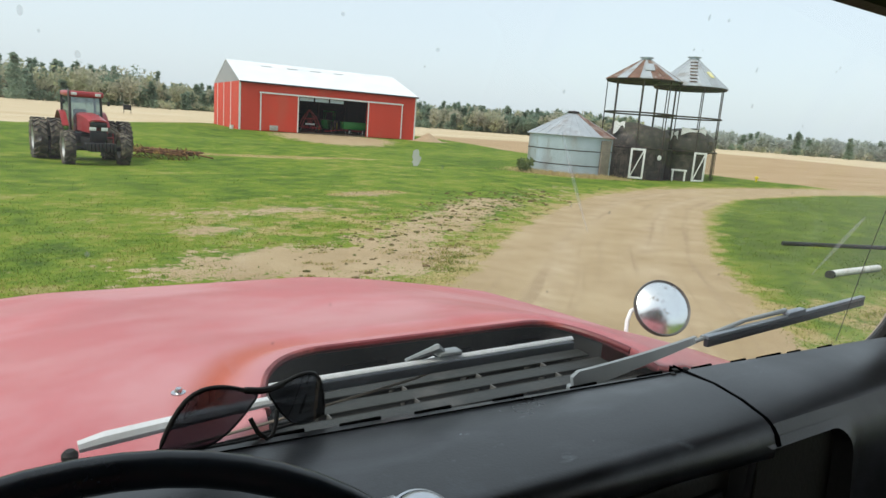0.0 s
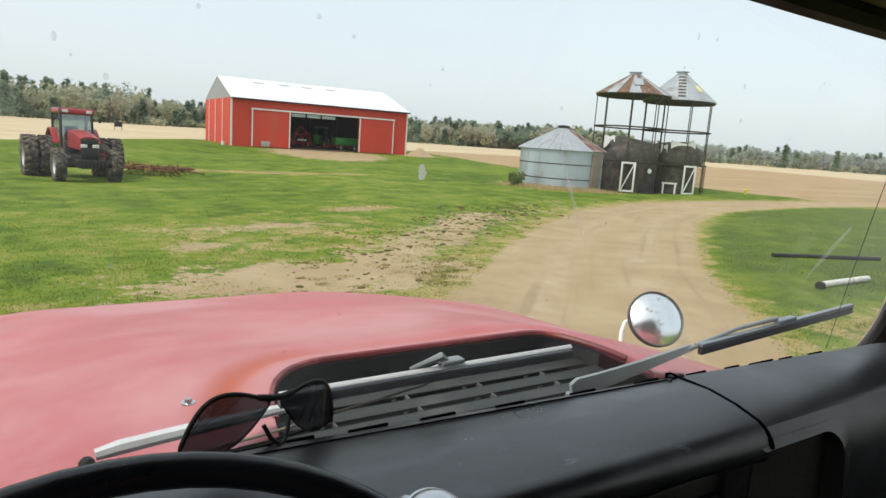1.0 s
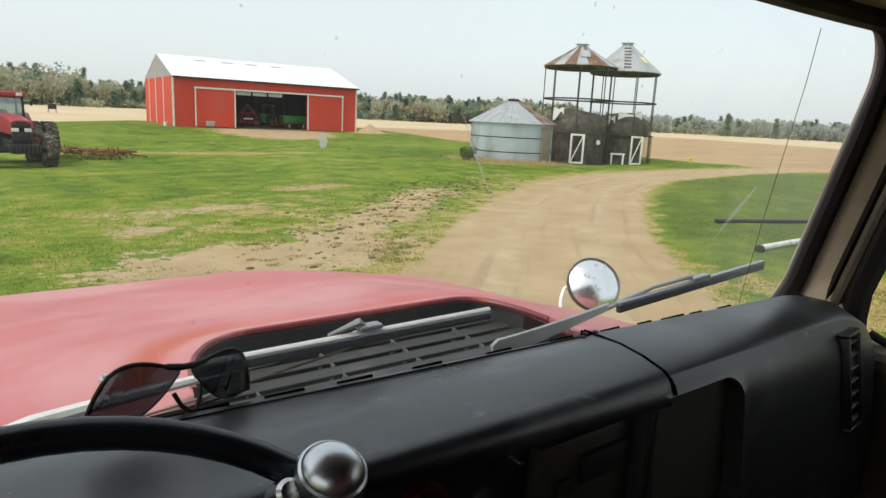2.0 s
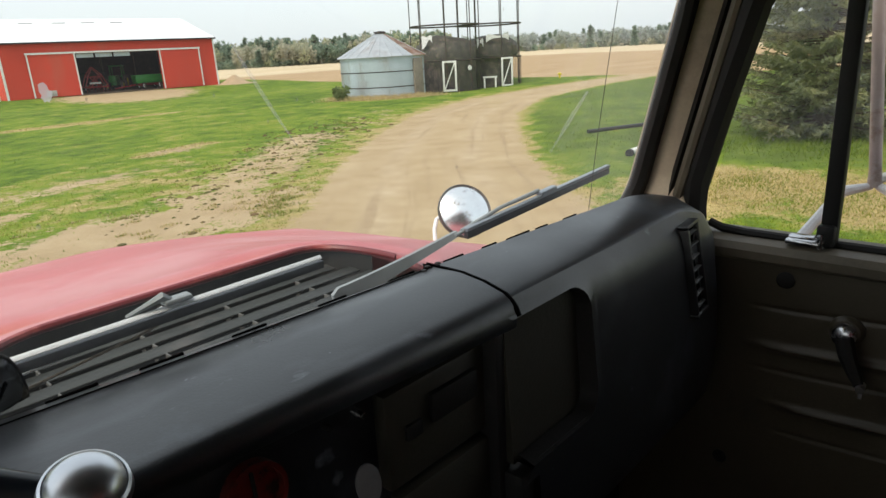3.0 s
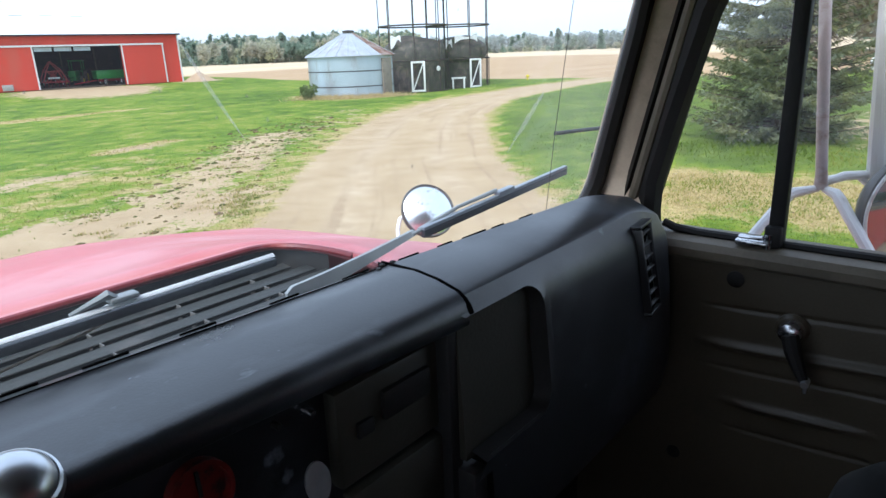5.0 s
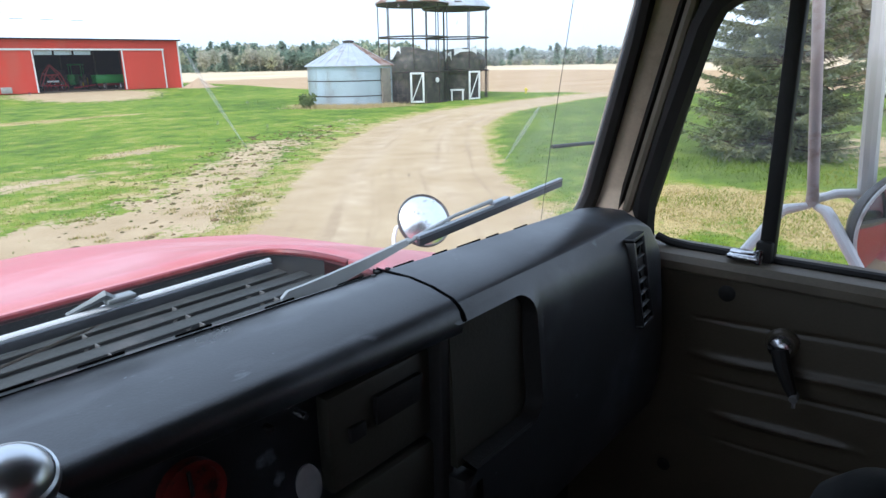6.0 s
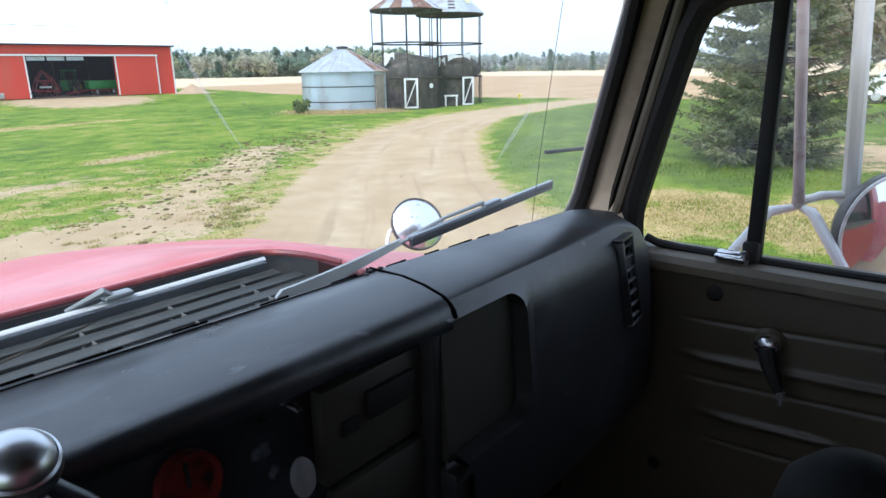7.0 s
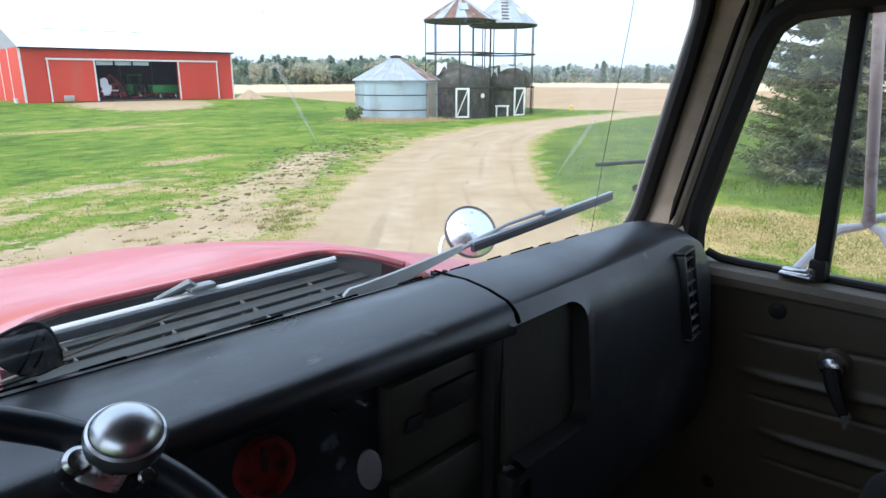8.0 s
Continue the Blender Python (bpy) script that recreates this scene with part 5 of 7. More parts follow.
def build_dash_details():
    def face_y(z):
        return np.interp(z, [1.64, 1.70, 1.75, 1.80, 1.84, 1.88, 1.907, 1.922, 1.932], [0.395, 0.394, 0.397, 0.401, 0.405, 0.4088, 0.4148, 0.4232, 0.4290])
    # glove recess
    bm = bmesh.new()
    outer = round_rect(GLOVE[0] - 0.012, GLOVE[1] + 0.014, GLOVE[2] - 0.012, GLOVE[3] + 0.010, 0.020)
    inner = round_rect(GLOVE[0] - 0.006, GLOVE[1] - 0.002, GLOVE[2] + 0.004, GLOVE[3] + 0.001, 0.030)
    deep = round_rect(GLOVE[0] - 0.002, GLOVE[1] - 0.010, GLOVE[2] + 0.010, GLOVE[3] - 0.006, 0.026)
    a = [bm.verts.new((x, face_y(z) - 0.001, z)) for x, z in outer]
    b = [bm.verts.new((x, face_y(z) - 0.0012, z)) for x, z in inner]
    c = [bm.verts.new((x, face_y(z) + 0.020, z)) for x, z in deep]
    well = bmesh.new()
    for p, q, m in ((a, b, bm), (b, c, well)):
        if m is well:
            p, q = [well.verts.new(k.co) for k in b], [well.verts.new(k.co) for k in c]
        for k in range(len(p)):
            j = (k + 1) % len(p)
            high = min(p[k].co.z, p[j].co.z) > GLOVE[3] - 0.004 and max(p[k].co.x, p[j].co.x) < 0.20
            if max(p[k].co.x, p[j].co.x) >= 0.125 and not (m is bm and high):
                m.faces.new((p[k], p[j], q[j], q[k]))
    bmesh.ops.delete(bm, geom=[k for k in bm.verts if not k.link_faces], context="VERTS")
    part("glove_frame", bm, DASH, dash)
    # Dull rubber put on the recess walls to carry their shade.
    part("glove_well", well, RUBBER, dash)
    bm = bmesh.new()
    slab(bm, lambda u, v: Vector((0.108 + u * 0.158, 0.430 - 0.010 * v, GLOVE[3] + 0.006 - v * 0.182)), 4, 6, (0, 0.01, 0))
    part("glove_door", bm, PANEL_GREY, dash, "dark grey glove box door")
    bm = bmesh.new()
    box(bm, (0.104, 0.406, 1.53), (0.130, 0.46, 1.732), 0.004)
    part("dash_rib", bm, DASH_FACE, dash)
    bm = bmesh.new()
    box(bm, (0.094, 0.430, 1.53), (0.116, 0.56, 1.925), 0.004)
    part("dash_core", bm, DASH_FACE, dash)
    # side air vent
    vx, vz0, vz1 = 0.564, 1.775, 1.918
    def vent_m(z):
        return Vector((vx + (1.921 - z) * 0.15, np.interp(z, [1.772, 1.921], [0.4015, 0.4185]), z))
    bm = bmesh.new()
    pa, pb = vent_m(vz0), vent_m(vz1)
    up = (pb - pa).normalized()
    right = Vector((0.985, 0.10, 0.03)).normalized()
    out = right.cross(up).normalized()
    if out.y > 0:
        out = -out
    vm = Matrix((right, up, out)).transposed().to_4x4()
    vm.translation = (pa + pb) / 2 + out * 0.004
    hgt = (pb - pa).length / 2
    for lo, hi in (((-0.028, -hgt, -0.03), (-0.021, hgt, 0.006)), ((0.021, -hgt, -0.03), (0.028, hgt, 0.006)), ((-0.028, hgt, -0.03), (0.028, hgt + 0.006, 0.006)), ((-0.028, -hgt - 0.006, -0.03), (0.028, -hgt, 0.006))):
        box(bm, lo, hi, 0.002, vm)
    part("vent_frame", bm, DASH, dash, "black side air vent")
    bm = bmesh.new()
    box(bm, (-0.021, -hgt, -0.02), (0.021, hgt, -0.0015), 0, vm)
    part("vent_back", bm, SLOT_BLACK, dash)
    for k in range(7):
        bm = bmesh.new()
        h = -hgt + (k + 0.5) * 2 * hgt / 7
        box(bm, (-0.021, -0.0016, -0.006), (0.021, 0.0016, 0.004), 0.0005, vm @ Matrix.Translation((0, h, 0)) @ pose(0, 0, 0, 22))
        part("vent_slat", bm, LOUVRE, dash)
    # defrost slots along the front of the top
    for x0, x1 in ((-0.40, -0.355), (-0.345, -0.318), (-0.284, -0.249), (-0.213, -0.178), (-0.129, -0.096), (-0.034, -0.001), (0.060, 0.096), (0.146, 0.178), (0.215, 0.24), (0.262, 0.31), (0.325, 0.35), (0.389, 0.42)):
        bm = bmesh.new()
        y = 0.5555 - 0.062 * (x0 + x1) / 2
        box(bm, (x0 - 0.002, y - 0.0013, 1.945), (x1 + 0.002, y + 0.0013, 1.9546), 0.0005)
        part("defrost_slot", bm, SLOT_BLACK, dash)
    bm = bmesh.new()
    tube(bm, [(0.1255, y, z - 0.004) for y, z in dash_profile(0.125)[2:9]], 0.0045, 6)
    part("seam", bm, SLOT_BLACK, dash)
    for x, y in ((0.118, 0.548), (0.134, 0.546), (0.105, 0.541)):
        bm = bmesh.new()
        lathe(bm, [(0, 0.0012), (0.003, 0.001), (0.004, 0), (0, -0.002)], 10, Matrix.Translation((x, y, 1.9545)))
        part("screw", bm, RUBBER, dash)
    # fine line along the top
    bm = bmesh.new()
    tube(bm, [(x, 0.547 - 0.045 * x, 1.9547) for x in np.linspace(-0.5, 0.12, 20)], 0.0007, 5)
    part("top_line", bm, SLOT_BLACK, dash)
    # radio and heater panels
    for lo, hi, nm, lab in (((-0.052, 0.448, 1.785), (0.108, 0.468, 1.892), "radio_panel", "dark grey radio panel"), ((-0.045, 0.444, 1.665), (0.118, 0.462, 1.778), "heater_panel", "dark grey heater panel")):
        bm = bmesh.new()
        box(bm, lo, hi, 0.006, pose(0, 0, 0, 0, 0, 0))
        part(nm, bm, PANEL_GREY, dash, lab)
    for lo, hi in (((0.005, 0.440, 1.840), (0.075, 0.4475, 1.872)), ((-0.03, 0.442, 1.835), (-0.008, 0.4475, 1.852))):
        bm = bmesh.new()
        box(bm, lo, hi, 0.002)
        part("control", bm, RUBBER, dash)
    bm = bmesh.new()
    lathe(bm, [(0.0, 0.0), (0.006, 0.0), (0.006, 0.012), (0.010, 0.014), (0.0135, 0.020), (0.0135, 0.026), (0.009, 0.031), (0, 0.032)], 20, axis_m((-0.091, 0.440, 1.830), (-0.25, -1, 0.2)) @ Matrix.Diagonal((0.90, 1.45, 0.50, 1)))
    part("pull_knob", bm, KNOB_GREY, dash, "grey oval pull knob")
    bm = bmesh.new()
    m = axis_m((-0.187, 0.462, 1.866), (0, -1, 0.1))
    lathe(bm, [(0, 0.004), (0.0235, 0.004), (0.0235, 0.012), (0.0275, 0.012), (0.0275, 0.0)], 28, m)
    d = part("red_dial", bm, DIAL_RED, dash, "dim red dial behind a ring")
    bm = bmesh.new()
    box(bm, (-0.0015, -0.004, 0.005), (0.0015, 0.018, 0.007), 0, m)
    part("needle", bm, RUBBER, d)
    bm = bmesh.new()
    lathe(bm, [(0, 0.014), (0.003, 0.014), (0.0045, 0.010), (0.0045, 0.0)], 14, axis_m((-0.073, 0.467, 1.882), (0, -1, 0)))
    part("toggle", bm, WORN_CHROME, dash)
    bm = bmesh.new()
    lathe(bm, [(0, 0.010), (0.0025, 0.010), (0.0035, 0.008), (0.0035, 0.0)], 12, axis_m((-0.107, 0.467, 1.884), (0, -1, 0)))
    part("toggle", bm, RUBBER, dash)


build_dash_details()


def build_wheel():
    c, up, nrm = Vector((-0.486, 0.302, 1.831)), Vector((0, 0.59, 0.807)), Vector((0, -0.807, 0.59))
    side = Vector((1, 0, 0))
    def rim(a, r=0.238):
        return c + (side * math.sin(a) + up * math.cos(a)) * r
    bm = bmesh.new()
    tube(bm, [rim(2 * math.pi * k / 72) for k in range(72)], 0.0100, 14, closed=True)
    w = tpart("steering_wheel", bm, WHEEL_BLACK, None, "black steering wheel with a chrome spinner knob")
    for a in (radians(100), radians(-100), radians(180)):
        bm = bmesh.new()
        tube(bm, [c - nrm * 0.03 + (rim(a) - c) * 0.12, c - nrm * 0.025 + (rim(a) - c) * 0.6, rim(a)], [0.014, 0.011, 0.009], 8)
        part("spoke", bm, DASH, w)
    bm = bmesh.new()
    lathe(bm, [(0, 0.01), (0.04, 0.005), (0.05, -0.02), (0.05, -0.06), (0.03, -0.1), (0.028, -0.45), (0, -0.45)], 20, axis_m(c - nrm * 0.0, nrm))
    part("hub", bm, DASH, w)
    a = math.atan2(0.173, 0.178)
    p = rim(a)
    m = axis_m(p + Vector((0.001, -0.012, -0.010)), (0, -0.45, 0.89)) @ Matrix.Scale(1.04, 4)
    bm = bmesh.new()
    lathe(bm, [(0.009, 0.008), (0.009, 0.014), (0.016, 0.018), (0.0212, 0.025), (0.0222, 0.031), (0.0210, 0.0360), (0.0194, 0.0373), (0.0188, 0.0363), (0.0181, 0.0390), (0.0135, 0.0442), (0.0072, 0.0472), (0, 0.0485)], 40, m)
    part("spinner_knob", bm, CHROME, w, "round chrome spinner knob")
    t = (rim(a + 0.02) - rim(a - 0.02)).normalized()
    bm = bmesh.new()
    km = Matrix((t, nrm.cross(t), nrm)).transposed().to_4x4()
    km.translation = p
    box(bm, (-0.017, -0.029, -0.022), (0.017, 0.018, 0.013), 0.009, km)
    lathe(bm, [(0, 0.012), (0.006, 0.012), (0.0085, 0.009), (0.0090, -0.012), (0, -0.012)], 16, km @ Matrix.Translation((-0.015, -0.018, 0.012)))
    lathe(bm, [(0, 0.010), (0.004, 0.010), (0.0055, 0.008), (0.0055, -0.012), (0, -0.012)], 12, km @ Matrix.Translation((0.025, -0.010, 0.002)))
    part("spinner_clamp", bm, WORN_CHROME, w, "metal spinner clamp")


build_wheel()


def build_wipers():
    # passenger side
    bm = bmesh.new()
    slab(bm, lambda u, v: Vector((0.034 + 0.229 * u, 0.622 + 0.004 * u + (v - 0.5) * 0.004, 1.921 + 0.027 * u - 0.006 * u * (1 - u) + (v - 0.5) * (0.027 - 0.020 * u ** 0.7) * min(1, 0.25 + u / 0.05) ** 0.5)), 24, 1, (0, 0.005, 0))
    tube(bm, [(0.255, 0.625, 1.947), (0.285, 0.624, 1.951)], 0.003, 8)
    tube(bm, [(0.27, 0.625, 1.950), (0.36, 0.624, 1.966), (0.455, 0.620, 1.974)], [0.004, 0.003, 0.004], 8)
    tube(bm, [(0.040, 0.628, 1.89), (0.040, 0.628, 1.915)], 0.008, 12)
    w = tpart("wiper_arm", bm, WIPER_ARM, None, "pale grey metal wiper arm")
    bm = bmesh.new()
    a, b = Vector((0.272, 0.620, 1.948)), Vector((0.668, 0.612, 1.976))
    d = (b - a).normalized()
    km = Matrix((d, Vector((0, 1, 0)), d.cross(Vector((0, 1, 0))))).transposed().to_4x4()
    km.translation = a
    box(bm, (0, -0.004, -0.010), ((b - a).length, 0.004, 0.004), 0.002, km)
    part("wiper_blade", bm, BLADE_GREY, w, "dark grey metal wiper blade")
    bm = bmesh.new()
    box(bm, (0, -0.0045, 0.0015), ((b - a).length, 0.004, 0.0068), 0.0008, km)
    box(bm, (0.18, -0.006, 0.0065), (0.225, 0.006, 0.0125), 0.002, km)
    part("wiper_strip", bm, WIPER_GREY, w, "bright metal edge of the blade")
    # driver side
    bm = bmesh.new()
    tube(bm, [(-0.478, 0.632, 1.945), (-0.46, 0.632, 1.948), (-0.40, 0.628, 1.955), (-0.30, 0.624, 1.963)], [0.005, 0.0065, 0.006, 0.004], 8)
    tube(bm, [(-0.30, 0.624, 1.962), (-0.22, 0.622, 1.968), (-0.165, 0.620, 1.980)], [0.0028, 0.0026, 0.003], 8)
    w = tpart("wiper_arm", bm, WIPER_PALE, None, "pale metal wiper arm")
    bm = bmesh.new()
    lathe(bm, [(0, 0.043), (0.0035, 0.043), (0.006, 0.040), (0.006, 0.036), (0.004, 0.034), (0.004, 0), (0, 0)], 14, Matrix.Translation((-0.484, 0.633, 1.900)))
    part("wiper_pivot", bm, RUBBER, w)
    bm = bmesh.new()
    a, b = Vector((-0.335, 0.614, 1.978)), Vector((0.014, 0.612, 1.982))
    d = (b - a).normalized()
    km = Matrix((d, Vector((0, 1, 0)), d.cross(Vector((0, 1, 0))))).transposed().to_4x4()
    km.translation = a
    box(bm, (0, -0.004, -0.0105), ((b - a).length, 0.004, -0.0018), 0.0008, km)
    part("wiper_blade", bm, BLADE_GREY, w, "dark grey wiper blade")
    bm = bmesh.new()
    box(bm, (0, -0.0026, -0.0009), ((b - a).length, 0.0026, 0.0009), 0.0006, km @ Matrix.Translation((0, 0, 0.0018)) @ pose(0, 0, 0, 42))
    part("wiper_strip", bm, WIPER_PALE, w, "pale metal wiper strip")
    bm = bmesh.new()
    box(bm, (0.168, -0.006, 0.0045), (0.195, 0.008, 0.010), 0.002, km)
    tube(bm, [km @ Vector((0.135, 0.004, 0.004)), km @ Vector((0.16, 0.002, 0.011)), km @ Vector((0.168, 0.0, 0.014)), km @ Vector((0.176, 0.0, 0.008))], [0.002, 0.0035, 0.005, 0.003], 6)
    part("wiper_clip", bm, WIPER_ARM, w)
    bm = bmesh.new()
    tube(bm, [(-0.40, 0.616, 1.938), (-0.334, 0.614, 1.946), (-0.243, 0.612, 1.959), (-0.19, 0.612, 1.966), (-0.16, 0.614, 1.972)], 0.0014, 6)
    part("washer_hose", bm, HOSE, w, "thin tan washer hose")


build_wipers()


def round_mirror(name, centre, face, r, dome, arm_pts, label, glass=MIRROR, rim=None):
    """A convex mirror in a round shell: face is the way the glass looks."""
    bm = bmesh.new()
    m = axis_m(centre, face)
    lathe(bm, [(r * q / 12, dome * (1 - (q / 12) ** 2)) for q in range(13)], 40, m)
    g = tpart(name, bm, glass, None, label)
    bm = bmesh.new()
    lathe(bm, [(r * 0.985, 0.001), (r * 1.03, 0.005), (r * 1.06, -0.001), (r * 1.04, -0.016), (r * 0.8, -0.045), (r * 0.4, -0.062), (0, -0.066)], 40, m)
    part("mirror_shell", bm, DULL_STEEL, g, "dull dark metal mirror shell")
    if rim:
        bm = bmesh.new()
        tube(bm, [m @ Vector((r * 1.025 * math.cos(k * math.pi / 24), r * 1.025 * math.sin(k * math.pi / 24), 0.005)) for k in range(48)], 0.0032, 8, closed=True)
        part("mirror_rim", bm, rim, g, "pale metal rim")
    bm = bmesh.new()
    tube(bm, arm_pts, 0.0065, 10)
    part("mirror_arm", bm, WHITE_TUBE, g)
    return g


round_mirror("fender_mirror", (1.142, 1.375, 1.700), (-0.38, -0.78, 0.52), 0.086, 0.026,
             [(1.15, 1.41, 1.695), (1.095, 1.43, 1.692), (1.062, 1.43, 1.680), (1.040, 1.42, 1.655), (1.03, 1.41, hood_z(1.03, 1.41) - 0.02)], "round chrome convex mirror on the fender", OLD_MIRROR)
round_mirror("door_mirror", (1.043, 0.100, 1.882), (-0.62, -0.78, -0.04), 0.104, 0.022,
             [(1.043, 0.135, 1.892), (1.05, 0.20, 1.94), (1.02, 0.246, 1.93)], "round convex mirror reflecting the red door", rim=WHITE_TUBE)


def build_mirror_bracket():
    bm = bmesh.new()
    tube(bm, [(1.006, 0.247, 1.914), (1.006, 0.248, 1.922), (1.006, 0.25, 1.945), (1.006, 0.285, 2.30), (1.006, 0.30, 2.46)], [0.0135, 0.0125, 0.0105, 0.0105, 0.0105], 12)
    b = tpart("mirror_pole", bm, RUSTY_TUBE, None, "worn pinkish metal mirror pole")
    for pts in ([(1.004, 0.252, 1.915), (0.972, 0.289, 1.908), (0.964, 0.295, 1.902), (0.83, 0.35, 1.80)], [(1.004, 0.242, 1.915), (0.990, 0.219, 1.910), (0.984, 0.211, 1.902), (0.85, 0.06, 1.72)],
                [(1.006, 0.247, 1.925), (1.03, 0.215, 1.938), (1.06, 0.16, 1.942)]):
        bm = bmesh.new()
        tube(bm, pts, [0.0065, 0.0105, 0.0110, 0.0095] if len(pts) == 4 else [0.007, 0.009, 0.008], 10)
        part("bracket_leg", bm, WHITE_TUBE, b, "dull white flattened tube leg")
    bm = bmesh.new()
    tube(bm, [(1.055, 0.168, 1.935), (1.0545, 0.169, 1.95), (1.0405, 0.190, 2.28), (1.033, 0.201, 2.46)], [0.014, 0.016, 0.016, 0.016], 10)
    part("mirror_post", bm, WHITE_PAINT, b, "thick white mirror post")


build_mirror_bracket()

def build_seat():
    bm = bmesh.new()
    box(bm, (CX - 0.10, -0.55, 1.20), (0.66, 0.02, 1.42), 0.05, None, 3)
    s = tpart("seat_cushion", bm, RUBBER, None, "black vinyl passenger seat")
    bm = bmesh.new()
    box(bm, (CX - 0.08, -0.72, 1.40), (0.66, -0.55, 1.95), 0.06, None, 3)
    part("seat_back", bm, RUBBER, s)


build_seat()


def build_shifter():
    bm = bmesh.new()
    tube(bm, [(-0.12, 0.24, 1.0), (-0.10, 0.14, 1.5), (-0.063, 0.017, 1.941)], 0.012, 10)
    s = tpart("shift_lever", bm, TRACTOR_BLACK, None, "black gear shift lever")
    bm = bmesh.new()
    k = Vector((-0.063, 0.017, 1.967))
    lathe(bm, [(0.014, -0.035), (0.024, -0.028), (0.034, -0.014), (0.038, 0.0), (0.034, 0.016), (0.022, 0.029), (0, 0.035)], 24, Matrix.Translation(k))
    part("shift_knob", bm, KNOB_BLACK, s, "large black ball shift knob")


build_shifter()


def build_sunglasses():
    g = thing("sunglasses", "black wraparound sunglasses resting on the dashboard", "sunglasses", (-0.365, 0.575, 1.956))
    def spot(r, a, s):
        """A place on a lens: r from its middle to its rim, a the angle; the top arches, the outer corner hangs low."""
        u = 0.5 + 0.5 * math.cos(a)
        high, low = 0.042 + 0.022 * u - 0.018 * u * u - 0.036 * u ** 9, 0.002 + 0.032 * (1 - u) ** 3
        k = math.copysign(abs(math.sin(a)) ** 0.6, math.sin(a))
        x, z = 0.006 + 0.073 * u, (high + low) / 2 + k * (high - low) / 2
        x, z = 0.034 + r * (x - 0.034), 0.026 + r * (z - 0.026)
        return Vector((s * x, 1.6 * max(0, x - 0.008) ** 2 + 0.05 * (z - 0.03), z))

    for s in (-1, 1):
        bm = bmesh.new()
        rings = [[bm.verts.new(spot(r, 2 * math.pi * k / 32, s)) for k in range(32)] for r in (0.02, 0.3, 0.6, 0.85, 1.0)]
        for p, q in zip(rings, rings[1:]):
            for k in range(32):
                bm.faces.new((p[k], p[(k + 1) % 32], q[(k + 1) % 32], q[k]))
        bm.faces.new(rings[0])
        r = bmesh.ops.extrude_face_region(bm, geom=list(bm.faces))
        bmesh.ops.translate(bm, verts=[e for e in r["geom"] if isinstance(e, bmesh.types.BMVert)], vec=(0, -0.0015, 0))
        part("lens", bm, LENS, g, "dark smoked lens")
        bm = bmesh.new()
        tube(bm, [spot(1.0, 2 * math.pi * k / 40, s) for k in range(40)], [0.0018 if 1 < k < 20 else 0.0007 for k in range(40)], 8, closed=True)
        part("frame", bm, RUBBER, g)
        bm = bmesh.new()
        tube(bm, [spot(1.0, 0.02, s) + Vector((0, 0.002, 0)), (s * 0.074, 0.010, 0.004), (s * 0.066, 0.011, 0.003), (s * 0.045, 0.010 + 0.002 * s, 0.001), (s * 0.01, 0.010 + 0.002 * s, -0.001), (-s * 0.02, 0.010 + 0.002 * s, -0.001)], [0.0020, 0.0016, 0.0012, 0.0012, 0.0012, 0.0016], 8)
        part("temple", bm, RUBBER, g)
    bm = bmesh.new()
    tube(bm, [spot(1.0, 2.3, -1), (-0.005, -0.002, 0.042), (0.005, -0.002, 0.042), spot(1.0, 2.3, 1)], 0.0028, 8)
    part("bridge", bm, RUBBER, g)
    bm = bmesh.new()
    tube(bm, [(-0.013, -0.004, 0.022), (-0.008, -0.009, 0.012), (-0.001, -0.012, 0.007), (0.004, -0.012, 0.008), (0.010, -0.008, 0.016), (0.013, -0.004, 0.024)], 0.0019, 6)
    part("nose_pad", bm, RUBBER, g)
    g.matrix_basis = pose(-0.360, 0.562, 1.9590, 0, 9, 23)


build_sunglasses()


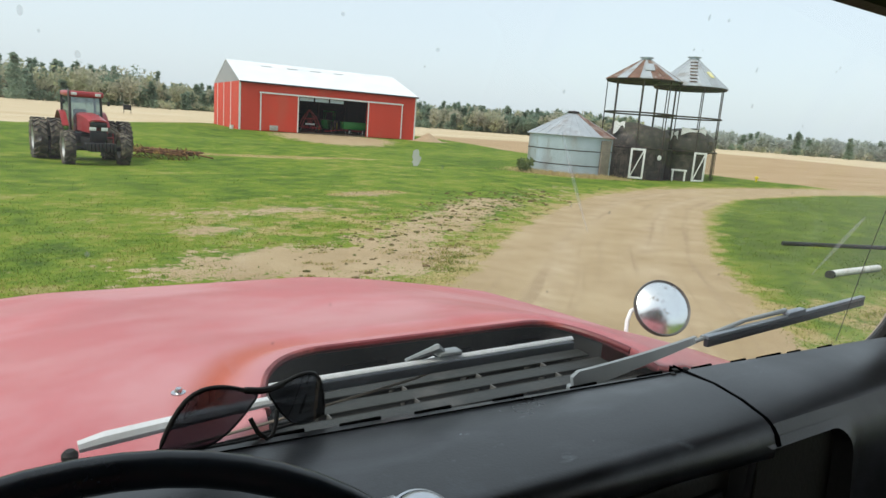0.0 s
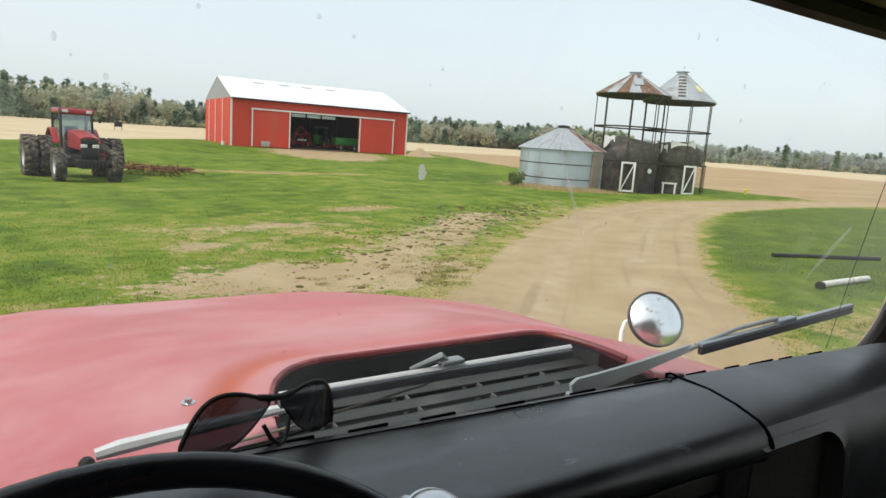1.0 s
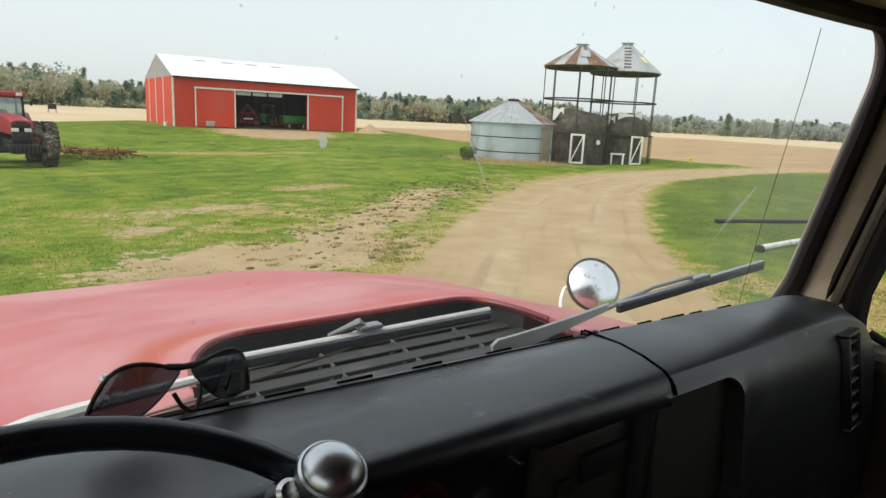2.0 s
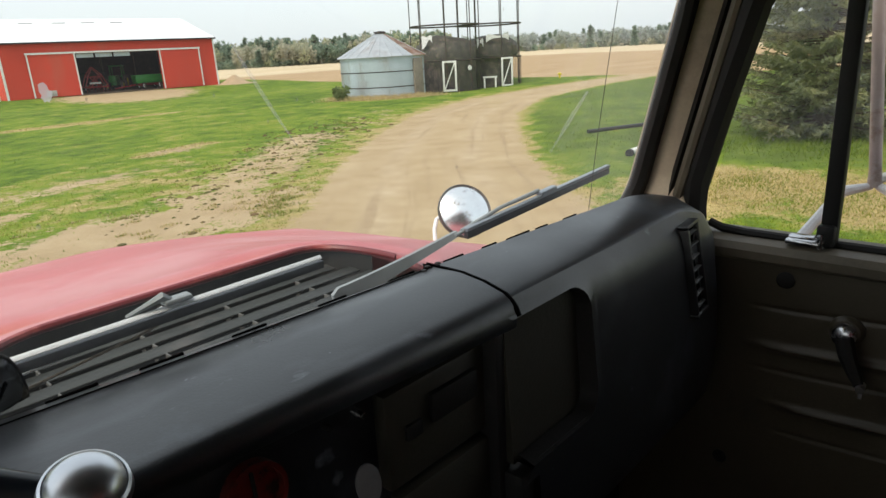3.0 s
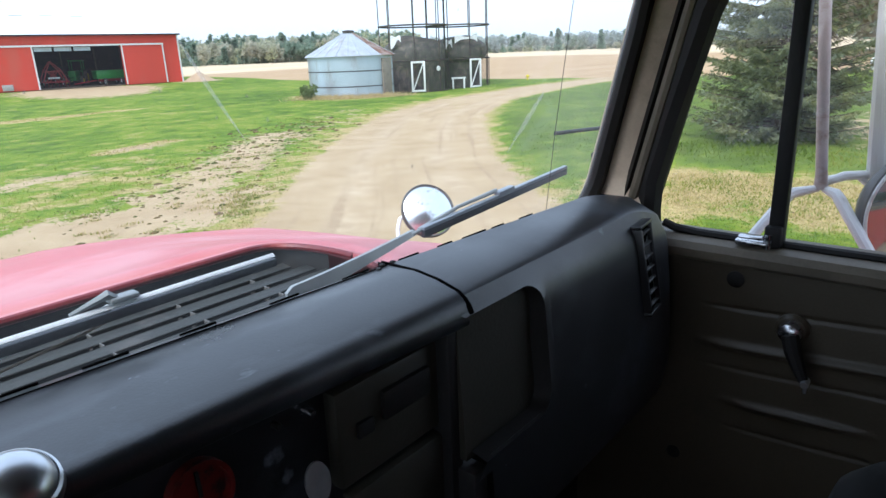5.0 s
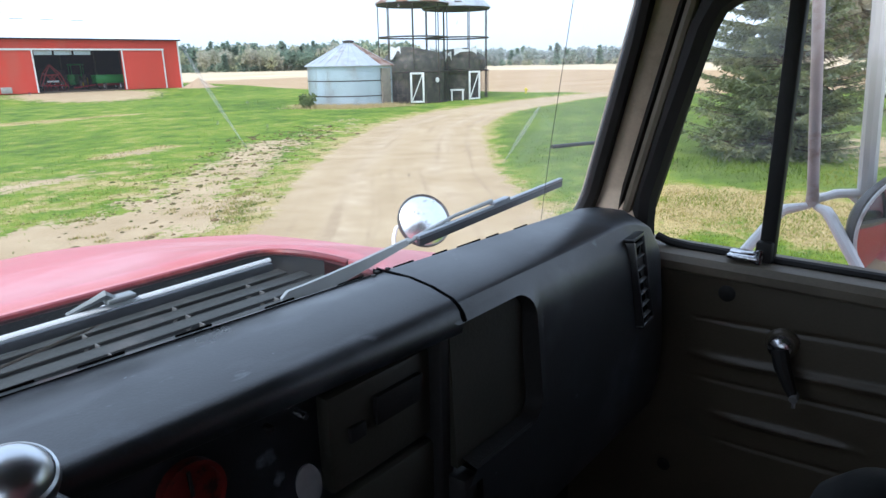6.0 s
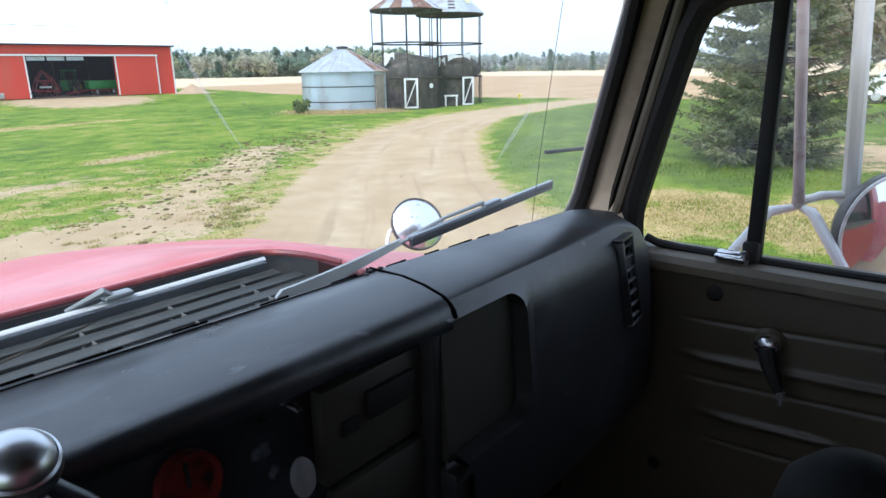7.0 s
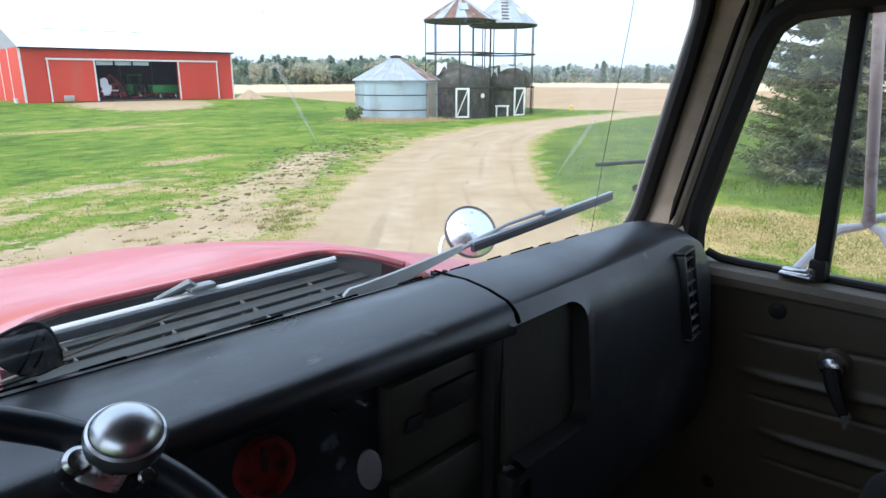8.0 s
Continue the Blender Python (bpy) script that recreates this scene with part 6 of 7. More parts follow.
# ---- barn ----
def build_barn():
    L, W, H, R = 20.65, 16.0, 5.05, 7.55
    barn = thing("barn", "long red metal machine barn with open sliding doors", "barn", pose(17.55, 70.8, -0.02, 0, 0, -3.46))
    d0, d1, dh = 6.35, 14.45, 3.95
    def wall(name, lo, hi, material=BARN_RED, label=""):
        bm = bmesh.new()
        box(bm, lo, hi)
        return part(name, bm, material, barn, label)
    wall("front_wall", (0, 0, 0), (d0, 0.15, H))
    wall("front_wall", (d1, 0, 0), (L, 0.15, H))
    wall("front_wall", (d0, 0, dh), (d1, 0.15, H))
    wall("end_wall", (0, 0.15, 0), (0.15, W, H))
    wall("end_wall", (L - 0.15, 0.15, 0), (L, W, H))
    wall("back_wall", (0.15, W - 0.15, 0), (L - 0.15, W, H))
    for x in (0.0, L - 0.15):
        bm = bmesh.new()
        prism(bm, [(x, 0, H), (x, W, H), (x, W / 2, R)], (0.15, 0, 0))
        part("gable", bm, SILVER_GABLE, barn, "bare grey metal gable")
    for s in (0, 1):
        bm = bmesh.new()
        def fn(u, v, s=s):
            y = (-0.35 + (W / 2 + 0.35) * v) if s == 0 else (W + 0.35 - (W / 2 + 0.35) * v)
            z = R + 0.06 - (R - H) * abs(y - W / 2) / (W / 2)
            return Vector((-0.03 + (L + 0.20) * u, y, z + 0.02 * (abs((u * 46) % 1 - 0.5) < 0.12)))
        slab(bm, fn, 184, 2, (0, 0, 0.04))
        part("roof", bm, GALV_ROOF, barn, "pale galvanised roof slope")
    bm = bmesh.new()
    box(bm, (-0.03, -0.40, H - 0.14), (L + 0.17, -0.34, H + 0.02))
    part("eave_trim", bm, DARK_STEEL, barn)
    for x0, x1 in ((-0.04, 0.16), (L - 0.12, L + 0.04)):
        bm = bmesh.new()
        box(bm, (x0, -0.03, 0), (x1, 0.0, H - 0.05))
        part("corner_trim", bm, WHITE_PAINT, barn, "white corner trim")
    for x0, x1 in ((2.15, d0), (d1, 18.85)):
        bm = bmesh.new()
        box(bm, (x0, -0.16, 0.05), (x1, -0.09, dh))
        d = part("sliding_door", bm, BARN_RED, barn, "red sliding door pushed open")
        for a, b in ((x0, x0 + 0.13), (x1 - 0.13, x1)):
            bm = bmesh.new()
            box(bm, (a, -0.185, 0.05), (b, -0.16, dh))
            part("door_trim", bm, WHITE_PAINT, d)
    bm = bmesh.new()
    box(bm, (2.1, -0.24, dh), (18.9, -0.06, dh + 0.16))
    part("door_track", bm, WHITE_PAINT, barn, "white sliding door track")
    for k in range(3):
        bm = bmesh.new()
        box(bm, (d0 + 0.2 + k * 1.75, 0.2, dh - 0.42), (d0 + 1.75 + k * 1.75, 0.24, dh - 0.05))
        part("inner_panel", bm, GALV, barn)
    for y in (4.6, 9.0, 13.2):
        bm = bmesh.new()
        box(bm, (-0.03, y, 0), (0.0, y + 0.2, H))
        part("batten", bm, WHITE_PAINT, barn)
    for x in (3.6, 6.6, 9.4, 12.3):
        bm = bmesh.new()
        box(bm, (x, 6.2, 6.96), (x + 1.25, 6.5, 7.18), 0.01)
        part("roof_vent", bm, SILVER_GABLE, barn, "grey strip on the roof")
    bm = bmesh.new()
    box(bm, (3.2, -0.24, 0.1), (4.1, -0.19, 0.65), 0.01)
    part("patch_panel", bm, CONCRETE, barn, "small pale patch panel")
    bm = bmesh.new()
    box(bm, (0.15, 0.15, 0.02), (L - 0.15, W - 0.15, 0.06))
    part("barn_floor", bm, mat("packed earth", (0.17, 0.125, 0.085), 0.95, 0, 0.2, 1, 0.2, 12), barn)
    # Dark panels added just inside the walls in place of indoor shade.
    for lo, hi in (((0.3, W - 0.30, 0.06), (L - 0.3, W - 0.16, H - 0.05)), ((0.16, 0.2, 0.06), (0.28, W - 0.32, H - 0.05)), ((L - 0.28, 0.2, 0.06), (L - 0.16, W - 0.32, H - 0.05))):
        wall("lining", lo, hi, DARK_STEEL, "dark panel standing in for shade inside the barn")
    for k in range(6):
        for yy in (3.0, 11.0):
            if yy == 3.0 and d0 < 1.2 + k * 3.6 < d1:
                continue
            bm = bmesh.new()
            box(bm, (1.2 + k * 3.6, yy, 0.05), (1.35 + k * 3.6, yy + 0.15, H))
            part("post", bm, BARK, barn)


build_barn()


def wheel_parts(parent, x, y, r, w, rim_mat, lugs=20, nm="wheel"):
    """A lugged tyre and its rim, axle along x, standing on the thing's ground."""
    bm = bmesh.new()
    m = axis_m((x, y, r), (1, 0, 0))
    h = w / 2
    lathe(bm, [(r * 0.56, -h * 0.8), (r * 0.75, -h), (r * 0.9, -h * 0.95), (r * 0.945, -h * 0.7), (r * 0.95, 0), (r * 0.945, h * 0.7), (r * 0.9, h * 0.95), (r * 0.75, h), (r * 0.56, h * 0.8)], 36, m)
    for k in range(lugs):
        for s in (-1, 1):
            a = 2 * math.pi * (k + (0.5 if s > 0 else 0)) / lugs
            lm = m @ Matrix.Rotation(a, 4, "Z") @ Matrix.Translation((r * 0.955, 0, s * h * 0.48)) @ Matrix.Rotation(s * radians(40), 4, "X")
            box(bm, (-r * 0.05, -r * 0.045, -h * 0.58), (r * 0.045, r * 0.045, h * 0.58), 0, lm)
    wl_ = part(nm, bm, TYRE, parent, "lugged black tractor tyre")
    bm = bmesh.new()
    lathe(bm, [(0, -h * 0.25), (r * 0.18, -h * 0.28), (r * 0.42, -h * 0.1), (r * 0.56, -h * 0.75), (r * 0.58, -h * 0.8), (r * 0.56, -h * 0.6), (r * 0.56, h * 0.6), (r * 0.58, h * 0.8), (r * 0.56, h * 0.75), (r * 0.42, h * 0.1), (r * 0.18, h * 0.28), (0, h * 0.25)], 28, m)
    part("rim", bm, rim_mat, wl_)
    return wl_


def build_tractor():
    m = pose(1.08, 32.3, float(ground_z(1.08, 32.3)) - 0.01, 0, 0, 187.3) @ Matrix.Scale(0.99, 4)
    t = thing("tractor", "red farm tractor with dual rear wheels parked on grass", "tractor", m)
    for x in (-1.64, -1.04, 1.04, 1.64):
        wheel_parts(t, x, 0.0, 0.86, 0.50, RIM_SILVER)
    for x in (-1.0, 1.0):
        wheel_parts(t, x, 2.75, 0.68, 0.40, RIM_SILVER, 18, "front_wheel")
    bm = bmesh.new()
    tube(bm, [(-1.70, 0, 0.86), (1.70, 0, 0.86)], 0.10, 10)
    tube(bm, [(-1.0, 2.75, 0.66), (1.0, 2.75, 0.66)], 0.09, 10)
    box(bm, (-0.28, -0.5, 0.55), (0.28, 3.1, 1.05), 0.05)
    box(bm, (-0.55, 0.5, 0.75), (0.55, 1.2, 1.15), 0.05)
    part("chassis", bm, TRACTOR_BLACK, t)
    bm = bmesh.new()
    slab(bm, lambda u, v: Vector(((u - 0.5) * (0.74 - 0.08 * v), 1.0 + 2.30 * v, 2.04 - 0.22 * v * v - 0.08 * (2 * u - 1) ** 4)), 12, 8, (0, 0, -0.06))
    for s in (-1, 1):
        prism(bm, [(s * 0.335, 1.0, 1.95), (s * 0.335, 1.0, 1.30), (s * 0.30, 3.28, 1.30), (s * 0.30, 3.28, 1.75)], (s * 0.03, 0, 0))
    part("bonnet", bm, TRACTOR_RED, t, "red sloping tractor bonnet")
    bm = bmesh.new()
    box(bm, (-0.31, 3.20, 1.02), (0.31, 3.30, 1.40), 0.03)
    box(bm, (-0.30, 3.24, 1.54), (0.30, 3.33, 1.72), 0.02)
    part("grille", bm, TRACTOR_BLACK, t)
    for s in (-1, 1):
        bm = bmesh.new()
        box(bm, (s * 0.21 - 0.12, 3.29, 1.40), (s * 0.21 + 0.12, 3.34, 1.53), 0.01)
        part("headlight", bm, WHITE_PAINT, t, "pale headlight")
    bm = bmesh.new()
    box(bm, (-0.55, 3.20, 0.66), (0.55, 3.70, 0.92), 0.05)
    for k in range(8):
        box(bm, (-0.53 + k * 0.132, 3.70, 0.62), (-0.44 + k * 0.132, 3.80, 0.94), 0.01)
    part("weights", bm, TRACTOR_BLACK, t, "black front weights")
    # cab
    bm = bmesh.new()
    for x, y0, y1 in ((-0.66, -0.55, -0.62), (0.66, -0.55, -0.62), (-0.60, 1.02, 0.85), (0.60, 1.02, 0.85)):
        tube(bm, [(x, y0, 1.15), (x * 0.97, y1, 2.70)], 0.05, 8)
    box(bm, (-0.66, -0.6, 1.0), (0.66, 1.05, 1.2), 0.04)
    part("cab_frame", bm, TRACTOR_BLACK, t)
    bm = bmesh.new()
    box(bm, (-0.68, -0.78, 2.66), (0.68, 1.08, 2.90), 0.08, None, 3)
    r = part("cab_roof", bm, TRACTOR_RED, t, "red cab roof")
    for x in (-0.45, 0.45):
        bm = bmesh.new()
        box(bm, (x - 0.11, 1.07, 2.72), (x + 0.11, 1.10, 2.84), 0.015)
        part("work_light", bm, WHITE_PAINT, r)
    for poly in ([(-0.60, 1.0, 1.2), (0.60, 1.0, 1.2), (0.57, 0.86, 2.68), (-0.57, 0.86, 2.68)], [(-0.66, -0.55, 1.2), (-0.60, 1.0, 1.2), (-0.58, 0.86, 2.68), (-0.64, -0.6, 2.68)],
                 [(0.66, -0.55, 1.2), (0.60, 1.0, 1.2), (0.58, 0.86, 2.68), (0.64, -0.6, 2.68)], [(-0.64, -0.58, 1.2), (0.64, -0.58, 1.2), (0.62, -0.62, 2.68), (-0.62, -0.62, 2.68)]):
        bm = bmesh.new()
        prism(bm, poly, (0.004, 0.004, 0))
        part("cab_glass", bm, CAB_GLASS, t)
    bm = bmesh.new()
    box(bm, (-0.28, -0.35, 1.2), (0.28, 0.15, 1.5), 0.05)
    box(bm, (-0.26, -0.42, 1.5), (0.26, -0.28, 2.15), 0.06)
    part("seat", bm, TRACTOR_BLACK, t)
    bm = bmesh.new()
    tube(bm, [Vector((0.2 * math.cos(k * math.pi / 12), 0.45 + 0.08 * math.sin(k * math.pi / 12), 1.72 + 0.18 * math.sin(k * math.pi / 12))) for k in range(24)], 0.015, 6, closed=True)
    part("steering_wheel", bm, TRACTOR_BLACK, t)
    for s in (-1, 1):
        bm = bmesh.new()
        slab(bm, lambda u, v, s=s: Vector((s * (0.66 + 0.24 * u), -0.95 + 1.95 * v, 1.25 + 0.78 * math.sin(math.pi * (0.12 + 0.80 * v)))), 3, 12, (0, 0, 0.04))
        part("fender", bm, TRACTOR_RED, t, "red rear fender")
        bm = bmesh.new()
        tube(bm, [(s * 0.62, 0.95, 2.5), (s * 0.86, 1.12, 2.48)], 0.015, 6)
        box(bm, (s * 0.84 - 0.045, 1.09, 2.36), (s * 0.84 + 0.045, 1.14, 2.54), 0.02)
        part("mirror", bm, TRACTOR_BLACK, t)
    bm = bmesh.new()
    tube(bm, [(0.66, 1.15, 1.2), (0.66, 1.15, 2.6), (0.66, 1.12, 2.88), (0.66, 1.02, 2.95)], 0.034, 10)
    part("exhaust_stack", bm, DULL_STEEL, t, "dull metal exhaust stack")
    bm = bmesh.new()
    for k in range(3):
        box(bm, (-1.02, 0.95, 0.45 + k * 0.28), (-0.62, 1.2, 0.48 + k * 0.28), 0.005)
    tube(bm, [(-1.02, 1.0, 0.45), (-1.02, 0.95, 1.2)], 0.02, 6)
    part("step", bm, TRACTOR_RED, t)


build_tractor()


def build_harrow():
    h = thing("harrow", "rusty spring-tooth harrow lying in the grass", "harrow", pose(4.6, 34.2, float(ground_z(4.6, 34.2)) - 0.02, 0, 0, -36) @ Matrix.Diagonal((0.86, 0.95, 1.0, 1)))
    rng = random.Random(4)
    for y in (-0.9, -0.3, 0.3, 0.9):
        bm = bmesh.new()
        tube(bm, [(-1.9, y, 0.34 + rng.uniform(-0.04, 0.04)), (1.9, y, 0.30 + rng.uniform(-0.05, 0.05))], 0.05, 8)
        part("bar", bm, RUSTY_IRON, h)
    for x in (-1.7, -0.6, 0.6, 1.7):
        bm = bmesh.new()
        tube(bm, [(x, -1.1, 0.38), (x + rng.uniform(-0.2, 0.2), 1.1, 0.36)], 0.045, 8)
        part("cross_bar", bm, RUSTY_IRON, h)
    for k in range(10):
        x, y = rng.uniform(-1.7, 1.4), rng.uniform(-1.0, 0.9)
        bm = bmesh.new()
        tube(bm, [(x, y, rng.uniform(0.26, 0.46)), (x + rng.uniform(0.4, 1.1), y + rng.uniform(-0.35, 0.35), rng.uniform(0.24, 0.48))], 0.032, 6)
        part("linkage", bm, RUSTY_IRON, h)
    bm = bmesh.new()
    tube(bm, [(1.7, 0.2, 0.30), (2.7, 0.5, 0.14)], 0.04, 6)
    part("drawbar", bm, RUSTY_IRON, h)
    for k in range(36):
        x, y = -1.8 + (k % 12) * 0.33 + rng.uniform(-0.05, 0.05), (-0.9, -0.3, 0.6)[k // 12]
        bm = bmesh.new()
        tube(bm, [(x, y, 0.34), (x + rng.uniform(-0.2, 0.2), y - 0.16, 0.44 + rng.uniform(-0.04, 0.14)), (x + rng.uniform(-0.25, 0.25), y - 0.34, 0.34 + rng.uniform(-0.1, 0.1)), (x + rng.uniform(-0.2, 0.2), y - 0.22, 0.12), (x, y - 0.02, 0.0)], 0.024, 5)
        part("tine", bm, RUSTY_IRON, h)


build_harrow()


# ---- grain bin and corn cribs ----
def build_bin():
    cx, cy, r, h = 25.0, 27.75, 2.32, 2.12
    b = thing("grain_bin", "small round galvanised grain bin with a conical roof", "grain bin", (cx, cy, 0))
    for k in range(3):
        bm = bmesh.new()
        z0, z1 = k * (h + 0.24) / 3 - 0.24, (k + 1) * (h + 0.24) / 3 - 0.24
        prof = [(r + (0.014 if q % 2 else 0.0), z0 + (z1 - z0) * q / 16) for q in range(17)]
        lathe(bm, prof + [(r - 0.03, z1), (r - 0.03, z0), (r, z0)], 64)
        part("wall_ring", bm, GALV, b, "blue grey ribbed steel ring", 60)
        bm = bmesh.new()
        tube(bm, [((r + 0.015) * math.cos(a * math.pi / 32), (r + 0.015) * math.sin(a * math.pi / 32), z1 - 0.01) for a in range(64)], 0.022, 6, closed=True)
        part("hoop", bm, DARK_STEEL, b)
    n = 24
    for k in range(n):
        a0, a1 = 2 * math.pi * k / n, 2 * math.pi * (k + 1) / n
        bm = bmesh.new()
        p = lambda a, rr, z: Vector((rr * math.cos(a), rr * math.sin(a), z))
        z0, z1 = h - 0.05, 3.26
        quad = [p(a0, r + 0.16, z0), p(a1, r + 0.16, z0), p(a1, 0.28, z1), p(a0, 0.28, z1)]
        prism(bm, quad, (0, 0, 0.03))
        tube(bm, [p(a0, r + 0.16, z0 + 0.035), p(a0, 0.28, z1 + 0.035)], 0.022, 5)
        mid = math.degrees((a0 + a1) / 2)
        rusty = 268 < mid < 318 or 336 < mid < 350
        part("roof_panel", bm, RUST if rusty else CRIB_ROOF, b, "rusted roof panel" if rusty else "pale galvanised roof panel")
    bm = bmesh.new()
    lathe(bm, [(0.30, 3.24), (0.30, 3.34), (0.34, 3.36), (0.30, 3.42), (0.0, 3.46)], 20)
    part("cap", bm, DARK_STEEL, b, "dark vent cap")
    bm = bmesh.new()
    a = radians(-78)
    dm = Matrix.Translation((r * math.cos(a), r * math.sin(a), 0)) @ Matrix.Rotation(a, 4, "Z")
    box(bm, (-0.02, -0.42, -0.1), (0.07, 0.42, 1.95), 0.01, dm)
    part("door", bm, mat("weathered tan boards", (0.26, 0.22, 0.17), 0.8, 0, 0.2, 3, 0.2, 20), b, "weathered tan door")


build_bin()


def build_crib(cx, cy, r, eave, peak, rusty, label, seed):
    c = thing("corn_crib", label, "corn crib", (cx, cy, 0), "wire corn cribs")
    rng = random.Random(seed)
    n = 8
    for k in range(n):
        a = 2 * math.pi * (k + (0.95 if seed == 1 else 0.36)) / n
        bm = bmesh.new()
        x, y = r * math.cos(a), r * math.sin(a)
        tube(bm, [(x, y, -0.26), (x, y, eave)], 0.034, 6)
        part("post", bm, DARK_STEEL, c)
    for z, t in ((-0.14, 0.045), (1.66, 0.045), (3.70, 0.05), (eave - 0.03, 0.06)):
        bm = bmesh.new()
        tube(bm, [(r * math.cos(a * math.pi / 24), r * math.sin(a * math.pi / 24), z) for a in range(48)], t, 6, closed=True)
        part("hoop", bm, DARK_STEEL, c)
    # wire mesh of the lower half
    bm = bmesh.new()
    for k in range(90):
        a = 2 * math.pi * k / 90
        tube(bm, [(r * math.cos(a), r * math.sin(a), -0.2), (r * math.cos(a), r * math.sin(a), 1.66)], 0.006, 3, cap=False)
    for z in np.arange(-0.05, 1.66, 0.15):
        tube(bm, [(r * math.cos(a * math.pi / 24), r * math.sin(a * math.pi / 24), z) for a in range(48)], 0.006, 3, closed=True)
    part("wire_mesh", bm, DARK_STEEL, c, "dark wire mesh")["kind"] = "stuff"
    # roof in panels
    m = 20
    for k in range(m):
        a0, a1 = 2 * math.pi * k / m, 2 * math.pi * (k + 1) / m
        p = lambda a, rr, z: Vector((rr * math.cos(a), rr * math.sin(a), z))
        bm = bmesh.new()
        prism(bm, [p(a0, r + 0.15, eave), p(a1, r + 0.15, eave), p(a1, 0.30, peak - 0.12), p(a0, 0.30, peak - 0.12)], (0, 0, 0.03))
        tube(bm, [p(a0, r + 0.15, eave + 0.03), p(a0, 0.30, peak - 0.09)], 0.02, 5)
        worn = rusty and rng.random() < 0.68
        part("roof_panel", bm, RUST if worn else CRIB_ROOF, c, "rusted roof panel" if worn else "pale roof panel")
    # Dark cone added below the panels as the shade under the roof.
    bm = bmesh.new()
    lathe(bm, [(0.25, peak - 0.20), (r + 0.06, eave - 0.05), (r + 0.10, eave - 0.02), (r + 0.06, eave - 0.09), (0.25, peak - 0.26)], 40)
    part("roof_lining", bm, DARK_STEEL, c, "dark cone put in for shade under the roof")
    bm = bmesh.new()
    lathe(bm, [(0.30, peak - 0.15), (0.30, peak), (0.42, peak + 0.02), (0.42, peak + 0.06), (0, peak + 0.10)], 16)
    part("cap", bm, GALV, c)
    # stored heap under tarpaulins
    bm = bmesh.new()
    rr, low = r - 0.18, (0.96 if seed == 1 else 0.80)
    top = 2.75
    lathe(bm, [(0, top + 0.30), (rr * 0.35, top + 0.28), (rr * 0.7, top + 0.12), (rr * 0.92, top - 0.15), (rr, top - 0.45), (rr * 0.97, 1.7), (rr * low, 1.45), (rr * low, 0.4), (rr * low, -0.22), (0, -0.22)], 40)
    for v in bm.verts:
        f = 1 + 0.05 * noise.noise(v.co * 1.3 + Vector((seed, 0, 0)))
        v.co.x *= f
        v.co.y *= f
        v.co.z += 0.22 * noise.noise(v.co * 0.8 + Vector((0, seed, 3))) * (v.co.z > 1)
    part("tarpaulin", bm, TARP, c, "dark tarpaulin over stored goods")
    for deg, w, z0, drop in (((190, 0.36, 3.1, 0.75),) if seed == 1 else ((236, 0.75, 3.0, 0.42), (204, 0.2, 2.8, 0.6))):
        a = radians(deg)
        bm = bmesh.new()
        slab(bm, lambda u, v: Vector(((r - 0.06) * math.cos(a + (u - 0.5) * w), (r - 0.06) * math.sin(a + (u - 0.5) * w),
                                      z0 - v * drop * (0.65 + 0.35 * math.sin(u * 5 + seed)) + 0.05 * math.sin(u * 9))), 12, 6, (0.01, 0.01, 0))
        part("plastic_sheet", bm, PALE_SHEET, c, "torn pale plastic sheet")
    return c


def crib_door(c, world_xy, centre, r):
    """A white braced door frame on the side that faces the track."""
    a = math.atan2(world_xy[1] - centre[1], world_xy[0] - centre[0])
    m = Matrix.Translation(((r + 0.07) * math.cos(a), (r + 0.07) * math.sin(a), -0.2)) @ Matrix.Rotation(a, 4, "Z")
    bm = bmesh.new()
    for lo, hi in (((0, -0.42, 0.08), (0.05, -0.31, 1.84)), ((0, 0.31, 0.08), (0.05, 0.42, 1.84)), ((0, -0.31, 1.73), (0.05, 0.31, 1.84)), ((0, -0.31, 0.08), (0.05, 0.31, 0.19))):
        box(bm, lo, hi, 0.006, m)
    tube(bm, [m @ Vector((0.025, -0.33, 0.16)), m @ Vector((0.025, 0.33, 1.75))], 0.035, 6)
    part("door", bm, WHITE_PAINT, c, "white braced door frame")


C1, C2 = (30.75, 28.15), (34.3, 27.55)
crib = build_crib(*C1, 2.12, 5.62, 6.95, True, "tall wire corn crib with a rusted conical roof", 1)
crib_door(crib, (29.3, 26.6), C1, 2.12)
crib2 = build_crib(*C2, 2.10, 5.52, 7.35, False, "tall wire corn crib with a pale conical roof", 2)
crib_door(crib2, (33.5, 25.4), C2, 2.10)


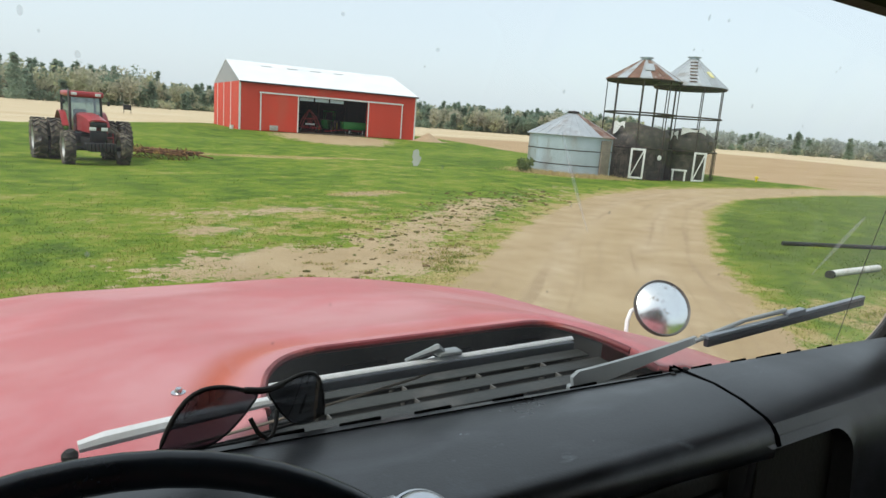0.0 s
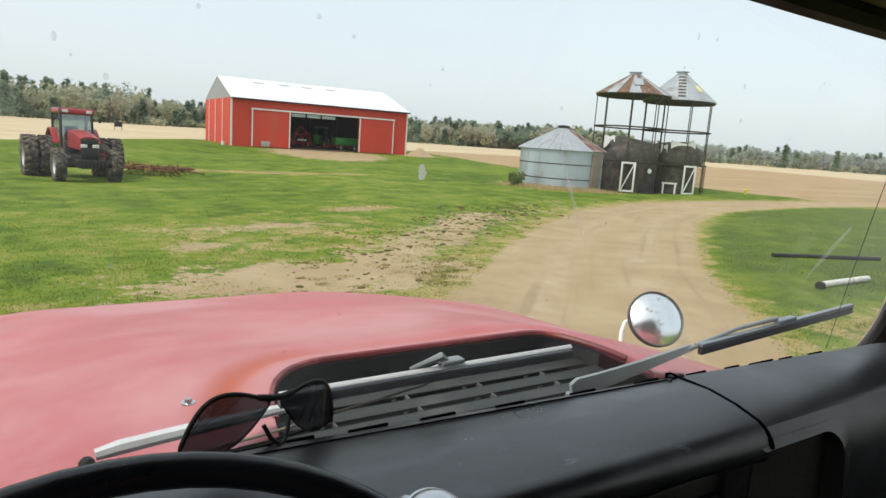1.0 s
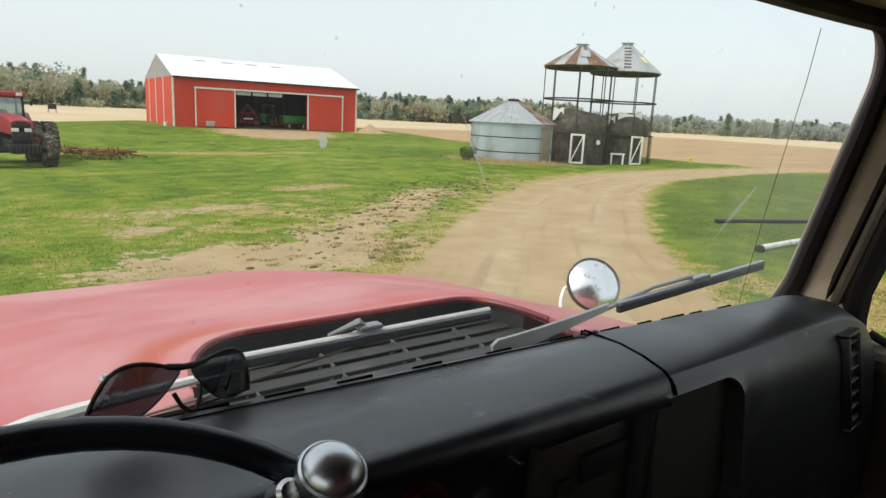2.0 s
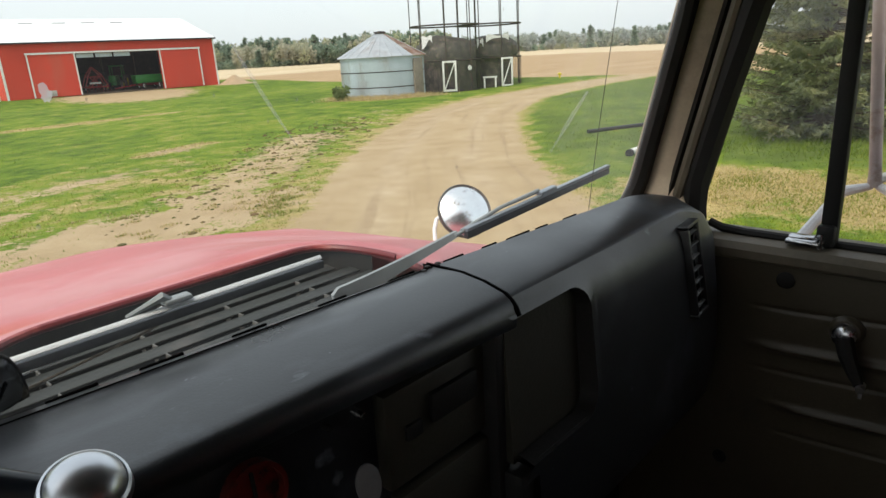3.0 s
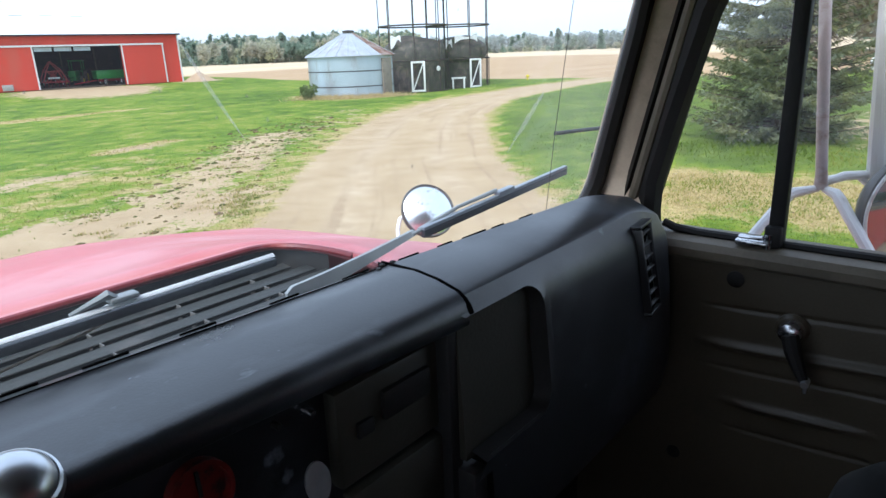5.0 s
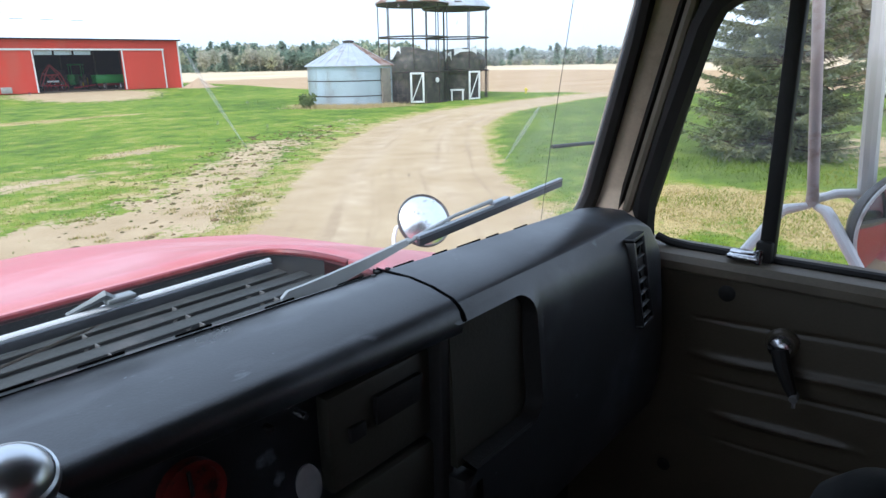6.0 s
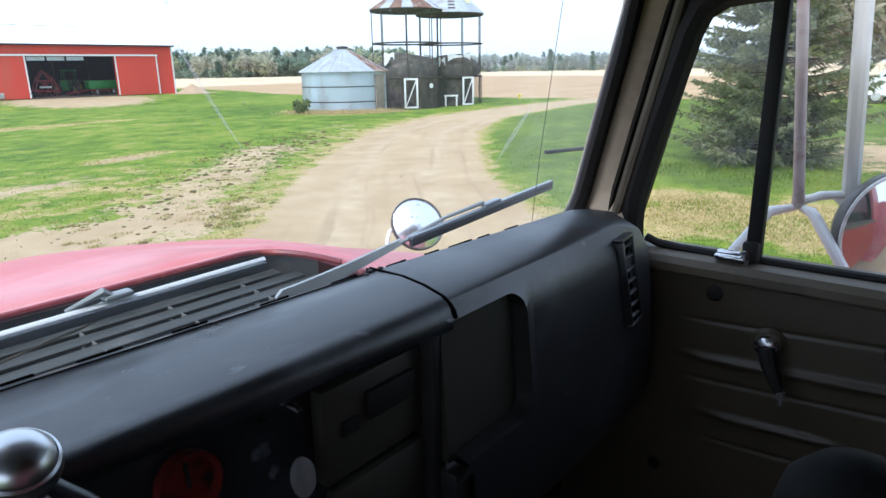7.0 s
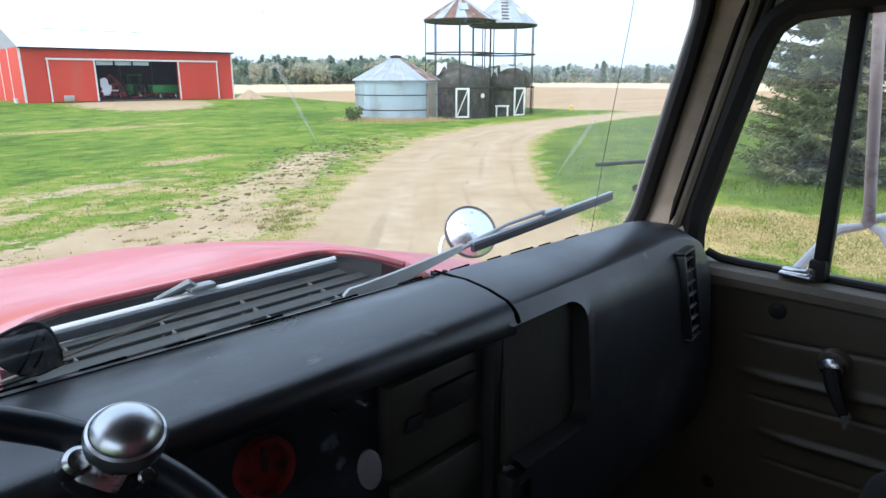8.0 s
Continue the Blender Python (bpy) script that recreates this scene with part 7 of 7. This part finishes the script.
def crib_extras():
    bm = bmesh.new()
    for k in range(7):
        rr = 2.0 - k * 0.24
        z = 5.60 + (2.25 - rr) * 0.877
        a = radians(222)
        m = Matrix.Translation((rr * math.cos(a), rr * math.sin(a), z - 0.05)) @ Matrix.Rotation(a, 4, "Z")
        box(bm, (-0.02, -0.22, 0), (0.06, 0.22, 0.04), 0, m)
    part("roof_ladder", bm, RUST, crib2, "rusty roof ladder rungs")
    bm = bmesh.new()
    a = radians(268)
    m = Matrix.Translation((1.45 * math.cos(a), 1.45 * math.sin(a), 6.24)) @ Matrix.Rotation(a, 4, "Z") @ pose(0, 0, 0, 0, 41, 0)
    box(bm, (-0.36, -0.18, 0), (0.20, 0.18, 0.04), 0.02, m)
    part("roof_patch", bm, FADED_YELLOW, crib2, "faded yellow roof hatch")
    bm = bmesh.new()
    a = radians(232)
    m = Matrix.Translation((1.2 * math.cos(a), 1.2 * math.sin(a), 6.33)) @ Matrix.Rotation(a, 4, "Z") @ pose(0, 0, 0, 0, 33, 0)
    box(bm, (-0.40, -0.28, 0), (0.40, 0.28, 0.05), 0.02, m)
    part("roof_patch", bm, CRIB_ROOF, crib, "pale roof hatch")
    bm = bmesh.new()
    a = radians(222)
    m = Matrix.Translation((2.2 * math.cos(a), 2.2 * math.sin(a), 0)) @ Matrix.Rotation(a, 4, "Z")
    box(bm, (0, -0.55, 0.45), (0.06, 0.35, 0.55), 0.005, m)
    for y in (-0.45, 0.25):
        box(bm, (0, y - 0.05, -0.22), (0.06, y + 0.05, 0.45), 0.005, m)
    part("white_rail", bm, WHITE_PAINT, crib2, "white wooden rail")
    bm = bmesh.new()
    lathe(bm, [(0, 0.03), (0.14, 0.03), (0.15, 0.0), (0, 0.0)], 16, axis_m((2.2 * math.cos(radians(262)), 2.2 * math.sin(radians(262)), 1.18), (math.cos(radians(262)), math.sin(radians(262)), 0)))
    part("round_plate", bm, WHITE_PAINT, crib, "small round white plate")


crib_extras()


# ---- spruce, van and small things ----
def build_spruce(x, y, height, spread, seed):
    rng = np.random.default_rng(seed)
    t = thing("spruce_tree", "dense dark green spruce tree with drooping limbs", "tree", (x, y, float(ground_z(x, y))))
    bm = bmesh.new()
    tube(bm, [(0, 0, -0.05), (0.02, 0.01, height * 0.4), (0, 0.03, height * 0.75), (0, 0, height)], [0.17, 0.12, 0.06, 0.01], 10)
    part("trunk", bm, BARK, t)
    bm = bmesh.new()
    v, f, fresh = [], [], []
    z, tier = 0.32, 0
    while z < height * 0.97:
        k = 1 - z / height
        tier += 1
        inner = tier % 2 == 0
        length = spread * (k ** 0.70) * (0.86 if z < 0.6 else 1) * (0.84 if inner else 1.06)
        nb = int(10 + 9 * k)
        off = rng.uniform(0, 6.28)
        for b in range(nb):
            a = off + 6.283 * b / nb + rng.normal(0, 0.16)
            ln = length * rng.uniform(0.62, 1.16)
            d = np.array([math.cos(a), math.sin(a), 0.0])
            side = np.array([-d[1], d[0], 0.0])
            z0 = z + rng.normal(0, 0.06)
            thin_side = d[1] < -0.15 and rng.random() < (0.62 if 2.3 < z < 6.0 else 0.25 if 1.5 < z else 0.0)
            droop = rng.uniform(0.10, 0.26)

            def axis(q):
                return d * ln * q + np.array([0, 0, z0 - droop * ln * q + (droop + 0.10) * ln * q * q])
            tube(bm, [axis(0), axis(0.5), axis(0.97)], [0.024 * (0.4 + k), 0.014 * (0.4 + k), 0.004], 4, cap=False)
            if thin_side or (z < 2.4 and rng.random() < 0.8):
                for _ in range(14 if thin_side else 4):
                    q = rng.uniform(0.15, 0.95 if thin_side else 0.6)
                    p = axis(q)
                    tube(bm, [p, p + d * 0.2 + side * rng.normal(0, 0.18) + np.array([0, 0, -rng.uniform(0.05, 0.25)])], [0.006, 0.002], 3, cap=False)
            for q in np.arange(0.82 if thin_side else 0.22, 1.0, 0.045 + 0.012 / max(ln, 0.3)):
                for sg in (-1, 1):
                    if rng.random() < 0.12:
                        continue
                    p = axis(q)
                    tl = (0.13 + 0.50 * ln * (1.05 - q) * min(1, 0.5 + q)) * rng.uniform(0.6, 1.15) * 0.75
                    dirv = d * rng.uniform(0.6, 1.0) + side * sg * rng.uniform(0.5, 1.0) + np.array([0, 0, rng.normal(-0.12, 0.15)])
                    dirv /= np.linalg.norm(dirv)
                    across = np.cross(dirv, [0, 0, 1])
                    across /= np.linalg.norm(across) + 1e-9
                    steps = max(2, int(tl / 0.075))
                    for w in range(steps):
                        o = p + dirv * tl * w / steps + np.array([0, 0, -0.10 * tl * (w / steps) ** 2])
                        new_growth = max(0.0, (w + 1) / steps - 0.45) * 1.1 * (0.35 + 0.65 * q) * rng.uniform(0.3, 1.2)
                        for sd in (-1, 1, 0):
                            e = o + dirv * 0.090 + across * sd * 0.062 + np.array([0, 0, rng.normal(0.0, 0.045)])
                            i = len(v)
                            wd = (across * 0.022 if sd == 0 else dirv * 0.030) * rng.uniform(0.7, 1.4) + np.array([0, 0, rng.normal(0, 0.016)])
                            v.extend([o + wd, o - wd, e])
                            f.append((i, i + 1, i + 2))
                            fresh.extend([new_growth * 0.7, new_growth * 0.7, min(1.0, new_growth * 1.2)])
        z += 0.25 + 0.07 * k
    part("limbs", bm, BARK, t, "grey brown limbs and dead twigs")
    me = bpy.data.meshes.new("crown")
    me.from_pydata([list(map(float, p)) for p in v], [], f)
    at = me.attributes.new("worn", "FLOAT", "POINT")
    at.data.foreach_set("value", np.array(fresh, np.float32))
    me.materials.append(NEEDLES)
    c = new("crown", me)
    c.parent = t
    c["label"] = "layered needle sprays with yellow green tips"
    return t


build_spruce(15.4, 3.55, 9.5, 2.15, 3)


def build_van():
    v = thing("van", "white cargo van parked on the grass", "van", pose(42.0, 5.2, float(ground_z(41, 3)), 0, 0, 0) @ Matrix.Scale(1.08, 4))
    bm = bmesh.new()
    prof = [(0.0, 0.35), (0.05, 0.85), (-0.35, 1.12), (-0.75, 1.25), (-1.55, 2.25), (-1.95, 2.48), (-5.4, 2.50), (-5.55, 2.3), (-5.6, 0.35)]
    prism(bm, [(-0.98, y, z) for y, z in prof], (1.96, 0, 0))
    bmesh.ops.bevel(bm, geom=list(bm.edges), offset=0.06, segments=2, affect="EDGES")
    part("body", bm, VAN_WHITE, v)
    bm = bmesh.new()
    prism(bm, [(-0.99, -1.0, 1.28), (-0.99, -1.9, 1.28), (-0.99, -1.95, 2.1), (-0.99, -1.62, 2.1)], (0.03, 0, 0))
    part("side_window", bm, DARK_GLASS, v)
    bm = bmesh.new()
    prism(bm, [(-0.85, -0.80, 1.33), (0.85, -0.80, 1.33), (0.80, -1.52, 2.24), (-0.80, -1.52, 2.24)], (0, 0.03, 0.02))
    part("windscreen", bm, DARK_GLASS, v)
    for y in (-2.2, -2.75):
        bm = bmesh.new()
        box(bm, (-1.0, y - 0.08, 1.08), (-0.975, y + 0.08, 1.16), 0.01)
        part("door_handle", bm, RUBBER, v)
    bm = bmesh.new()
    box(bm, (-1.0, -5.2, 0.42), (-0.96, -1.4, 0.58), 0.01)
    part("side_moulding", bm, TRACTOR_BLACK, v)
    for y in (-0.85, -4.4):
        for x in (-0.85, 0.85):
            bm = bmesh.new()
            m = axis_m((x, y, 0.35), (1, 0, 0))
            lathe(bm, [(0, -0.13), (0.2, -0.13), (0.33, -0.12), (0.35, -0.08), (0.35, 0.08), (0.33, 0.12), (0.2, 0.13), (0, 0.13)], 24, m)
            w = part("wheel", bm, TYRE, v)
            bm = bmesh.new()
            lathe(bm, [(0, -0.15), (0.19, -0.145), (0.21, -0.13), (0.21, 0.13), (0.19, 0.145), (0, 0.15)], 20, m)
            part("rim", bm, RIM_SILVER, w)


build_van()


def small_things():
    def lying(name, a, b, r, m, label, cat):
        bm = bmesh.new()
        mid = Vector(((a[0] + b[0]) / 2, (a[1] + b[1]) / 2, float(ground_z((a[0] + b[0]) / 2, (a[1] + b[1]) / 2)) + r * 0.9))
        tube(bm, [Vector((*a, mid.z)) - mid, Vector((*b, mid.z)) - mid], r, 12)
        ob = part(name, bm, m)
        ob.location = mid
        return tagged(ob, label, cat)
    p = lying("pipe", (11.30, 5.90), (13.15, 5.95), 0.06, WHITE_PIPE, "white plastic pipe lying on the lawn", "pipe")
    bm = bmesh.new()
    tube(bm, [(-0.928, -0.06, 0), (-1.02, -0.066, 0)], 0.075, 12)
    part("pipe_collar", bm, RUBBER, p, "black pipe collar")
    lying("pole", (13.9, 8.32), (16.6, 7.25), 0.05, TRACTOR_BLACK, "dark pole lying on the lawn", "pole")
    # dirt pile at the barn corner
    bm = bmesh.new()
    lathe(bm, [(0, 0.95), (0.3, 0.85), (0.9, 0.45), (1.5, 0.12), (1.9, -0.05)], 28)
    for q in bm.verts:
        q.co += Vector((0.15, 0.15, 0.08)) * noise.noise(q.co * 1.5)
    o = part("dirt_pile", bm, mat("sandy soil", (0.40, 0.29, 0.18), 0.95, 0, 0.15, 2, 0.4, 15))
    o.location = (39.6, 68.6, 0)
    tagged(o, "small heap of sandy soil by the barn", "dirt pile")
    # hydrant and white bits
    h = thing("hydrant", "small yellow hydrant post at the field edge", "hydrant", (39.3, 25.3, float(ground_z(39.3, 25.3))))
    bm = bmesh.new()
    lathe(bm, [(0.06, 0), (0.06, 0.20), (0.09, 0.22), (0.09, 0.32), (0.05, 0.37), (0, 0.38)], 14)
    part("post", bm, YELLOW_PAINT, h)
    bm = bmesh.new()
    tube(bm, [(0, -0.14, 0.27), (0, 0.14, 0.27)], 0.04, 8)
    part("nozzle", bm, YELLOW_PAINT, h)
    # white bucket at the barn's end wall
    b = thing("bucket", "small white plastic bucket by the barn wall", "bucket", (17.0, 71.6, float(ground_z(17.0, 71.6)) - 0.01))
    bm = bmesh.new()
    lathe(bm, [(0, 0.01), (0.17, 0.01), (0.19, 0.0), (0.22, 0.40), (0.235, 0.40), (0.235, 0.43), (0.21, 0.43), (0.18, 0.03), (0, 0.03)], 18)
    part("pail", bm, WHITE_PAINT, b)
    bm = bmesh.new()
    tube(bm, [(0.23 * math.cos(a), -0.10 * math.sin(a), 0.40 - 0.14 * math.sin(a)) for a in (math.pi * k / 10 for k in range(11))], 0.006, 5)
    part("bail_handle", bm, DARK_STEEL, b, "thin wire handle")
    # dark box on a stand in the field
    b = thing("hunting_blind", "dark box blind standing in the far field", "blind", (11.75, 117.6, 0))
    bm = bmesh.new()
    box(bm, (-0.55, -0.5, 0.55), (0.55, 0.5, 1.35), 0.05)
    part("cabin", bm, TRACTOR_BLACK, b)
    for sx in (-0.5, 0.5):
        for sy in (-0.5, 0.5):
            bm = bmesh.new()
            tube(bm, [(sx * 1.1, sy * 1.1, 0), (sx, sy * 0.9, 0.58)], 0.025, 6)
            part("leg", bm, DARK_STEEL, b)
    # shrub by the bin
    rng = np.random.default_rng(8)
    v, f = [], []
    for _ in range(7):
        o = rng.normal(0, 1, 3) * (0.17, 0.17, 0.15)
        foliage(v, f, rng, (o[0], o[1], 0.48 + o[2]), (0.26, 0.26, 0.30), 110, 1.0, 0.055)
    s = thing("shrub", "small green shrub beside the grain bin", "shrub", (21.75, 27.5, float(ground_z(21.75, 27.5))))
    me = bpy.data.meshes.new("leaves")
    me.from_pydata(v, [], f)
    me.materials.append(SHRUB_LEAF)
    o = new("leaves", me)
    o.parent = s
    bm = bmesh.new()
    for k in range(5):
        tube(bm, [(0, 0, 0), (0.1 * math.cos(k * 1.3), 0.1 * math.sin(k * 1.3), 0.3), (0.25 * math.cos(k * 1.3), 0.25 * math.sin(k * 1.3), 0.65)], [0.02, 0.014, 0.005], 5)
    part("stems", bm, BARK, s)


small_things()


def build_barn_machines():
    def place(x, y):
        return pose(17.55, 70.8, 0.04, 0, 0, -3.46) @ Matrix.Translation((x, y, 0))

    # low green wagon with a white wheel and a seed box
    g = thing("green_wagon", "low green farm wagon with white wheels inside the barn", "wagon", place(14.1, 3.2))
    for x in (-0.75, 0.95):
        for y in (-0.7, 0.7):
            wheel_parts(g, x, y, 0.34, 0.2, WHITE_PAINT, 12)
    bm = bmesh.new()
    box(bm, (-1.5, -0.65, 0.62), (1.7, 0.65, 0.72), 0.02)
    for y in (-0.68, 0.68):
        box(bm, (-1.5, y - 0.03, 0.70), (1.7, y + 0.03, 1.42), 0.015)
        box(bm, (-1.55, y - 0.05, 1.40), (1.75, y + 0.05, 1.48), 0.015)
        for x in (-1.4, -0.6, 0.2, 1.0, 1.6):
            box(bm, (x - 0.04, y - 0.05, 0.66), (x + 0.04, y + 0.05, 1.44), 0.01)
    for x in (-1.5, 1.7):
        box(bm, (x - 0.03, -0.65, 0.70), (x + 0.03, 0.65, 1.42), 0.015)
    part("box", bm, GREEN_PAINT, g)
    bm = bmesh.new()
    tube(bm, [(-0.75, -0.8, 0.36), (-0.75, 0.8, 0.36)], 0.05, 6)
    tube(bm, [(0.95, -0.8, 0.36), (0.95, 0.8, 0.36)], 0.05, 6)
    tube(bm, [(-1.4, 0, 0.5), (-3.6, 0, 0.22)], 0.06, 6)
    box(bm, (-1.2, -0.2, 0.36), (1.3, 0.2, 0.64), 0.02)
    part("drawbar", bm, TRACTOR_RED, g)
    # green tractor further in
    g = thing("green_tractor", "green tractor parked deep inside the dark barn", "tractor", place(12.6, 8.2) @ pose(0, 0, 0, 0, 0, 150))
    for x in (-0.85, 0.85):
        wheel_parts(g, x, 0, 0.8, 0.42, YELLOW_PAINT, 14)
        wheel_parts(g, x, 2.2, 0.5, 0.3, YELLOW_PAINT, 12, "front_wheel")
    bm = bmesh.new()
    box(bm, (-0.36, 0.4, 0.85), (0.36, 2.75, 1.55), 0.08)
    part("bonnet", bm, GREEN_PAINT, g)
    bm = bmesh.new()
    box(bm, (-0.6, -0.7, 1.4), (0.6, 0.4, 1.5), 0.03)
    box(bm, (-0.7, -0.8, 2.5), (0.7, 0.5, 2.65), 0.05)
    for x in (-0.6, 0.6):
        for y in (-0.7, 0.4):
            tube(bm, [(x, y, 0.9), (x, y, 2.55)], 0.04, 6)
    box(bm, (-0.3, -0.6, 0.5), (0.3, 2.4, 0.85), 0.03)
    part("cab", bm, GREEN_PAINT, g)
    # red folding implement with a peaked frame
    r = thing("red_implement", "red folding tillage implement with a peaked frame", "implement", place(9.0, 4.2))
    for x in (-0.9, 0.9):
        wheel_parts(r, x, 0.3, 0.42, 0.22, WHITE_PAINT, 10)
    bm = bmesh.new()
    for y in (-0.5, 0.5):
        tube(bm, [(-1.2, y, 0.55), (-0.75, y, 1.7), (-0.15, y * 0.4, 2.55), (0.55, y, 1.75), (1.05, y, 0.6)], 0.065, 6)
        tube(bm, [(-1.3, y, 0.55), (1.2, y, 0.5)], 0.075, 6)
        tube(bm, [(-0.8, y, 1.55), (0.6, y, 1.6)], 0.05, 6)
        tube(bm, [(-0.6, y, 0.6), (0.3, y, 1.6)], 0.045, 6)
        tube(bm, [(0.45, y, 0.6), (-0.4, y, 1.6)], 0.045, 6)
    for x, z in ((-1.2, 0.55), (-0.75, 1.7), (0.55, 1.75), (1.05, 0.6), (0, 0.52)):
        tube(bm, [(x, -0.6, z), (x, 0.6, z)], 0.05, 6)
    part("frame", bm, TRACTOR_RED, r)
    for k in range(8):
        bm = bmesh.new()
        x = -1.15 + k * 0.32
        tube(bm, [(x, -0.5, 0.55), (x, -0.72, 0.42), (x, -0.70, 0.16), (x, -0.55, 0.0)], 0.025, 5)
        part("tine", bm, TRACTOR_RED, r)
    bm = bmesh.new()
    box(bm, (-0.75, -0.66, 0.85), (0.35, -0.58, 1.02), 0.01)
    part("plate", bm, WHITE_PAINT, r, "pale metal plate")
    w = thing("wagon", "dark wagon stored at the back of the barn", "wagon", place(10.5, 10.6))
    for x, y in ((-1, -1.5), (1, -1.5), (-1, 1.5), (1, 1.5)):
        wheel_parts(w, x, y, 0.4, 0.22, RIM_SILVER, 10)
    bm = bmesh.new()
    box(bm, (-1.1, -2.2, 0.6), (1.1, 2.2, 2.0), 0.05)
    part("box", bm, DARK_STEEL, w)


build_barn_machines()
